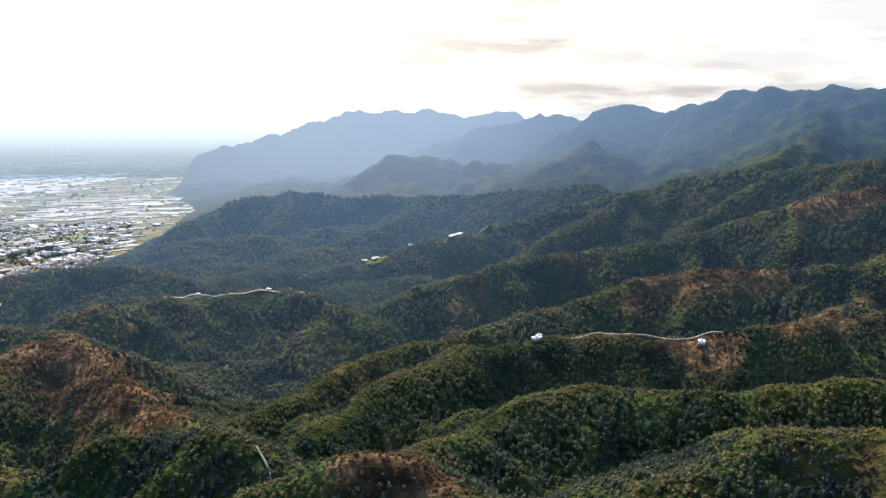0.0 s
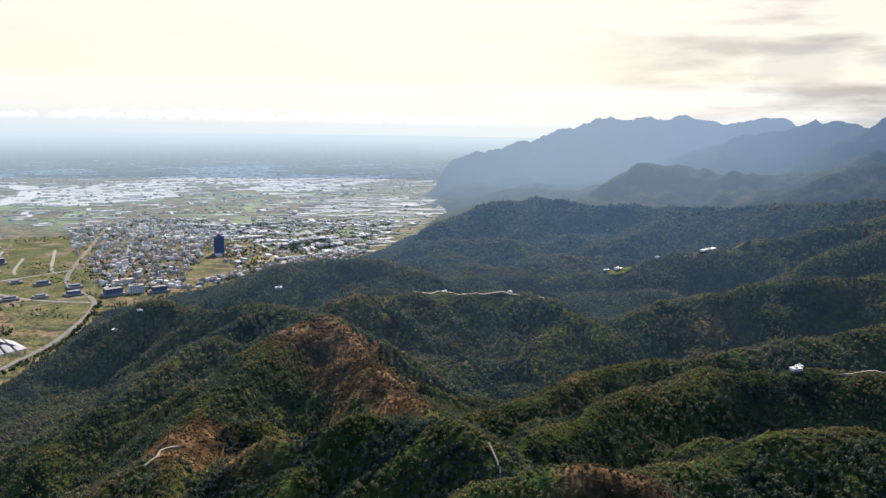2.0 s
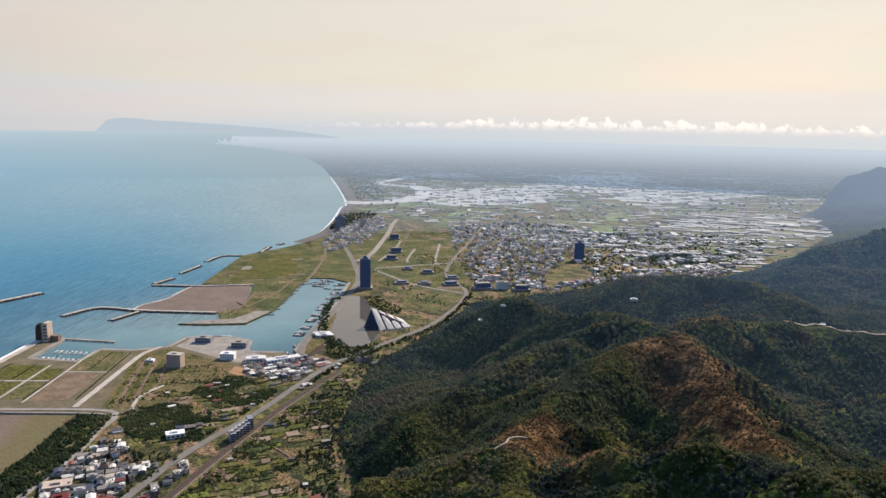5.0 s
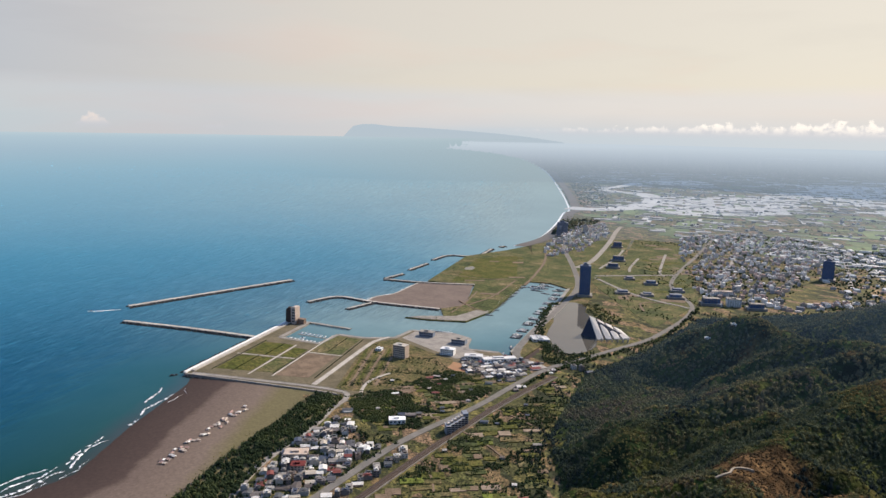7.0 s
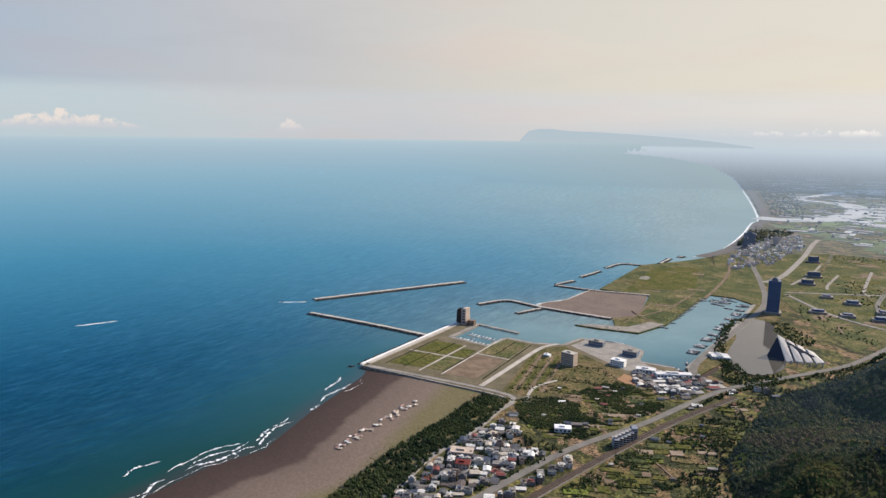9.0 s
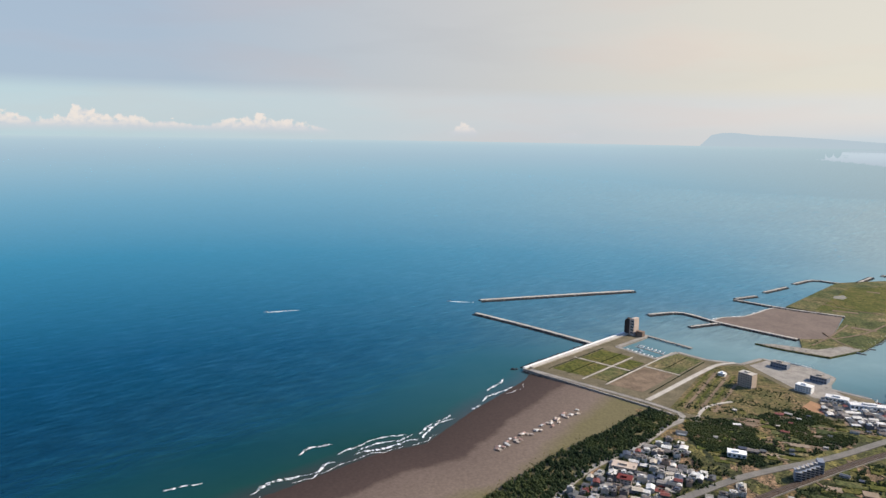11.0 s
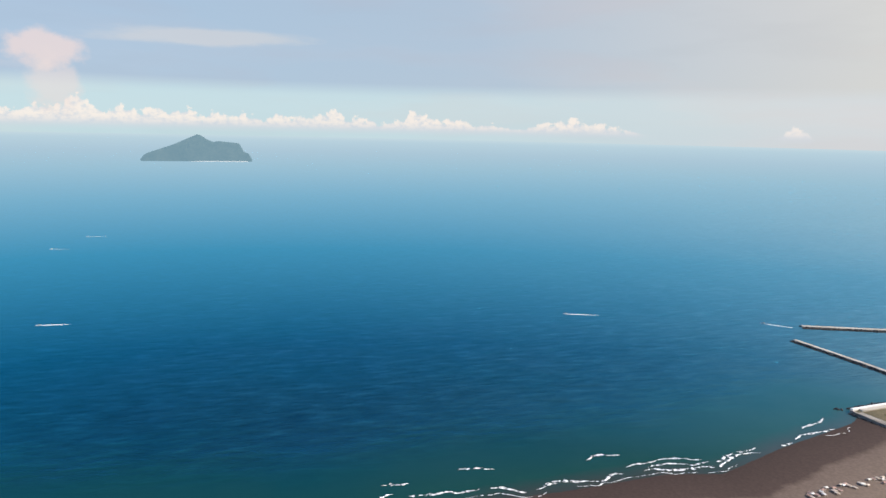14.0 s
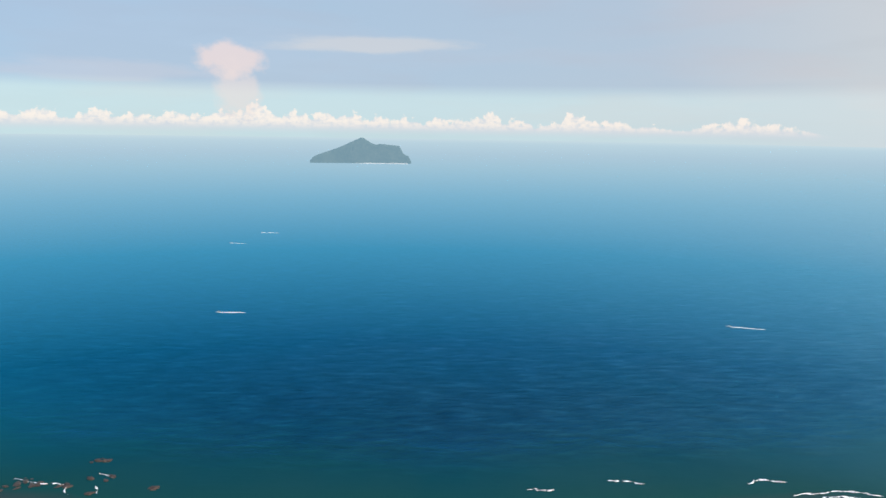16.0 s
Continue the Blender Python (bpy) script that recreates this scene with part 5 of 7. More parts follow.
def house(w, d, floors, style, seed):
    """Village house: walls, roof, windows on the long sides, sometimes a lean-to and a roof tank."""
    rng = random.Random(seed)
    h = floors * 3.2
    ob = new("house")
    tagged(ob, "small rendered village house with a " + {"flat": "flat concrete roof", "gable": "pitched roof", "shed": "metal sheet roof"}[style], "house", "village houses")
    bm = bmesh.new()
    box(bm, -w / 2, -d / 2, 0, w / 2, d / 2, h)
    if style == "flat":
        for x0, y0, x1, y1 in ((-w / 2, -d / 2, w / 2, -d / 2 + 0.25), (-w / 2, d / 2 - 0.25, w / 2, d / 2), (-w / 2, -d / 2 + 0.25, -w / 2 + 0.25, d / 2 - 0.25), (w / 2 - 0.25, -d / 2 + 0.25, w / 2, d / 2 - 0.25)):
            box(bm, x0, y0, h, x1, y1, h + 0.9)
    part("wall", bm, HOUSE_WALL, ob)
    bm = bmesh.new()
    if style == "flat":
        box(bm, -w / 2 + 0.25, -d / 2 + 0.25, h + 0.004, w / 2 - 0.25, d / 2 - 0.25, h + 0.12)
        box(bm, -w / 4, -d / 4, h + 0.12, w / 8, d / 5, h + 2.6)
        box(bm, -w / 4 - 0.3, -d / 4 - 0.3, h + 2.6, w / 8 + 0.3, d / 5 + 0.3, h + 2.8)
    else:
        rise = 1.9 if style == "gable" else 0.9
        x0, x1, y0, y1 = -w / 2 - 0.5, w / 2 + 0.5, -d / 2 - 0.5, d / 2 + 0.5
        v = [bm.verts.new(p) for p in ((x0, y0, h), (x1, y0, h), (x1, y1, h), (x0, y1, h), (x0, 0, h + rise), (x1, 0, h + rise))]
        for f in ((0, 1, 5, 4), (2, 3, 4, 5), (1, 2, 5), (3, 0, 4), (3, 2, 1, 0)):
            bm.faces.new([v[i] for i in f])
    part("roof", bm, HOUSE_ROOF, ob)
    for fl in range(floors):
        for s in (-1, 1):
            for k in (-0.28, 0.28):
                bm = bmesh.new()
                y = s * d / 2
                box(bm, k * w - 0.8, min(y, y + s * 0.06), fl * 3.2 + 1.0, k * w + 0.8, max(y, y + s * 0.06), fl * 3.2 + 2.3)
                part("window", bm, GLASS, ob)
    if style == "flat":
        bm = bmesh.new()
        bmesh.ops.create_cone(bm, cap_ends=True, segments=10, radius1=0.7, radius2=0.7, depth=1.6, matrix=Matrix.Translation((w / 3.4, d / 5, h + 0.92)))
        part("water_tank", bm, TANK, ob, "shiny steel roof tank")
    else:
        bm = bmesh.new()
        box(bm, -w / 2 + 1, d / 2 + 0.06, 0, w / 2 - 2, d / 2 + 2.6, 2.4)
        part("lean_to", bm, HOUSE_ROOF, ob, "sheet-roofed lean-to")
    return ob


KINDS = [house(9, 8, 2, "flat", 1), house(7, 10, 3, "flat", 2), house(13, 8, 1, "gable", 3), house(10, 8, 2, "gable", 4), house(16, 9, 1, "shed", 5), house(8, 7, 1, "shed", 6)]
SPOTS = []


def settle(poly, turn, step, seed, keep, kinds, z=3.1, clear=14):
    """Houses in rough rows inside an outline."""
    rng = random.Random(seed)
    p = np.array(poly, float)
    c = p.mean(0)
    co, si = math.cos(radians(turn)), math.sin(radians(turn))
    reach = int(np.max(np.linalg.norm(p - c, axis=1)) / step) + 1
    for i in range(-reach, reach + 1):
        for j in range(-reach, reach + 1):
            u, v = i * step + rng.uniform(-0.28, 0.28) * step, j * step * 0.9 + rng.uniform(-0.28, 0.28) * step
            x, y = c[0] + u * co - v * si, c[1] + u * si + v * co
            a = np.array([x]), np.array([y])
            if rng.random() < keep and inside(*a, poly)[0] and line_dist(*a, ROAD)[0] > clear and line_dist(*a, [tuple(q) for q in RAIL])[0] > 13:
                SPOTS.append((x, y, z, turn + rng.choice([0, 90, 90, 180]) + rng.uniform(-7, 7), rng.choice(kinds)))


settle([(-745, 205), (-800, 262), (-882, 359), (-925, 430), (-870, 440), (-845, 400), (-800, 445), (-735, 315), (-715, 240)], 62, 11.8, 1, 0.9, [0, 0, 1, 2, 3, 3, 4, 5])
settle([(-727, 290), (-800, 440), (-770, 470), (-745, 420), (-705, 330)], 64, 12.5, 2, 0.9, [0, 1, 1, 3, 4], clear=13)
settle([(-1045, 745), (-1020, 830), (-950, 870), (-905, 850), (-890, 770), (-936, 734), (-1000, 715)], 78, 12.5, 3, 0.9, [2, 3, 4, 4, 5, 0], clear=12)
settle([(-905, 745), (-870, 690), (-830, 600), (-815, 600), (-850, 700), (-885, 790)], 70, 16, 4, 0.8, [5, 5, 2, 3], clear=13)
settle([(-960, 455), (-915, 470), (-890, 420), (-930, 430)], 60, 16, 6, 0.6, [5, 5, 2])
for n, (x, y, z, turn, k) in enumerate(SPOTS):
    grow = (0.85, 1.0, 1.2)[n % 3]
    copy_thing(KINDS[k], pose(x, y, z, 0, 0, turn)).scale = (grow, grow, (0.6, 0.85, 0.7, 0.55)[n % 4])
for n, ob in enumerate(KINDS):
    ob.matrix_world = pose(-905 + 16 * n, 893 + 4 * n, 3.1, 0, 0, 75) if n < 3 else pose(-880 + 2 * n, 470 + 14 * n, 3.1, 0, 0, 60)


# ---- the town and the plain ----
def boxes_object(name, cx, cy, w, d, h, turn, mat, label, category, z=3.0, roof=0.0, seed=0):
    """Many blocks in one mesh, drawn in with the distance; roof: share that carries a stair head or a ridge."""
    g = np.random.default_rng(seed)
    c, s = np.cos(np.radians(turn)), np.sin(np.radians(turn))
    vs, fs, base = [], [], 0

    def add(ox, oy, ww, dd, z0, z1, pinch=0.0):
        nonlocal base
        pts = []
        for zz, k in ((z0, 1.0), (z1, 1.0 - pinch)):
            for u, v in ((-1, -1), (1, -1), (1, 1), (-1, 1)):
                lx, ly = ox + u * ww / 2, oy + v * dd / 2 * k
                x, y = cx + lx * c - ly * s, cy + lx * s + ly * c
                pts.append(np.stack(far_in(x, y, zz), -1))
        vs.append(np.stack(pts, 1).reshape(-1, 3))
        q = np.array([(4, 5, 6, 7), (0, 1, 5, 4), (1, 2, 6, 5), (2, 3, 7, 6), (3, 0, 4, 7)])
        fs.append((q[None] + (np.arange(len(cx)) * 8)[:, None, None] + base).reshape(-1, 4))
        base += len(cx) * 8

    zero = np.zeros(len(cx))
    add(zero, zero, w, d, zero + z, z + h)
    if roof:
        k = (g.uniform(0, 1, len(cx)) < roof) * 1.0
        add(w * 0.15 * g.uniform(-1, 1, len(cx)), d * 0.1, w * 0.4 * k + 0.02, d * 0.35 * k + 0.02, z + h - 0.1, z + h + 2.6 * k)
    return mesh_object(name, np.vstack(vs), np.vstack(fs), mat, "stuff", label, category)


def sprinkle(poly, n, seed):
    g = np.random.default_rng(seed)
    p = np.array(poly, float)
    x, y = g.uniform(p[:, 0].min(), p[:, 0].max(), n * 6), g.uniform(p[:, 1].min(), p[:, 1].max(), n * 6)
    ok = inside(x, y, poly)
    return x[ok][:n], y[ok][:n], g


TOWN_CORE = [(-1876, 2414), (-1834, 2779), (-1521, 2864), (-1163, 2191), (-984, 1656), (-1008, 1560), (-1100, 1540), (-1200, 1640), (-1447, 1888)]
SUBURB = [(-1433, 2699), (-1132, 3003), (-774, 3125), (-640, 2500), (-700, 2250), (-793, 2221), (-918, 1900), (-1110, 2092)]
SEASIDE = [(-1806, 1600), (-2000, 1800), (-2150, 1990), (-2300, 2220), (-2380, 2500), (-2095, 2241), (-1850, 1850)]
for nm, poly, n, hi, sd in (("town_houses", TOWN_CORE, 760, 12, 41), ("suburb_houses", SUBURB, 280, 8, 42), ("seaside_houses", SEASIDE, 240, 11, 43)):
    x, y, g = sprinkle(poly, n, sd)
    m = line_dist(x, y, ROAD) > 14
    x, y = x[m], y[m]
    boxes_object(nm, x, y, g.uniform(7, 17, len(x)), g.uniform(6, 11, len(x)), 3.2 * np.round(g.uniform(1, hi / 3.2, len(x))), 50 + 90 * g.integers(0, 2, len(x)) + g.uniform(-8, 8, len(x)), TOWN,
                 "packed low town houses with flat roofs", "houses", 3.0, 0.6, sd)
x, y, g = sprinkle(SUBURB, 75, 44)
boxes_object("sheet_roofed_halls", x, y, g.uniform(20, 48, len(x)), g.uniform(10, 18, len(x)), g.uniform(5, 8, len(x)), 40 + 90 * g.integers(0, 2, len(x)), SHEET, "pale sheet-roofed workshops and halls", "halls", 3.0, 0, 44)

PLAIN = [(-1900, 2480), (-640, 2250), (-620, 3200), (-900, 4400), (-1000, 6500), (-700, 15000), (-10000, 15000), (-9500, 8200), (-6600, 6100), (-4600, 4500), (-3150, 3150), (-2500, 2600)]
# things out on the plain have the same haze painted in as emission
FAR_TOWN = painted_level_haze(picked("far_walls", [(0.25, 0.25, 0.24), (0.42, 0.42, 0.41), (0.14, 0.15, 0.15), (0.56, 0.56, 0.55), (0.3, 0.3, 0.31)], per="island"), PLAIN_HAZE)
# the bright sky's reflection is put into this pale base colour
FAR_WATER = painted_level_haze(grained("pond_water", (0.48, 0.465, 0.44), (0.72, 0.69, 0.65), 0.01, 0.15), PLAIN_HAZE)
FAR_GREEN = painted_level_haze(grained("far_crops", (0.05, 0.09, 0.03), (0.13, 0.16, 0.06), 0.01, 0.9, per="island"), PLAIN_HAZE)
FAR_TREES = painted_level_haze(leaves("far_tree_belts", [(0.02, 0.04, 0.015), (0.03, 0.055, 0.018), (0.04, 0.06, 0.02), (0.05, 0.07, 0.025), (0.06, 0.07, 0.03)]), PLAIN_HAZE)


def plain_spots(n, seed, near=2300, far=11000):
    g = np.random.default_rng(seed)
    d = near * (far / near) ** g.uniform(0, 1, n * 3)
    a = np.radians(g.uniform(2, 52, n * 3))
    x, y = -np.sin(a) * d, np.cos(a) * d
    ok = inside(x, y, PLAIN)
    return x[ok][:n], y[ok][:n], g


x, y, g = plain_spots(700, 51)
boxes_object("crop_fields", x, y, g.uniform(90, 240, len(x)), g.uniform(30, 80, len(x)), np.full(len(x), 0.5), 35 + 90 * (g.uniform(0, 1, len(x)) < 0.3), FAR_GREEN, "strips of green and yellow crops on the plain", "fields", 3.0)
x, y, g = plain_spots(1700, 52, 2300, 15000)
stretch = np.clip(np.hypot(x, y) / 4500, 0.8, 2.6)
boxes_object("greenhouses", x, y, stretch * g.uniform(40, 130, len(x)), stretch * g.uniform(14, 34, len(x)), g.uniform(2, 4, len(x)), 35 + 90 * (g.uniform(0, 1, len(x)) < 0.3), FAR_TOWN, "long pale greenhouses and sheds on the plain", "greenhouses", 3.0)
x, y, g = sprinkle([(-1380, 3564), (-1056, 4180), (-536, 3876), (-476, 3470), (-831, 3199), (-1135, 3103)], 120, 50)
boxes_object("greenhouses", x, y, g.uniform(70, 190, len(x)), g.uniform(20, 40, len(x)), g.uniform(3, 5, len(x)), 14 + g.uniform(-3, 3, len(x)), FAR_TOWN, "long white greenhouses in rows below the hills", "greenhouses", 3.0)


def pond_grid(poly, turn, w, d, gap, keep, seed, label):
    """Ponds side by side with narrow dikes between them."""
    g = np.random.default_rng(seed)
    p = np.array(poly, float)
    c = p.mean(0)
    reach = int(np.max(np.linalg.norm(p - c, axis=1)) / d) + 1
    i, j = [q.ravel() for q in np.meshgrid(np.arange(-reach, reach + 1), np.arange(-reach, reach + 1))]
    u, v = (i + 0.5 * (j % 2)) * w, j * d
    co, si = math.cos(radians(turn)), math.sin(radians(turn))
    x, y = c[0] + u * co - v * si, c[1] + u * si + v * co
    ok = inside(x, y, poly) & (wander(x, y, 900, seed, 3) > 1 - keep)
    x, y = x[ok], y[ok]
    boxes_object("fish_ponds", x, y, np.where(g.uniform(0, 1, len(x)) < 0.25, w * 0.45, w - gap), np.full(len(x), d - gap), np.full(len(x), 1.2), np.full(len(x), float(turn)), FAR_WATER, label, "ponds", 3.0)


pond_grid([(-3230, 3980), (-2727, 4762), (-2127, 3718), (-2480, 3080), (-2720, 3190)], 38, 190, 95, 14, 0.8, 57, "bright flat fish ponds beside the river")
pond_grid([(-2925, 5386), (-3392, 6381), (-2900, 6900), (-2500, 6000)], 30, 240, 130, 20, 0.6, 58, "bright flat fish ponds far out on the plain")
pond_grid([(-1950, 4300), (-2250, 4900), (-2000, 5050), (-1800, 4600)], 30, 210, 110, 18, 0.75, 59, "bright flat fish ponds in mid plain")
pond_grid([(-4414, 5290), (-2228, 7385), (-1500, 6000), (-1300, 4700), (-1700, 4000), (-2600, 4700), (-3467, 4154)], 34, 230, 110, 26, 0.42, 60, "bright flat fish ponds scattered over the plain")
pond_grid([(-8000, 7000), (-3500, 6900), (-1300, 9000), (-1400, 14500), (-8000, 14500)], 34, 460, 240, 70, 0.5, 61, "far bright ponds on the hazy plain")
x, y, g = plain_spots(900, 54)
boxes_object("farm_houses", x, y, g.uniform(9, 20, len(x)), g.uniform(8, 14, len(x)), g.uniform(4, 10, len(x)), 35 + g.uniform(-10, 10, len(x)), FAR_TOWN, "scattered farm houses on the plain", "houses", 3.0, 0.4, 54)
x, y, g = plain_spots(5200, 55)
m = wander(x, y, 420, 46, 3) > 0.54
x, y = x[m], y[m]
fx, fy, fz = far_in(x, y, np.full(len(x), 4.0))
scatter("tree_belts", crown_forms(4, 1, 20), fx, fy, fz, g.uniform(3.5, 8, len(x)) * np.hypot(fx, fy) / np.hypot(x, y), np.full(len(x), 0.5), FAR_TREES, "dark tree belts between the fields", "trees", 56)
slab("green_field", [(-2083, 3094), (-2132, 3295), (-1976, 3279), (-1790, 2973), (-1903, 2884)], 2, 4.2, LAWN, "bright green field beside the town", "ground")


def far_ribbon(name, pts, w, z, mat, label, category):
    line = smooth_line(pts, 40)
    l, r = side(line, w / 2), side(line, -w / 2)
    v = np.vstack([np.stack(far_in(q[:, 0], q[:, 1], np.full(len(q), z)), -1) for q in (l, r)])
    n = len(line)
    return mesh_object(name, v, [(i, i + 1, n + i + 1, n + i)[::-1] for i in range(n - 1)], mat, "structure", label, category, True)


far_ribbon("river", [(-2968, 2822), (-2915, 2850), (-2850, 2900), (-2808, 3083), (-2896, 3367), (-3094, 3721), (-3396, 3949), (-3541, 3952)], 150, 4.6, FAR_WATER, "pale river bending to its mouth", "water")
far_ribbon("river_arm", [(-3541, 3952), (-3826, 3978), (-3992, 4367), (-4209, 4798)], 90, 4.6, FAR_WATER, "pale upper river between fields", "water")
far_ribbon("surf", [(-2060, 1690), (-2180, 1925), (-2480, 2285), (-2800, 2630), (-2975, 2835), (-4070, 3762), (-5972, 5300), (-8512, 7105), (-11210, 8482), (-14405, 9330)], 9, 0.6, painted_level_haze(grained("surf_foam", (0.6, 0.61, 0.62), (0.8, 0.8, 0.8), 0.05), PLAIN_HAZE), "white surf along the bay", "foam")
far_ribbon("bay_beach", [(-2040, 1705), (-2158, 1940), (-2455, 2305), (-2775, 2655), (-2945, 2860), (-4035, 3795), (-5935, 5340), (-8475, 7150), (-11185, 8540), (-14395, 9390)], 50, 3.6, painted_level_haze(grained("bay_sand", (0.07, 0.056, 0.048), (0.11, 0.09, 0.076), 0.02), PLAIN_HAZE), "grey sand beach along the bay", "beach")
COASTWOOD = [(-2200, 2000), (-2500, 2330), (-2760, 2650), (-2720, 2880), (-2560, 2700), (-2380, 2450)]
x, y, g = sprinkle(COASTWOOD, 900, 58)
scatter("coast_wood", crown_forms(4, 1, 22), x, y, np.full(len(x), 6.0), g.uniform(5, 9, len(x)), np.full(len(x), 0.8), FOREST, "dark windbreak wood behind the bay beach", "trees", 59)
COASTWOOD2 = [(-3000, 2960), (-4000, 3850), (-5900, 5400), (-8400, 7230), (-8200, 7420), (-5680, 5580), (-3840, 4020), (-2940, 3120)]
x, y, g = sprinkle(COASTWOOD2, 2600, 60)
fx, fy, fz = far_in(x, y, np.full(len(x), 6.0))
scatter("coast_wood", crown_forms(4, 1, 23), fx, fy, fz, g.uniform(7, 11, len(x)) * np.hypot(fx, fy) / np.hypot(x, y), np.full(len(x), 0.45), FAR_TREES, "dark windbreak wood along the far beach", "trees", 61)

# ---- trees on the plain ----
x, y, g = sprinkle(DUNE, 1500, 71)
scatter("dune_wood", crown_forms(6, 1, 30, 14), x, y, 4 + g.uniform(0, 2, len(x)), g.uniform(2.2, 3.8, len(x)), g.uniform(0.9, 1.3, len(x)), PLAINWOOD, "dense dark green dune wood behind the beach", "trees", 72)
fringe = smooth_line([(-1034, 443), (-951, 345), (-887, 257), (-812, 177), (-735, 100)], 0.7)
g = np.random.default_rng(150)
fringe = side(fringe, 1.0) + (side(fringe, 2.0) - side(fringe, 1.0)) * (g.normal(0, 7, len(fringe)) + 2)[:, None]
scatter("dune_grass", crown_forms(5, 0, 151, 8), fringe[:, 0], fringe[:, 1], np.full(len(fringe), 3.1), g.uniform(0.5, 1.5, len(fringe)), np.full(len(fringe), 0.7), CREST, "yellow-green dune grass at the back of the beach", "grass", 152)
SCRUB = [(-985, 480), (-1020, 580), (-1010, 690), (-960, 735), (-890, 735), (-850, 625), (-815, 520), (-850, 470), (-930, 455)]
x, y, g = sprinkle(SCRUB, 5200, 73)
m = (wander(x, y, 45, 40, 4) > 0.47) & (line_dist(x, y, ROAD) > 15)
scatter("scrub", crown_forms(6, 1, 31, 14), x[m], y[m], np.full(m.sum(), 4.0), g.uniform(1.0, 3.2, m.sum()), np.full(m.sum(), 0.9), PLAINWOOD, "scattered bushes and trees among small plots", "trees", 74)
SLOPEFOOT = [(-700, 380), (-640, 380), (-560, 520), (-700, 640), (-800, 780), (-860, 860), (-880, 840), (-830, 690), (-765, 530)]
x, y, g = sprinkle(SLOPEFOOT, 3000, 75)
m = (wander(x, y, 38, 41, 4) > 0.5) & (line_dist(x, y, [tuple(q) for q in RAIL]) > 12)
scatter("scrub", crown_forms(6, 1, 32, 14), x[m], y[m], np.full(m.sum(), 4.0), g.uniform(1.0, 3.0, m.sum()), np.full(m.sum(), 0.9), PLAINWOOD, "bushes between orchard plots at the hill's foot", "trees", 76)
x, y, g = sprinkle([(-745, 205), (-882, 359), (-925, 430), (-800, 465), (-735, 315)], 480, 77)
scatter("garden_trees", crown_forms(6, 1, 33, 14), x, y, np.full(len(x), 4.5), g.uniform(1.4, 3.0, len(x)), np.full(len(x), 1.0), PLAINWOOD, "small garden trees between the village houses", "trees", 78)
BANK = smooth_line([(-1000, 930), (-1110, 1005), (-1250, 1150), (-1285, 1215)], 2.2)
g = np.random.default_rng(79)
for off, sd in ((-8, 80), (-14, 81)):
    b = side(BANK, -off) + g.uniform(-7, 7, (len(BANK), 2))
    scatter("bank_bushes", crown_forms(5, 2, 34 + sd, 8), b[:, 0], b[:, 1], np.full(len(b), 4.6), g.uniform(1.2, 3.6, len(b)), np.full(len(b), 0.9), PLAINWOOD, "bushes and reeds on the pond bank", "bushes", sd)
b = side(smooth_line(ROAD[4:9], 5), -16)
b = b + g.uniform(-5, 5, b.shape)
scatter("roadside_trees", crown_forms(5, 2, 60, 8), b[:, 0], b[:, 1], np.full(len(b), 5.0), g.uniform(2, 4.5, len(b)), np.full(len(b), 0.9), PLAINWOOD, "trees along the coast road", "trees", 62)
x, y, g = sprinkle(TOWN_CORE + SUBURB, 1500, 63)
scatter("town_trees", crown_forms(5, 1, 61), x, y, np.full(len(x), 5.0), g.uniform(3, 6.5, len(x)), np.full(len(x), 0.8), PLAINWOOD, "trees and hedges among the town houses", "trees", 64)
x, y, g = sprinkle(GREENS, 900, 65)
m = wander(x, y, 110, 44, 3) > 0.53
scatter("field_bushes", crown_forms(5, 1, 62), x[m], y[m], np.full(m.sum(), 4.5), g.uniform(2, 4, m.sum()), np.full(m.sum(), 0.8), PLAINWOOD, "bushes on the levelled grassland", "bushes", 66)

TERRACES = [(-1030, 485), (-1225, 645), (-1120, 720), (-985, 690), (-985, 520)]
x, y, g = sprinkle(TERRACES, 1500, 85)
m = wander(x * 0.6 + y * 0.8, (y * 0.6 - x * 0.8) * 3, 60, 47, 3) > 0.54
scatter("terrace_scrub", crown_forms(5, 1, 64, 5), x[m], y[m], np.full(m.sum(), 3.9), g.uniform(0.8, 2.4, m.sum()), np.full(m.sum(), 0.8), PLAINWOOD, "lines of bushes on old terraces", "bushes", 86)
x, y, g = sprinkle(SPIT, 900, 87)
m = wander(x, y, 70, 48, 4) > 0.6
scatter("meadow_bushes", crown_forms(5, 1, 65, 4), x[m], y[m], np.full(m.sum(), 3.8), g.uniform(1.0, 2.6, m.sum()), np.full(m.sum(), 0.6), PLAINWOOD, "low bushes on the harbour meadow", "bushes", 88)
x, y, g = sprinkle([(-1090, 985), (-1000, 900), (-960, 870), (-905, 900), (-955, 1010), (-975, 940)], 420, 89)
scatter("pond_side_trees", crown_forms(5, 1, 66, 6), x, y, np.full(len(x), 4.2), g.uniform(1.6, 3.6, len(x)), np.full(len(x), 0.9), PLAINWOOD, "trees between pond, quay and road", "trees", 90)
PADDIES = [((-835, 655), (-800, 600)), ((-780, 640), (-745, 560)), ((-720, 520), (-690, 440)), ((-900, 560), (-870, 520)), ((-930, 640), (-905, 600)), ((-950, 700), (-925, 660)), ((-690, 400), (-672, 350))]
rng = random.Random(91)
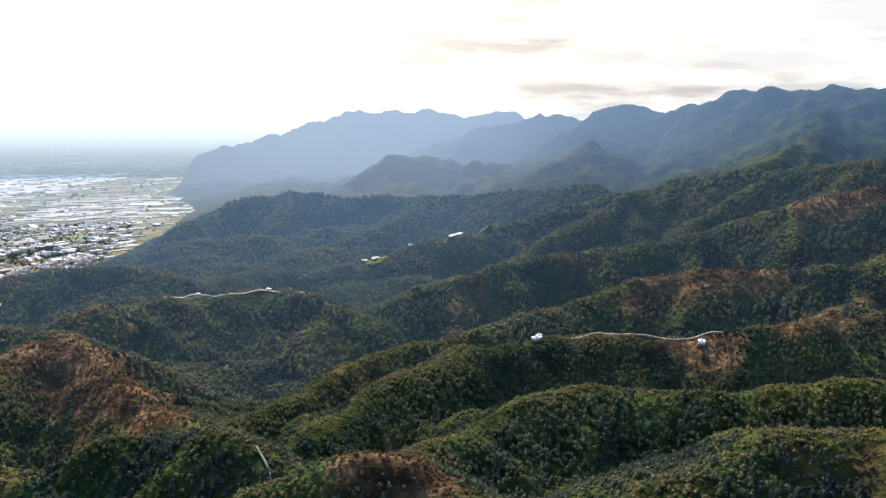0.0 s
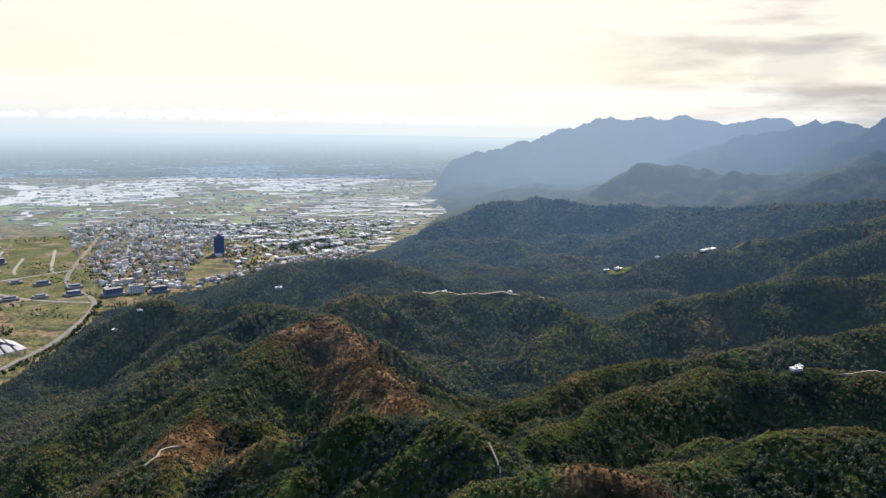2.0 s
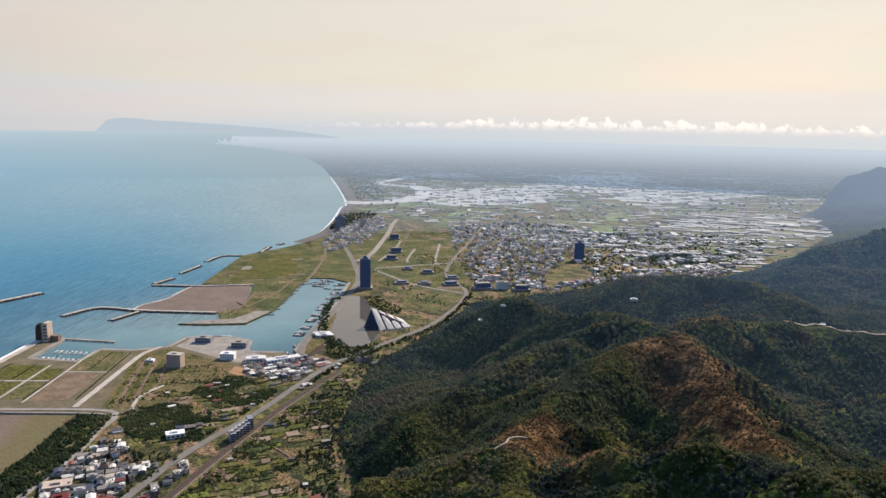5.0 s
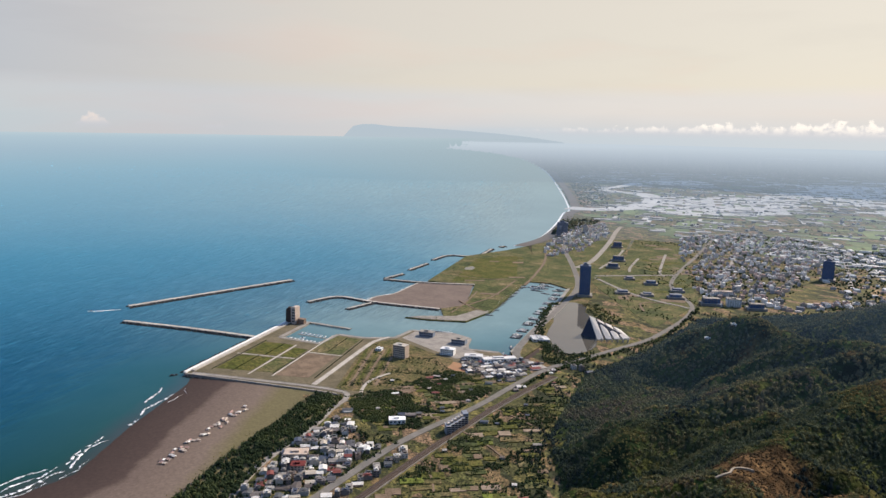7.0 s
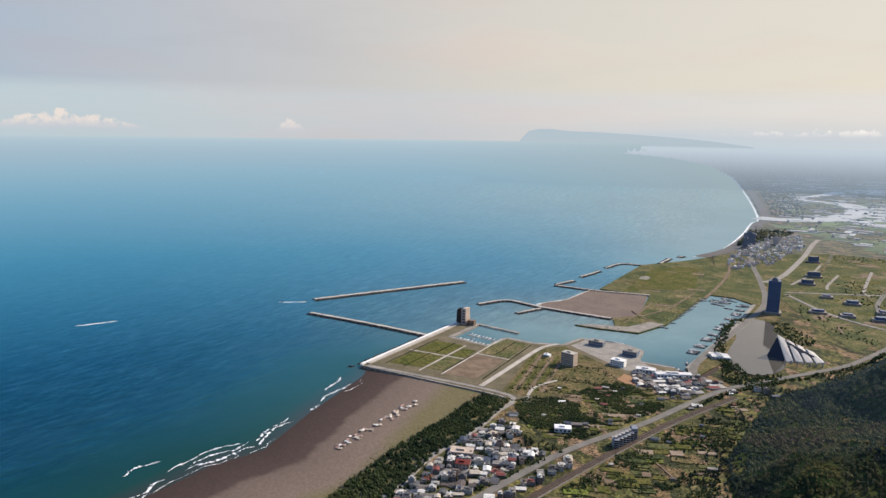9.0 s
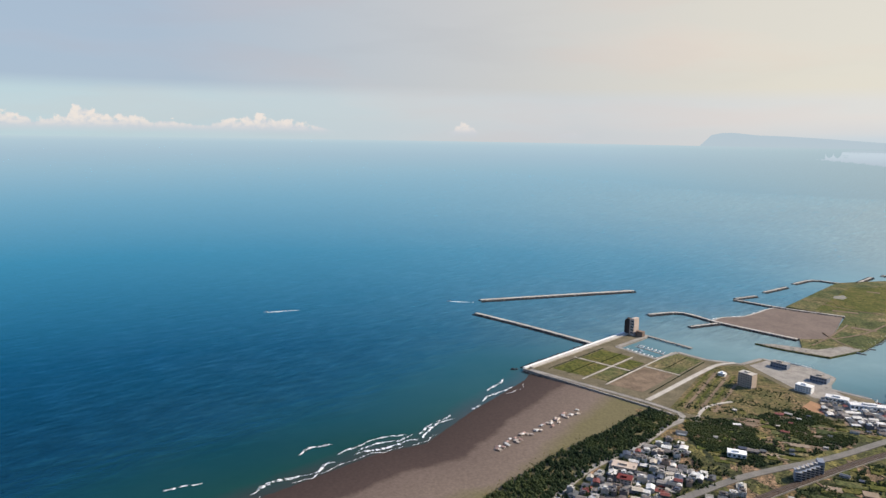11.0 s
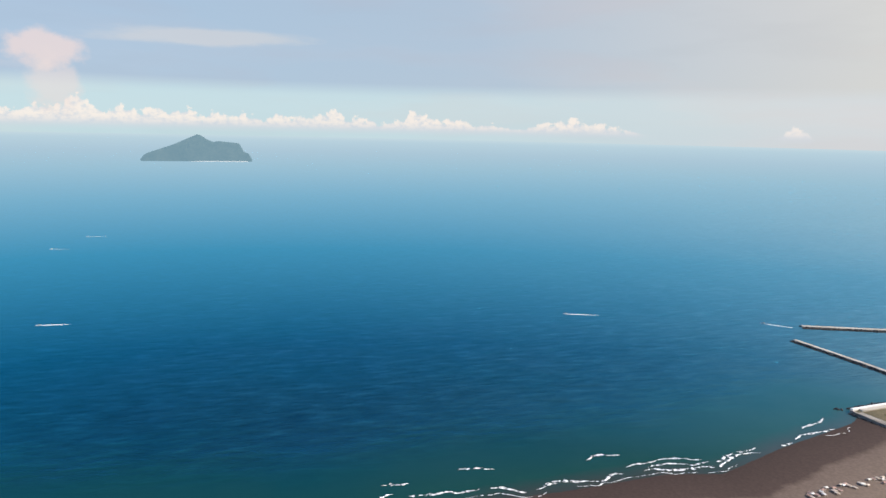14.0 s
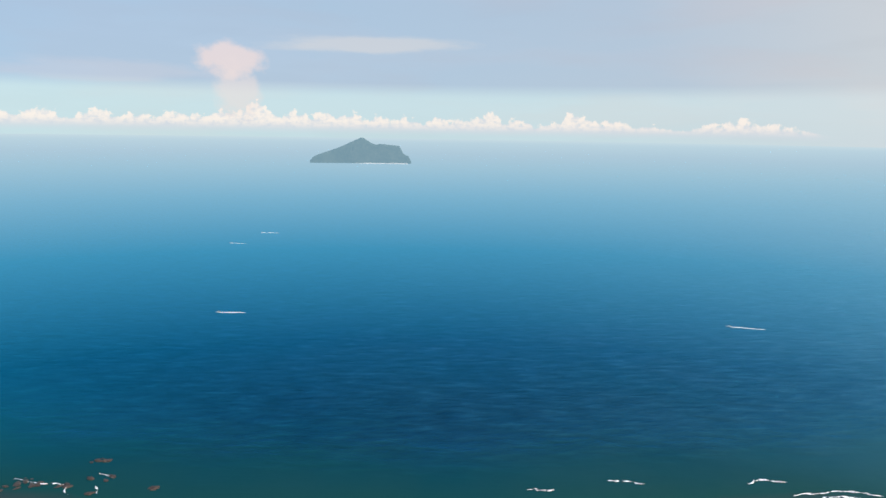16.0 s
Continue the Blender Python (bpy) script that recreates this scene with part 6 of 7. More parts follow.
for n, ((ax, ay), (bx, by)) in enumerate(PADDIES):
    for k in range(3):
        t = (k + 0.5) / 3
        plot("crop_plot", quad(ax + (bx - ax) * t, ay + (by - ay) * t, rng.uniform(16, 30), rng.uniform(12, 20), 62 + rng.uniform(-6, 6)), rng.choice([LAWN, EARTH, MEADOW, LAWN]), "small vegetable plot with planted rows")

x, y, g = sprinkle([(-1262, 1262), (-1200, 1218), (-1130, 1190), (-1070, 1130), (-1040, 1150), (-1110, 1240), (-1230, 1290)], 260, 92)
scatter("pond_bushes", crown_forms(5, 1, 67, 5), x, y, np.full(len(x), 4.0), g.uniform(1.2, 3.4, len(x)), np.full(len(x), 0.8), PLAINWOOD, "bushes between pond and building land", "bushes", 93)

EDGE_OF_TOWN = [(-793, 2221), (-918, 1900), (-990, 1650), (-930, 1660), (-830, 1960), (-700, 2110), (-650, 2300), (-700, 2260)]
x, y, g = sprinkle(EDGE_OF_TOWN, 150, 94)
boxes_object("edge_houses", x, y, g.uniform(7, 17, len(x)), g.uniform(6, 11, len(x)), 3.2 * np.round(g.uniform(1, 3, len(x))), 50 + g.uniform(-8, 8, len(x)), TOWN, "scattered low houses where town meets hills", "houses", 3.0, 0.5, 94)
for nm, poly, n, sd in (("edge_trees", EDGE_OF_TOWN, 700, 95), ("suburb_trees", SUBURB, 3200, 97), ("street_trees", TOWN_CORE, 1500, 99)):
    x, y, g = sprinkle(poly, n, sd)
    m = wander(x, y, 90, sd, 3) > 0.44
    scatter(nm, crown_forms(5, 1, sd), x[m], y[m], np.full(m.sum(), 4.2), g.uniform(2.2, 5.5, m.sum()), np.full(m.sum(), 0.7), PLAINWOOD, "trees and gardens between the low houses", "trees", sd + 1)
rng = random.Random(101)
for i in range(46):
    cx, cy = rng.uniform(-1950, -1330), rng.uniform(960, 1640)
    if inside(np.array([cx]), np.array([cy]), SPIT)[0] and line_dist(np.array([cx]), np.array([cy]), SPIT + SPIT[:1])[0] > 38:
        plot("meadow_plot", quad(cx, cy, rng.uniform(18, 60), rng.uniform(10, 26), 52 + rng.uniform(-5, 5)), rng.choice([LAWN, LAWN, ROUGH, EARTH]), "patch of different grass on the harbour meadow")
for x0, y0, x1, y1 in ((-1350, 925, -1500, 1110), (-1320, 1000, -1440, 1010), (-1560, 1300, -1700, 1180)):
    road([(x0, y0), ((x0 + x1) / 2 + 12, (y0 + y1) / 2 - 8), (x1, y1)], 4, "narrow earth track on the harbour meadow", EARTH, 4.09 + 0.004 * (x0 % 7), False)
x, y, g = sprinkle(SCRUB + SLOPEFOOT, 2600, 103)
m = (line_dist(x, y, ROAD) > 12) & (line_dist(x, y, [tuple(q) for q in RAIL]) > 10)
scatter("weeds", crown_forms(5, 1, 68), x[m], y[m], np.full(m.sum(), 3.4), g.uniform(0.6, 1.6, m.sum()), np.full(m.sum(), 0.7), PLAINWOOD, "low weeds and shrubs along plot edges", "bushes", 104)
for n, (ax, ay, bx, by) in enumerate(((-930, 470, -1000, 690), (-870, 520, -985, 560), (-905, 600, -1005, 640), (-760, 470, -640, 420), (-800, 560, -690, 560), (-840, 650, -730, 660))):
    road([(ax, ay), ((ax + bx) / 2 + 6, (ay + by) / 2 + 5), (bx, by)], 3, "narrow field path between plots", EARTH, 3.9 + 0.006 * n, False)

RAILWAY = [tuple(q) for q in RAIL]
rng = random.Random(120)
hx0, hy0 = [], []
for n, (px, py) in enumerate([q for area, count, sd in ((SCRUB, 105, 121), (SLOPEFOOT, 75, 122)) for q in zip(*sprinkle(area, count, sd)[:2])]):
    at = np.array([px]), np.array([py])
    if line_dist(*at, ROAD)[0] < 19 or line_dist(*at, RAILWAY)[0] < 19:
        continue
    w, d, turn = rng.uniform(11, 30), rng.uniform(8, 17), 63 + rng.uniform(-7, 7)
    top = max(3.3, float(mesh_height(*at)[0]) + 0.4) + 0.005 * n
    slab("field_plot", quad(px, py, w, d, turn), top - 3, top, rng.choice([LAWN, EARTH, MEADOW, ROUGH, LAWN, MEADOW, TILLED, YOUNG]), "small field plot between hedges", "ground")
    c, q = math.cos(radians(turn)), math.sin(radians(turn))
    for k in range(int(w / 1.7)):  # a hedge along one side
        u, v = -w / 2 + k * 1.7, d / 2 + 1.2
        if rng.random() < 0.75:
            hx0.append(px + u * c - v * q + rng.uniform(-0.6, 0.6)), hy0.append(py + u * q + v * c + rng.uniform(-0.6, 0.6))
hx0, hy0 = np.array(hx0), np.array(hy0)
g = np.random.default_rng(123)
scatter("hedge", crown_forms(6, 0, 124, 12), hx0, hy0, mesh_height(hx0, hy0) + 1.0, g.uniform(0.9, 2.3, len(hx0)), np.full(len(hx0), 1.0), PLAINWOOD, "dark hedges along the field plots", "bushes", 125)
for n, (px, py) in enumerate([q for area, count, sd in ((SCRUB, 20, 126), (SLOPEFOOT, 12, 127)) for q in zip(*sprinkle(area, count, sd)[:2])]):
    at = np.array([px]), np.array([py])
    if line_dist(*at, ROAD)[0] > 17 and line_dist(*at, RAILWAY)[0] > 15:
        hut = copy_thing(KINDS[5 if n % 3 else 4], pose(px, py, max(3.2, float(mesh_height(*at)[0])), 0, 0, 62 + rng.uniform(-20, 20)))
        hut.scale = (0.75, 0.7, 0.8)
        hut["label"], hut["group"] = "low sheet-roofed farm shed among field plots", "sheds in the fields"
edge = smooth_line(FOOT[3:17], 1.6)[:, :2]
edge = edge + g.normal(0, 17, edge.shape)
m = (wander(edge[:, 0], edge[:, 1], 40, 128, 3) > 0.42) & (line_dist(edge[:, 0], edge[:, 1], ROAD) > 13) & (line_dist(edge[:, 0], edge[:, 1], RAILWAY) > 12)
edge = edge[m]
scatter("wood_edge", crown_forms(8, 0, 129, 14), edge[:, 0], edge[:, 1], mesh_height(edge[:, 0], edge[:, 1]) + 1.0, g.uniform(1.6, 3.4, len(edge)), g.uniform(0.9, 1.3, len(edge)), FOREST, "ragged edge of the wood at the hill's foot", "trees", 130)

# ---- tall buildings ----
BAND = grained("floor_band", (0.10, 0.12, 0.16), (0.17, 0.19, 0.23), 0.3, 0.5)


def tower(x, y, turn, w, d, h, floors, bays, label, glass=DARKGLASS, band=BAND, crown=True):
    """A slab of glass with a band at every floor, piers between the bays, a podium and a roof plant."""
    ob = new("high_rise")
    ob.matrix_world = pose(x, y, 3, 0, 0, turn)
    tagged(ob, label, "building")
    step = h / floors
    bm = bmesh.new()
    box(bm, -w / 2 + 0.3, -d / 2 + 0.3, 0, w / 2 - 0.3, d / 2 - 0.3, h)
    part("glazing", bm, glass, ob, "dark blue glazing")
    bm = bmesh.new()
    box(bm, -w / 2, -d / 2, -0.35, w / 2, d / 2, 0.35)
    me = bpy.data.meshes.new("floor_band")
    bm.to_mesh(me)
    bm.free()
    me.materials.append(band)
    for i in range(1, floors + 1):
        o = new("floor_band", me)
        o.parent, o.location = ob, (0, 0, i * step)
    for sx, sy, n, length in ((1, 0, bays, w), (0, 1, max(3, int(bays * d / w)), d)):
        for s in (-1, 1):
            for k in range(n + 1):
                bm = bmesh.new()
                u = -length / 2 + length * k / n
                cx, cy = (u, s * (d / 2 + 0.12)) if sx else (s * (w / 2 + 0.12), u)
                box(bm, cx - 0.35, cy - 0.35, 0, cx + 0.35, cy + 0.35, h + 1.2)
                part("pier", bm, band, ob)
    bm = bmesh.new()
    box(bm, -w / 2 - 6, -d / 2 - 6, 0, w / 2 + 6, d / 2 + 6, 6)
    part("podium", bm, CONCRETE, ob, "pale podium")
    if crown:
        bm = bmesh.new()
        box(bm, -w / 4, -d / 4, h + 0.36, w / 4, d / 4, h + 5)
        box(bm, -w / 6, -d / 6, h + 5, w / 8, d / 8, h + 8)
        part("roof_plant", bm, band, ob)
    return ob


tower(-1322, 1330, 46, 27, 24, 82, 25, 6, "dark blue glass high-rise tower beside the pond")
tower(-1107, 2125, 27, 31, 24, 60, 18, 6, "broad dark blue apartment slab among low houses")
GREYWALL = grained("grey_cladding", (0.13, 0.15, 0.19), (0.22, 0.24, 0.28), 0.2, 0.6)
tower(-2215, 2080, 40, 42, 18, 48, 14, 7, "blue-grey apartment slab by the bay beach", GREYWALL)
tower(-2160, 2010, 40, 16, 16, 40, 12, 4, "narrow blue-grey apartment tower by the bay beach", GREYWALL)
tower(-2180, 2180, 40, 22, 16, 34, 10, 4, "pale apartment house by the bay beach", PALESTONE, PALE)
for x, y, w, d, h, f in ((-1560, 1690, 30, 14, 16, 5), (-1640, 1800, 34, 14, 18, 5), (-1840, 2010, 30, 16, 22, 6), (-1330, 1600, 26, 12, 12, 4), (-1230, 1590, 24, 14, 10, 3), (-1180, 1520, 30, 14, 12, 4),
                         (-1240, 1480, 20, 12, 9, 3), (-1290, 1440, 26, 12, 10, 3), (-1090, 1545, 40, 22, 18, 5), (-1000, 1600, 34, 16, 16, 5), (-1410, 1600, 18, 12, 9, 3)):
    tower(x, y, 50, w, d, h, f, 5, "low concrete block of flats on the building land", DARKGLASS, GREYWALL if h < 14 else CONCRETE, False)

# a row of narrow town houses between road and railway
for i in range(6):
    ob = new("terrace_house")
    ob.matrix_world = pose(-792 - 3.4 * i, 541 + 8.2 * i, 3, 0, 0, 66)
    tagged(ob, "narrow blue-grey four-storey terrace house with white bands", "house", "terrace between road and railway")
    bm = bmesh.new()
    box(bm, -4, -7, 0, 4, 7, 13 if i < 5 else 17)
    part("wall", bm, GREYWALL, ob)
    for fl in range(4):
        bm = bmesh.new()
        box(bm, -4.3, -7.5, fl * 3.2 + 3.0, 4.3, 7.5, fl * 3.2 + 3.35)
        part("balcony_band", bm, PALE, ob, "white balcony band")
        for s in (-1, 1):
            bm = bmesh.new()
            box(bm, -2.6, s * 7.08 - 0.06, fl * 3.2 + 0.9, 2.6, s * 7.08 + 0.06, fl * 3.2 + 2.6)
            part("window", bm, GLASS, ob)
    bm = bmesh.new()
    box(bm, -2, -3, 13.3, 2, 2, 15.8)
    part("stair_head", bm, PALE, ob)


# ---- museum: a tilted dark wedge and long pale wedges behind it ----
museum = new("museum")
museum.matrix_world = pose(-1042, 1072, 3, 0, 0, 0)
tagged(museum, "museum of tilted stone wedges rising out of the ground", "museum")


def museum_point(right, away, up):
    return Vector((0.73, 0.68, 0)) * right + Vector((-0.68, 0.73, 0)) * away + Vector((0, 0, up))


HIGH = [museum_point(-4 + 17 * i, 10 + 4 * i, 40 - 7.5 * i) for i in range(5)]
FRONT = [museum_point(16 + 17 * i, -26 + 7 * i, 0) for i in range(5)]
bm = bmesh.new()
for p in [q - Vector((0, 0, 4)) for q in HIGH[1:]] + [HIGH[0]] + [q + museum_point(1, 5, 0) for q in FRONT] + [museum_point(-20, 2, 0), museum_point(-10, 40, 0), museum_point(70, 50, 0)]:
    bm.verts.new(p)
bmesh.ops.convex_hull(bm, input=bm.verts)
part("stone_body", bm, STONE, museum, "dark blue-grey stone body")
for i in range(4):
    bm = bmesh.new()
    up = Vector((-0.2, 0.1, 2.2))
    e = 0.74 if i < 3 else 0.9
    corners = [HIGH[i], HIGH[i].lerp(HIGH[i + 1], e), FRONT[i].lerp(FRONT[i + 1], e), FRONT[i]]
    lower = [bm.verts.new(p - up) for p in corners]
    upper = [bm.verts.new(p + up) for p in corners]
    bm.faces.new(upper), bm.faces.new(lower[::-1])
    for k in range(4):
        bm.faces.new((lower[k], lower[(k + 1) % 4], upper[(k + 1) % 4], upper[k]))
    bmesh.ops.recalc_face_normals(bm, faces=bm.faces)
    part("roof_wing", bm, PALESTONE, museum, "pale sloping stone roof wing")
for i in range(7):
    bm = bmesh.new()
    box(bm, 32 + i * 7, -16 + i * 8, 0, 34 + i * 7, -14 + i * 8, 7)
    part("entrance_pier", bm, PALE, museum, "white entrance pier")
# ---- viewing mound by the marina ----
mound = new("viewing_tower")
mound.matrix_world = pose(-1450, 570, 3.6, 0, 0, 36)
tagged(mound, "brown stepped viewing tower with a ramp beside the marina", "tower")
BROWNSTONE = grained("brown_stone", (0.13, 0.085, 0.062), (0.25, 0.175, 0.13), 0.2, 0.85)
DARKROCK = grained("dark_basalt", (0.035, 0.024, 0.020), (0.085, 0.060, 0.050), 0.25, 0.9)
SLABSTONE = grained("pale_slab_stone", (0.36, 0.28, 0.23), (0.52, 0.42, 0.36), 0.2, 0.85)
rng = random.Random(15)
for i in range(11):
    bm = bmesh.new()
    u, v = -13 + 2.3 * (i % 6) + rng.uniform(-0.5, 0.5), (-3.4, 3.4)[i // 6]
    bmesh.ops.create_cone(bm, cap_ends=True, segments=6, radius1=3.0, radius2=2.3, depth=1.0)
    for q in bm.verts:
        q.co.z = (q.co.z + 0.5) * (24 + 11 * math.sin(0.5 + 0.45 * (i % 6)) + rng.uniform(-2, 2))
    bmesh.ops.translate(bm, verts=bm.verts, vec=(u, v, 0))
    part("rock_column", bm, DARKROCK, mound, "dark brown rock column")
for x0, x1, d, h in ((0.2, 2.0, 18, 36), (3.2, 12.0, 19, 38)):
    bm = bmesh.new()
    v = box(bm, x0, -d / 2, 0, x1, d / 2, h)
    bmesh.ops.bevel(bm, geom=bm.edges[:], offset=0.3, segments=1, affect="EDGES")
    part("stone_slab", bm, SLABSTONE, mound, "tall pale stone slab")
for i in range(5):
    bm = bmesh.new()
    box(bm, 4.0, -9.7, 5 + 6.4 * i, 11.2, -9.53, 7.4 + 6.4 * i)
    part("slot_window", bm, GLASS, mound, "dark slot window")
bm = bmesh.new()
box(bm, 14.3, -4, 0, 30, 6, 11)
box(bm, 14.0, -4.4, 11, 30.4, 6.4, 11.6)
part("annex", bm, BROWNSTONE, mound, "low brown annex")


# ---- harbour buildings ----
def block(name, x, y, turn, w, d, h, floors, wall, roof, label, windows=6):
    ob = new(name)
    ob.matrix_world = pose(x, y, 3.6, 0, 0, turn)
    tagged(ob, label, "building")
    bm = bmesh.new()
    box(bm, -w / 2, -d / 2, 0, w / 2, d / 2, h)
    part("wall", bm, wall, ob)
    bm = bmesh.new()
    box(bm, -w / 2 - 0.4, -d / 2 - 0.4, h + 0.003, w / 2 + 0.4, d / 2 + 0.4, h + 0.7)
    box(bm, -w / 5, -d / 5, h + 0.7, w / 8, d / 5, h + 3)
    part("roof", bm, roof, ob)
    for fl in range(floors):
        for k in range(windows):
            for s in (-1, 1):
                bm = bmesh.new()
                u = -w / 2 + w * (k + 0.5) / windows
                z = h * (fl + 0.3) / floors
                box(bm, u - w / windows * 0.3, s * (d / 2 + 0.05) - 0.05, z, u + w / windows * 0.3, s * (d / 2 + 0.05) + 0.05, z + h / floors * 0.45)
                part("window", bm, GLASS, ob)
    return ob


TAN = grained("tan_render", (0.36, 0.28, 0.22), (0.5, 0.41, 0.34), 0.15, 0.85)
WHITE = grained("white_render", (0.6, 0.59, 0.57), (0.78, 0.77, 0.75), 0.15, 0.8)
block("dormitory", -1122, 655, 30, 26, 16, 24, 6, TAN, PALE, "tan four-storey block with a dark end wall")
block("harbour_office", -1215, 772, 38, 30, 16, 10, 2, GREYWALL, CONCRETE, "grey harbour office with a flat roof")
block("harbour_hall", -1137, 800, 38, 28, 18, 10, 2, GREYWALL, CONCRETE, "grey harbour hall on the quay")
block("white_office", -1092, 742, 38, 26, 15, 11, 3, WHITE, WHITE, "white rendered office near the quay")
block("fish_market", -1006, 800, 68, 62, 15, 7, 1, WHITE, SHEET, "long white fish market hall", 10)
block("fish_market", -1046, 770, 50, 34, 16, 6, 1, WHITE, SHEET, "white market hall with a sheet roof", 6)
for i in range(3):
    block("boat_shed", -1082 + 9 * i, 962 - 4 * i, 52, 34, 8, 5, 1, WHITE, SHEET, "long white boat shed beside the quay", 5)
block("park_pavilion", -1180, 640, 40, 12, 10, 4, 1, WHITE, WHITE, "small pale pavilion in the harbour park", 3)
block("petrol_station", -861, 497, 62, 24, 14, 6, 1, WHITE, WHITE, "white flat-roofed petrol station by the road", 4)
block("village_hall", -835, 330, 60, 30, 18, 6, 1, TAN, TAN, "village hall with a broad tan roof", 5)
block("red_roofed_hall", -800, 318, 60, 18, 14, 7, 2, TAN, grained("dark_red_roof", (0.10, 0.018, 0.016), (0.16, 0.03, 0.026), 0.2), "village temple hall with a dark red roof", 4)
block("school", -1140, 1660, 50, 50, 18, 12, 4, WHITE, TAN, "pale school building at the edge of town", 9)
block("town_hall", -1050, 1580, 45, 34, 20, 20, 6, WHITE, CONCRETE, "white office block where the roads meet", 6)
slab("stadium_ground", [(-931, 2006), (-881, 2090), (-926, 2149), (-967, 2110)], 2, 3.5, grained("orange_pitch", (0.22, 0.14, 0.06), (0.32, 0.21, 0.10), 0.05), "orange earth sports ground", "ground")


# ---- boats ----
HULL = picked("hull_paint", [(0.03, 0.05, 0.08), (0.05, 0.05, 0.055), (0.2, 0.21, 0.22), (0.07, 0.05, 0.04), (0.04, 0.045, 0.05), (0.4, 0.4, 0.4)], 0.4)


CABIN = picked("cabin_paint", [(0.5, 0.5, 0.5), (0.28, 0.3, 0.32), (0.6, 0.6, 0.58), (0.2, 0.24, 0.28)], 0.5)


def boat(name, length, label, group, mast=True):
    ob = new(name)
    tagged(ob, label, "boat", group)
    w = length * 0.26
    bm = bmesh.new()
    ring = [(-length / 2, 0.75), (-length / 4, 1.0), (length / 5, 1.0), (length * 0.38, 0.6), (length / 2, 0.04)]
    lo = [[bm.verts.new((x, s * w / 2 * k * 0.7, -0.4)) for x, k in ring] for s in (-1, 1)]
    hi = [[bm.verts.new((x, s * w / 2 * k, 1.3 + 0.5 * max(0, x / length))) for x, k in ring] for s in (-1, 1)]
    n = len(ring)
    for s in (0, 1):
        for i in range(n - 1):
            bm.faces.new((lo[s][i], lo[s][i + 1], hi[s][i + 1], hi[s][i]))
    for i in range(n - 1):
        bm.faces.new((hi[0][i], hi[0][i + 1], hi[1][i + 1], hi[1][i]))
    bm.faces.new((lo[0][0], hi[0][0], hi[1][0], lo[1][0])), bm.faces.new((lo[0][-1], hi[0][-1], hi[1][-1], lo[1][-1]))
    part("hull", bm, HULL, ob)
    bm = bmesh.new()
    box(bm, -length * 0.3, -w * 0.3, 1.3, length * 0.05, w * 0.3, 3.0)
    box(bm, -length * 0.22, -w * 0.3, 3.0, length * 0.02, w * 0.3, 3.2)
    part("cabin", bm, CABIN, ob, "pale cabin")
    if mast:
        for x in (-length * 0.1, length * 0.25):
            bm = bmesh.new()
            bmesh.ops.create_cone(bm, cap_ends=True, segments=6, radius1=0.14, radius2=0.07, depth=6, matrix=Matrix.Translation((x, 0, 4.3)))
            part("mast", bm, WHITE, ob)
    return ob


fisher = boat("fishing_boat", 23, "moored fishing boat with a white cabin and two masts", "boats along the quay")
fisher.matrix_world = pose(-1070, 880, 0, 0, 0, 140)
rng = random.Random(9)
quay = np.array([(-1078, 905), (-1250, 1145), (-1395, 1335)], float)
for i in range(9):
    t = 0.08 + i * 0.1
    p = quay[0] + (quay[-1] - quay[0]) * t
    for k in range(rng.choice([3, 4, 5, 5])):  # rafted side by side, bows to the quay
        copy_thing(fisher, pose(p[0] - 12 - 3.6 * k - rng.uniform(0, 5), p[1] - 9 + 4.8 * k + rng.uniform(-1, 1), 0, 0, 0, 37 + rng.uniform(-5, 5)))
for i in range(20):
    t = i / 19
    copy_thing(fisher, pose(-1312 - 200 * t + 9 + rng.uniform(-2, 8), 1000 + 265 * t - 6, 0, 0, 0, 52 + rng.uniform(-6, 6)))
for i in range(22):
    copy_thing(fisher, pose(-1398 - rng.uniform(0, 95), 1335 - rng.uniform(0, 75), 0, 0, 0, 30 + rng.uniform(-10, 10)))
for i in range(9):
    copy_thing(fisher, pose(-1252 + 5 * i, 800 + 4 * i, 0, 0, 0, 40 + rng.uniform(-6, 6)))
YACHT = grained("yacht_white", (0.6, 0.6, 0.6), (0.75, 0.75, 0.75), 0.3, 0.4)
yacht = boat("motor_yacht", 11, "white motor yacht at its berth", "yachts in the marina", False)
next(o for o in yacht.children if o.name.startswith("hull")).data.materials[0] = YACHT
yacht.matrix_world = pose(-1340, 548, 0, 0, 0, 60)
for i in range(9):
    copy_thing(yacht, pose(-1352 + 8.5 * i, 526 + 5 * i, 0, 0, 0, 120 + rng.uniform(-4, 4)))
    if i < 7:
        copy_thing(yacht, pose(-1375 + 8.5 * i, 560 + 5 * i, 0, 0, 0, 120 + rng.uniform(-4, 4)))
for i in range(7):
    copy_thing(yacht, pose(-1092 + 7.5 * i, 806 + 6 * i, 0, 0, 0, 130))
ribbon("pontoon", [(-1372, 550), (-1310, 588)], 3, -1, 0.8, CONCRETE, "narrow floating pontoon", "pontoon", kind="")
bpy.data.objects["pontoon"]["label"] = "narrow grey floating pontoon between yachts"
pier = ribbon("pier", [(-1438, 602), (-1345, 659)], 8, 2.2, 3.6, CONCRETE, "concrete pier on piles", "pier", kind="")
for i in range(8):
    bm = bmesh.new()
    t = (i + 0.5) / 8
    box(bm, -1438 + 93 * t - 2, 602 + 57 * t - 2, -3, -1438 + 93 * t + 2, 602 + 57 * t + 2, 2.2)
    part("pile", bm, CONCRETE, pier)

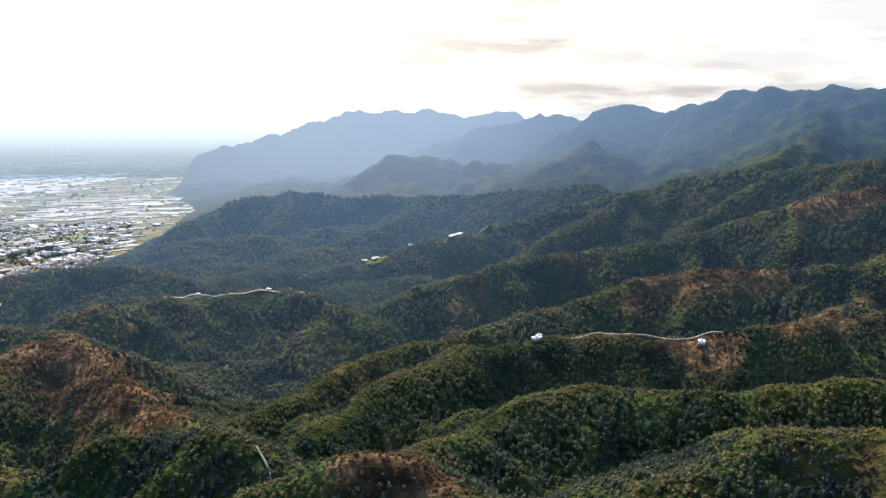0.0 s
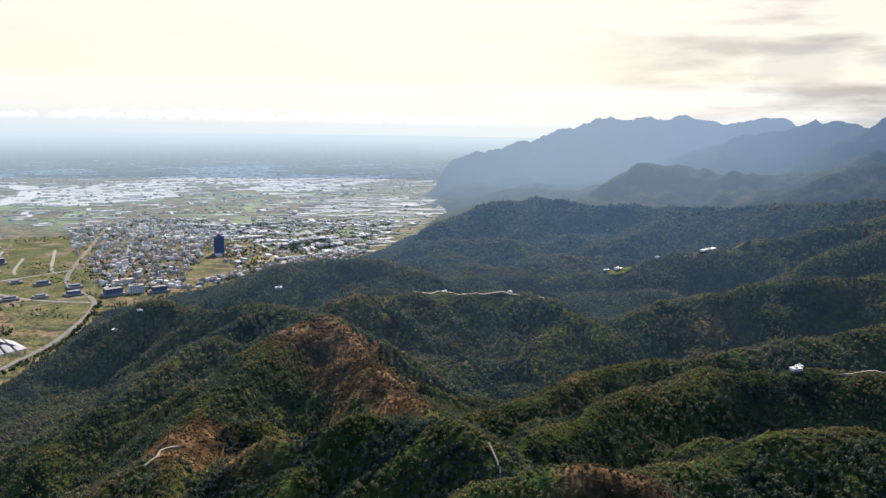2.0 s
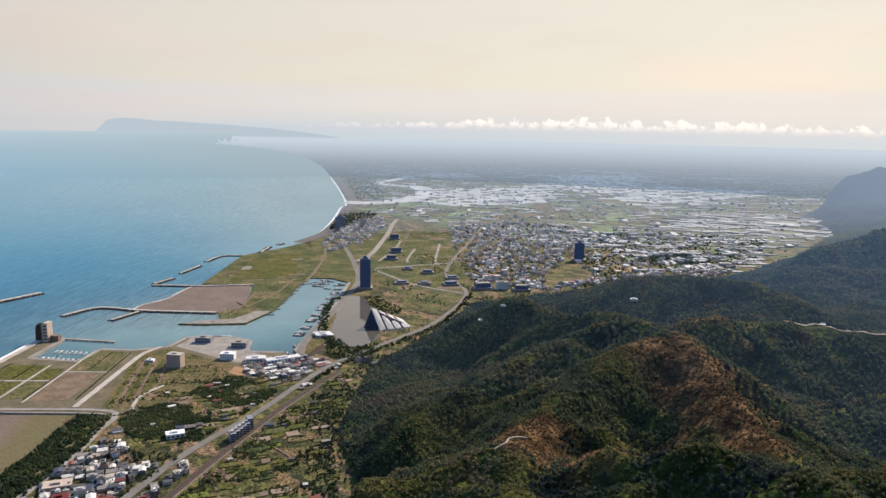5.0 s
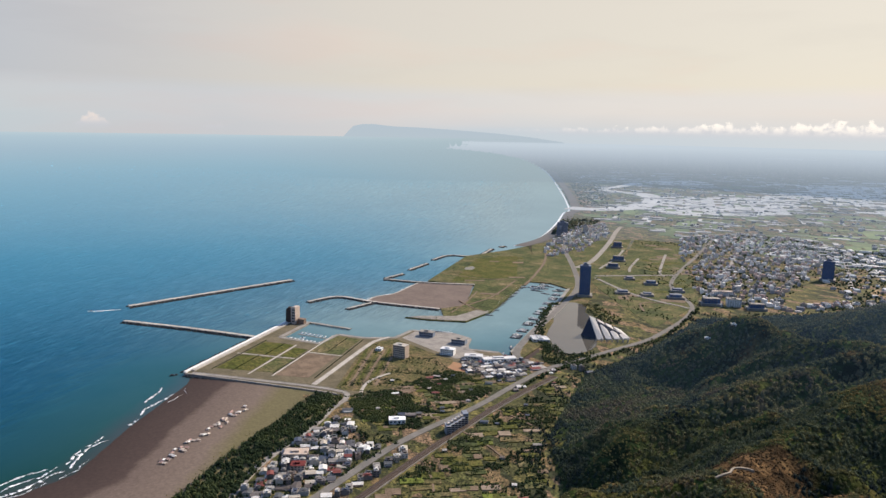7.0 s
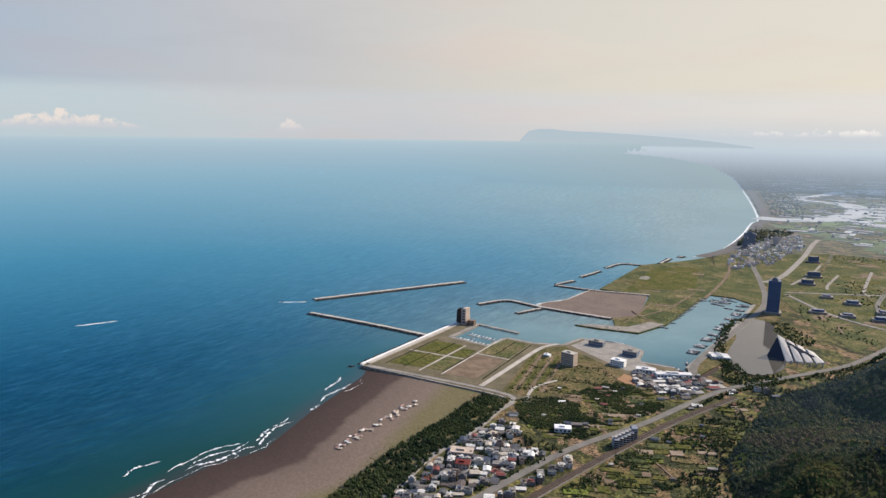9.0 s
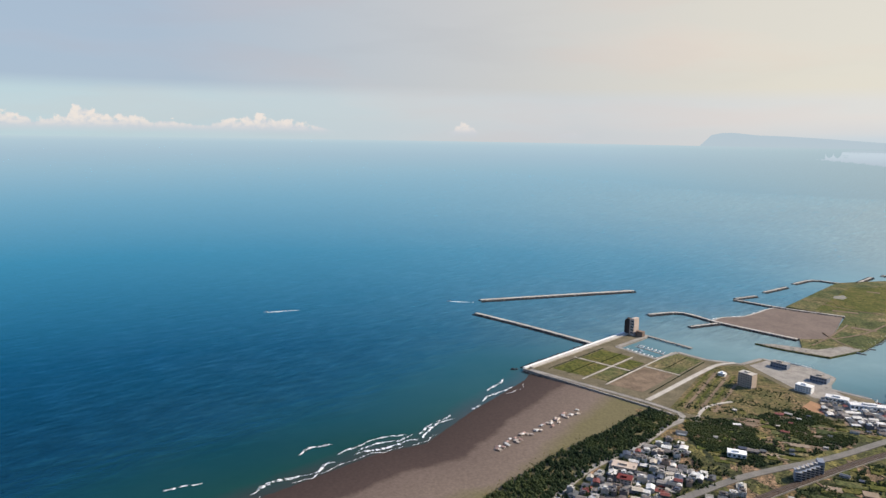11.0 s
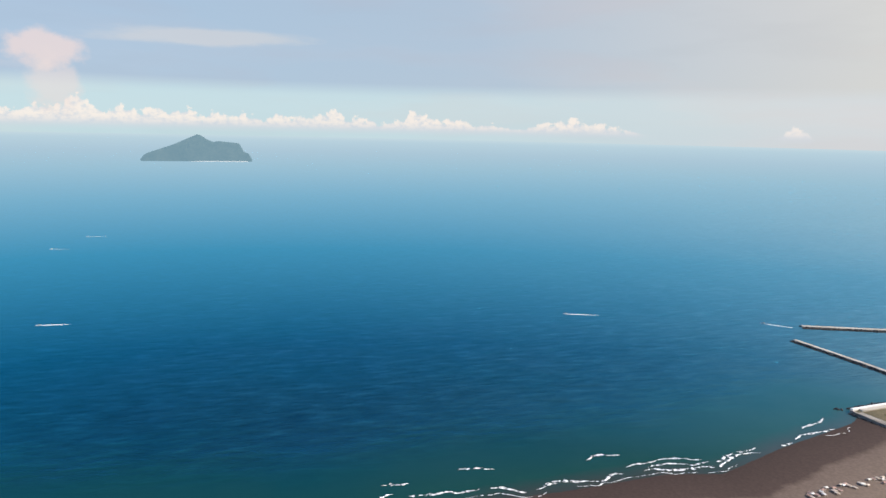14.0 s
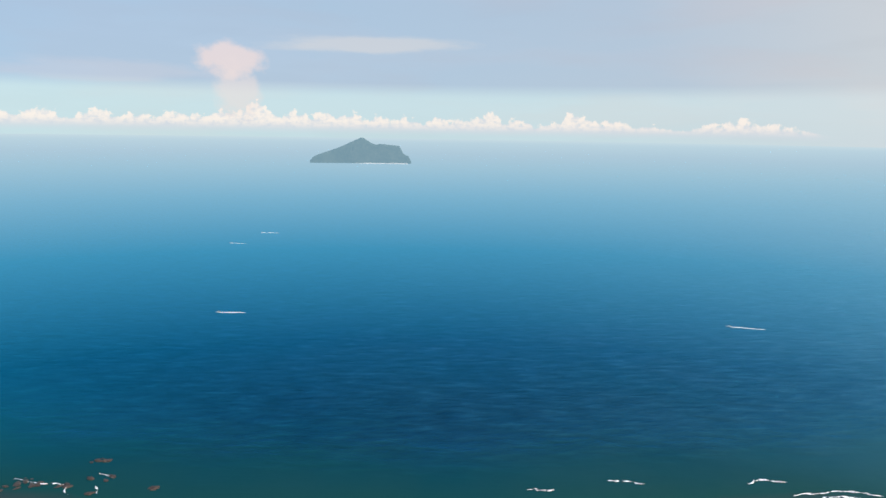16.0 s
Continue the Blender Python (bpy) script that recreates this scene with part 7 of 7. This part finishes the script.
# ---- the open sea: motor boats with wakes ----
def under_way(x, y, heading, length):
    """A motor boat and the white water it leaves."""
    ob = copy_thing(yacht, pose(x, y, 0, 0, 0, heading))
    ob["label"], ob["group"] = "small white motor boat under way at sea", "boats at sea"
    c, s = math.cos(radians(heading)), math.sin(radians(heading))
    g = np.linspace(0, 1, 14)
    line = np.stack([x - c * (4 + g * length), y - s * (4 + g * length)], 1)
    bm = bmesh.new()
    prev = None
    for i, p in enumerate(line):
        w = 1.2 + 2.0 * math.sin(3.1 * g[i] ** 0.6) * (1 - g[i] * 0.7)
        a, b = bm.verts.new((p[0] - s * w, p[1] + c * w, 0.25)), bm.verts.new((p[0] + s * w, p[1] - c * w, 0.25))
        if prev:
            bm.faces.new((prev[0], prev[1], b, a))
        prev = (a, b)
    tagged(part("wake", bm, FOAM, None, "white wake behind a motor boat"), "", "wake", "wakes", "structure")


for x, y, h, n in ((-1132, -1283, 302, 60), (-1685, -241, 285, 75), (-1781, 208, 258, 60), (-3300, -1480, 310, 170), (-2139, -2144, 300, 70), (-1868, -2035, 300, 60)):
    under_way(x, y, h, n)


# ---- surf ----
def surf(lines, seed):
    """Broken strips of foam that follow the shore."""
    rng = random.Random(seed)
    bm = bmesh.new()
    for pts, width, share in lines:
        line = smooth_line(pts, 2.5)
        sway = np.array([noise.noise(Vector((p[0] * 0.022, p[1] * 0.022, 1.0))) * 16 + noise.noise(Vector((p[0] * 0.07, p[1] * 0.07, width))) * 5 for p in line])
        line = line + (side(line, 1.0) - line) * sway[:, None]
        i = 0
        while i < len(line) - 6:
            n = rng.randint(8, 46)
            seg = line[i:i + n]
            if rng.random() < share and len(seg) > 4:
                off = rng.uniform(-4, 4)
                prev = None
                for k, p in enumerate(side(seg, off)):
                    env = math.sin(math.pi * (k + 0.4) / (len(seg) - 0.2)) ** 0.5
                    w = width * env * (0.12 + 1.9 * abs(noise.noise(Vector((p[0] * 0.21, p[1] * 0.21, seed)))))
                    q = side(seg, off + w + 0.2)[k]
                    r = side(seg, off - w * 0.6)[k]
                    cur = (bm.verts.new((*q, 0.45)), bm.verts.new((*((q + r) / 2), 0.8)), bm.verts.new((*r, 0.5)))
                    if prev:
                        bm.faces.new((prev[0], prev[1], cur[1], cur[0])), bm.faces.new((prev[1], prev[2], cur[2], cur[1]))
                    prev = cur
            i += n + rng.randint(0, 5)
    return tagged(part("surf_line", bm, LACE, None, "broken white surf along the grey beach"), "", "foam", "", "stuff")


SHORE = [(-560, -480), (-650, -345), (-722, -304), (-756, -245), (-790, -185), (-823, -120), (-862, -70), (-888, -30), (-915, 0), (-938, 52), (-950, 78), (-985, 96), (-1045, 150), (-1115, 215), (-1195, 270)]
IN = np.array(SHORE, float)
surf([(SHORE, 4.4, 0.8), ([tuple(p) for p in side(IN, 12)], 3.4, 0.2), ([tuple(p) for p in side(IN, 24)], 4.0, 0.12), ([tuple(p) for p in side(IN, -9)], 1.0, 0.5), ([tuple(p) for p in side(IN[2:], 36)], 4.2, 0.12), ([tuple(p) for p in side(IN[2:12], 54)], 3.6, 0.07)], 3)
surf([([(-1290, 345), (-1380, 448)], 2.6, 0.4), ([(-1400, 440), (-1470, 385)], 4, 0.25), ([(-446, -770), (-458, -800), (-446, -845), (-425, -870)], 2.0, 0.9), ([(-505, -765), (-500, -790)], 1.6, 1.0), ([(-470, -745), (-476, -765)], 2.2, 1.0), ([(-1570, 815), (-1594, 850), (-1601, 904), (-1631, 955), (-1665, 1003)], 2.6, 0.95)], 8)

# ---- rocks and beach shelters ----
WETROCK = grained("wet_reef_rock", (0.02, 0.016, 0.013), (0.06, 0.045, 0.036), 0.3, 0.6)


def reef(pts, spread, n, seed):
    rng = random.Random(seed)
    ob = new("reef")
    tagged(ob, "low brown reef rocks awash near the shore", "rocks")
    for i in range(n):
        p = rng.choice(pts)
        r = rng.uniform(1.0, 3.6)
        bm = bmesh.new()
        for v in bmesh.ops.create_icosphere(bm, subdivisions=2, radius=1)["verts"]:
            v.co *= 1 + 0.5 * noise.noise(v.co * 1.5 + Vector((i * 3.0, seed, 0)))
            v.co = Vector((v.co.x * r * 1.8, v.co.y * r, v.co.z * r * 0.35))
        o = part("rock", bm, WETROCK, ob)
        o.matrix_basis = pose(p[0] + rng.gauss(0, spread), p[1] + rng.gauss(0, spread), 0.2, 0, 0, rng.uniform(0, 180))
    return ob


reef([(-420, -843), (-432, -850), (-442, -853), (-438, -828), (-455, -797)], 5, 22, 1)
reef([(-517, -824), (-522, -818), (-528, -812)], 2.5, 9, 2)
reef([(-489, -788), (-497, -772), (-462, -753), (-514, -703)], 3, 12, 3)
CANVAS = picked("canvas", [(0.7, 0.68, 0.64), (0.6, 0.5, 0.42), (0.75, 0.74, 0.72), (0.45, 0.3, 0.26), (0.65, 0.55, 0.45)])
tent = new("beach_shelter")
tagged(tent, "small pale canvas beach shelter on poles", "shelter", "shelters on the beach")
bm = bmesh.new()
v = [bm.verts.new(p) for p in ((-2.6, -2, 2.2), (2.6, -2, 2.2), (2.6, 2, 2.2), (-2.6, 2, 2.2), (-2.2, 0, 3.1), (2.2, 0, 3.1))]
for f in ((0, 1, 5, 4), (2, 3, 4, 5), (1, 2, 5), (3, 0, 4)):
    bm.faces.new([v[i] for i in f])
part("canopy", bm, CANVAS, tent)
for sx in (-2.4, 2.4):
    for sy in (-1.8, 1.8):
        bm = bmesh.new()
        box(bm, sx - 0.1, sy - 0.1, 0, sx + 0.1, sy + 0.1, 2.2)
        part("pole", bm, WHITE, tent)
tent.matrix_world = pose(-912, 178, 2.6, 0, 0, 40)
huts = np.array([(-905, 172), (-938, 217), (-976, 260), (-1015, 307), (-1030, 328)], float)
rng = random.Random(31)
for p in smooth_line([tuple(q) for q in huts], 7):
    for k in range(rng.choice([1, 1, 2, 3])):
        copy_thing(tent, pose(p[0] + rng.uniform(-9, 9), p[1] + rng.uniform(-7, 7), 2.6, 0, 0, 45 + rng.choice([0, 90]) + rng.uniform(-10, 10)))
# sea wall of the harbour park
wall = new("sea_wall")
tagged(wall, "concrete sea wall with dark rocks at its foot", "wall")
part("parapet", ribbon_bm(smooth_line([(-1236, 286), (-1468, 570)]), 5, -2, 6.4), WHITE, wall)
part("south_wall", ribbon_bm(smooth_line([(-1232, 284), (-1037, 447), (-1002, 470)]), 3, 0, 5.4), CONCRETE, wall)
bm = bmesh.new()
for p in smooth_line([(-1040, 445), (-1225, 285), (-1248, 288), (-1390, 460)], 3.0):
    r = rng.uniform(1.3, 2.6)
    for v in bmesh.ops.create_icosphere(bm, subdivisions=1, radius=r, matrix=Matrix.Translation((p[0] - rng.uniform(1, 5), p[1] - rng.uniform(1, 5), rng.uniform(0, 1.5))))["verts"]:
        v.co += Vector((rng.uniform(-0.5, 0.5), rng.uniform(-0.5, 0.5), rng.uniform(-0.4, 0.4)))
tagged(part("armour_rocks", bm, ROCK, wall, "dark armour rocks"), kind="stuff")

# ---- houses and tracks in the hills ----
def height_at(x, y):
    return float(land_height(np.array([float(x)]), np.array([float(y)]))[0])


TRACK = grained("pale_track_earth", (0.14, 0.115, 0.085), (0.30, 0.26, 0.21), 0.1, 0.95)


def hill_track(pts, w, label):
    line = smooth_line(pts, 6)
    z = land_height(line[:, 0], line[:, 1]) + 1.6
    l, r = side(line, w / 2), side(line, -w / 2)
    bm = bmesh.new()
    rows = [[bm.verts.new((*q, zz)) for q, zz in ((l[i], z[i] - 4), (l[i], z[i]), (r[i], z[i]), (r[i], z[i] - 4))] for i in range(len(line))]
    for a, b in zip(rows, rows[1:]):
        for k in range(3):
            bm.faces.new((a[k], b[k], b[k + 1], a[k + 1]))
    return tagged(part("hill_track", bm, TRACK, None, label), "", "track", "", "structure")


hill_track([(-260, 1205), (-219, 1228), (-165, 1255), (-110, 1272), (-75, 1262)], 6, "pale bare hill track on the crest")
hill_track([(-60, 1240), (-40, 1232), (-10, 1225)], 5, "pale bare patch on the crest")
hill_track([(-48, 486), (-40, 470), (-36, 455), (-46, 445)], 1.3, "pale footpath at the end of a ridge")
hill_track([(-338, 560), (-345, 540), (-335, 520), (-338, 505)], 2.0, "pale footpath through dry brush")
hill_track([(300, 800), (356, 786), (420, 768), (470, 752)], 2.4, "pale farm road along the ridge")
for x, y, w, d, h in ((255, 800, 11, 7, 3.6), (262, 812, 6, 5, 3), (126, 1680, 18, 10, 6), (100, 1690, 12, 8, 5), (330, 1720, 60, 10, 5), (440, 745, 9, 7, 4), (-590, 1385, 14, 9, 6), (-735, 1040, 9, 6, 3.5), (-700, 1060, 9, 6, 3.5),
                      (-210, 1236, 7, 5, 3), (-95, 1276, 8, 5, 3), (215, 1700, 9, 8, 5)):
    z = height_at(x, y)
    ob = block("hill_house", x, y, 20 + (x % 50), w, d, h, 1, WHITE, SHEET, "small white house among the trees on the hillside", 3)
    ob.matrix_world = pose(x, y, z + 1.5, 0, 0, 20 + (x % 50)) @ Matrix.Diagonal((1, 1, 0.7, 1))
    bm = bmesh.new()
    box(bm, -w / 2 - 0.6, -d / 2 - 0.6, -5, w / 2 + 0.6, d / 2 + 0.6, 0)
    part("terrace", bm, EARTH, ob)
def hill_meadow(x, y, r):
    """Mown grass that follows the slope."""
    bm = bmesh.new()
    rings = []
    for j in range(6):
        a = np.linspace(0, 2 * math.pi, 24, endpoint=False)
        q = r * (j + 0.02) / 5 * (1 + 0.18 * np.sin(a * 3 + 1))
        px, py = x + q * np.cos(a), y + q * 0.8 * np.sin(a)
        rings.append([bm.verts.new((u, v, w)) for u, v, w in zip(px, py, land_height(px, py) + 1.2)])
    for a, b in zip(rings, rings[1:]):
        for k in range(24):
            bm.faces.new((a[k], b[k], b[(k + 1) % 24], a[(k + 1) % 24]))
    return tagged(part("hill_meadow", bm, MEADOW, None, "bright mown meadow round a hill house"), "", "ground", "", "structure")


hill_meadow(125, 1672, 27)
hill_meadow(400, 1745, 24)
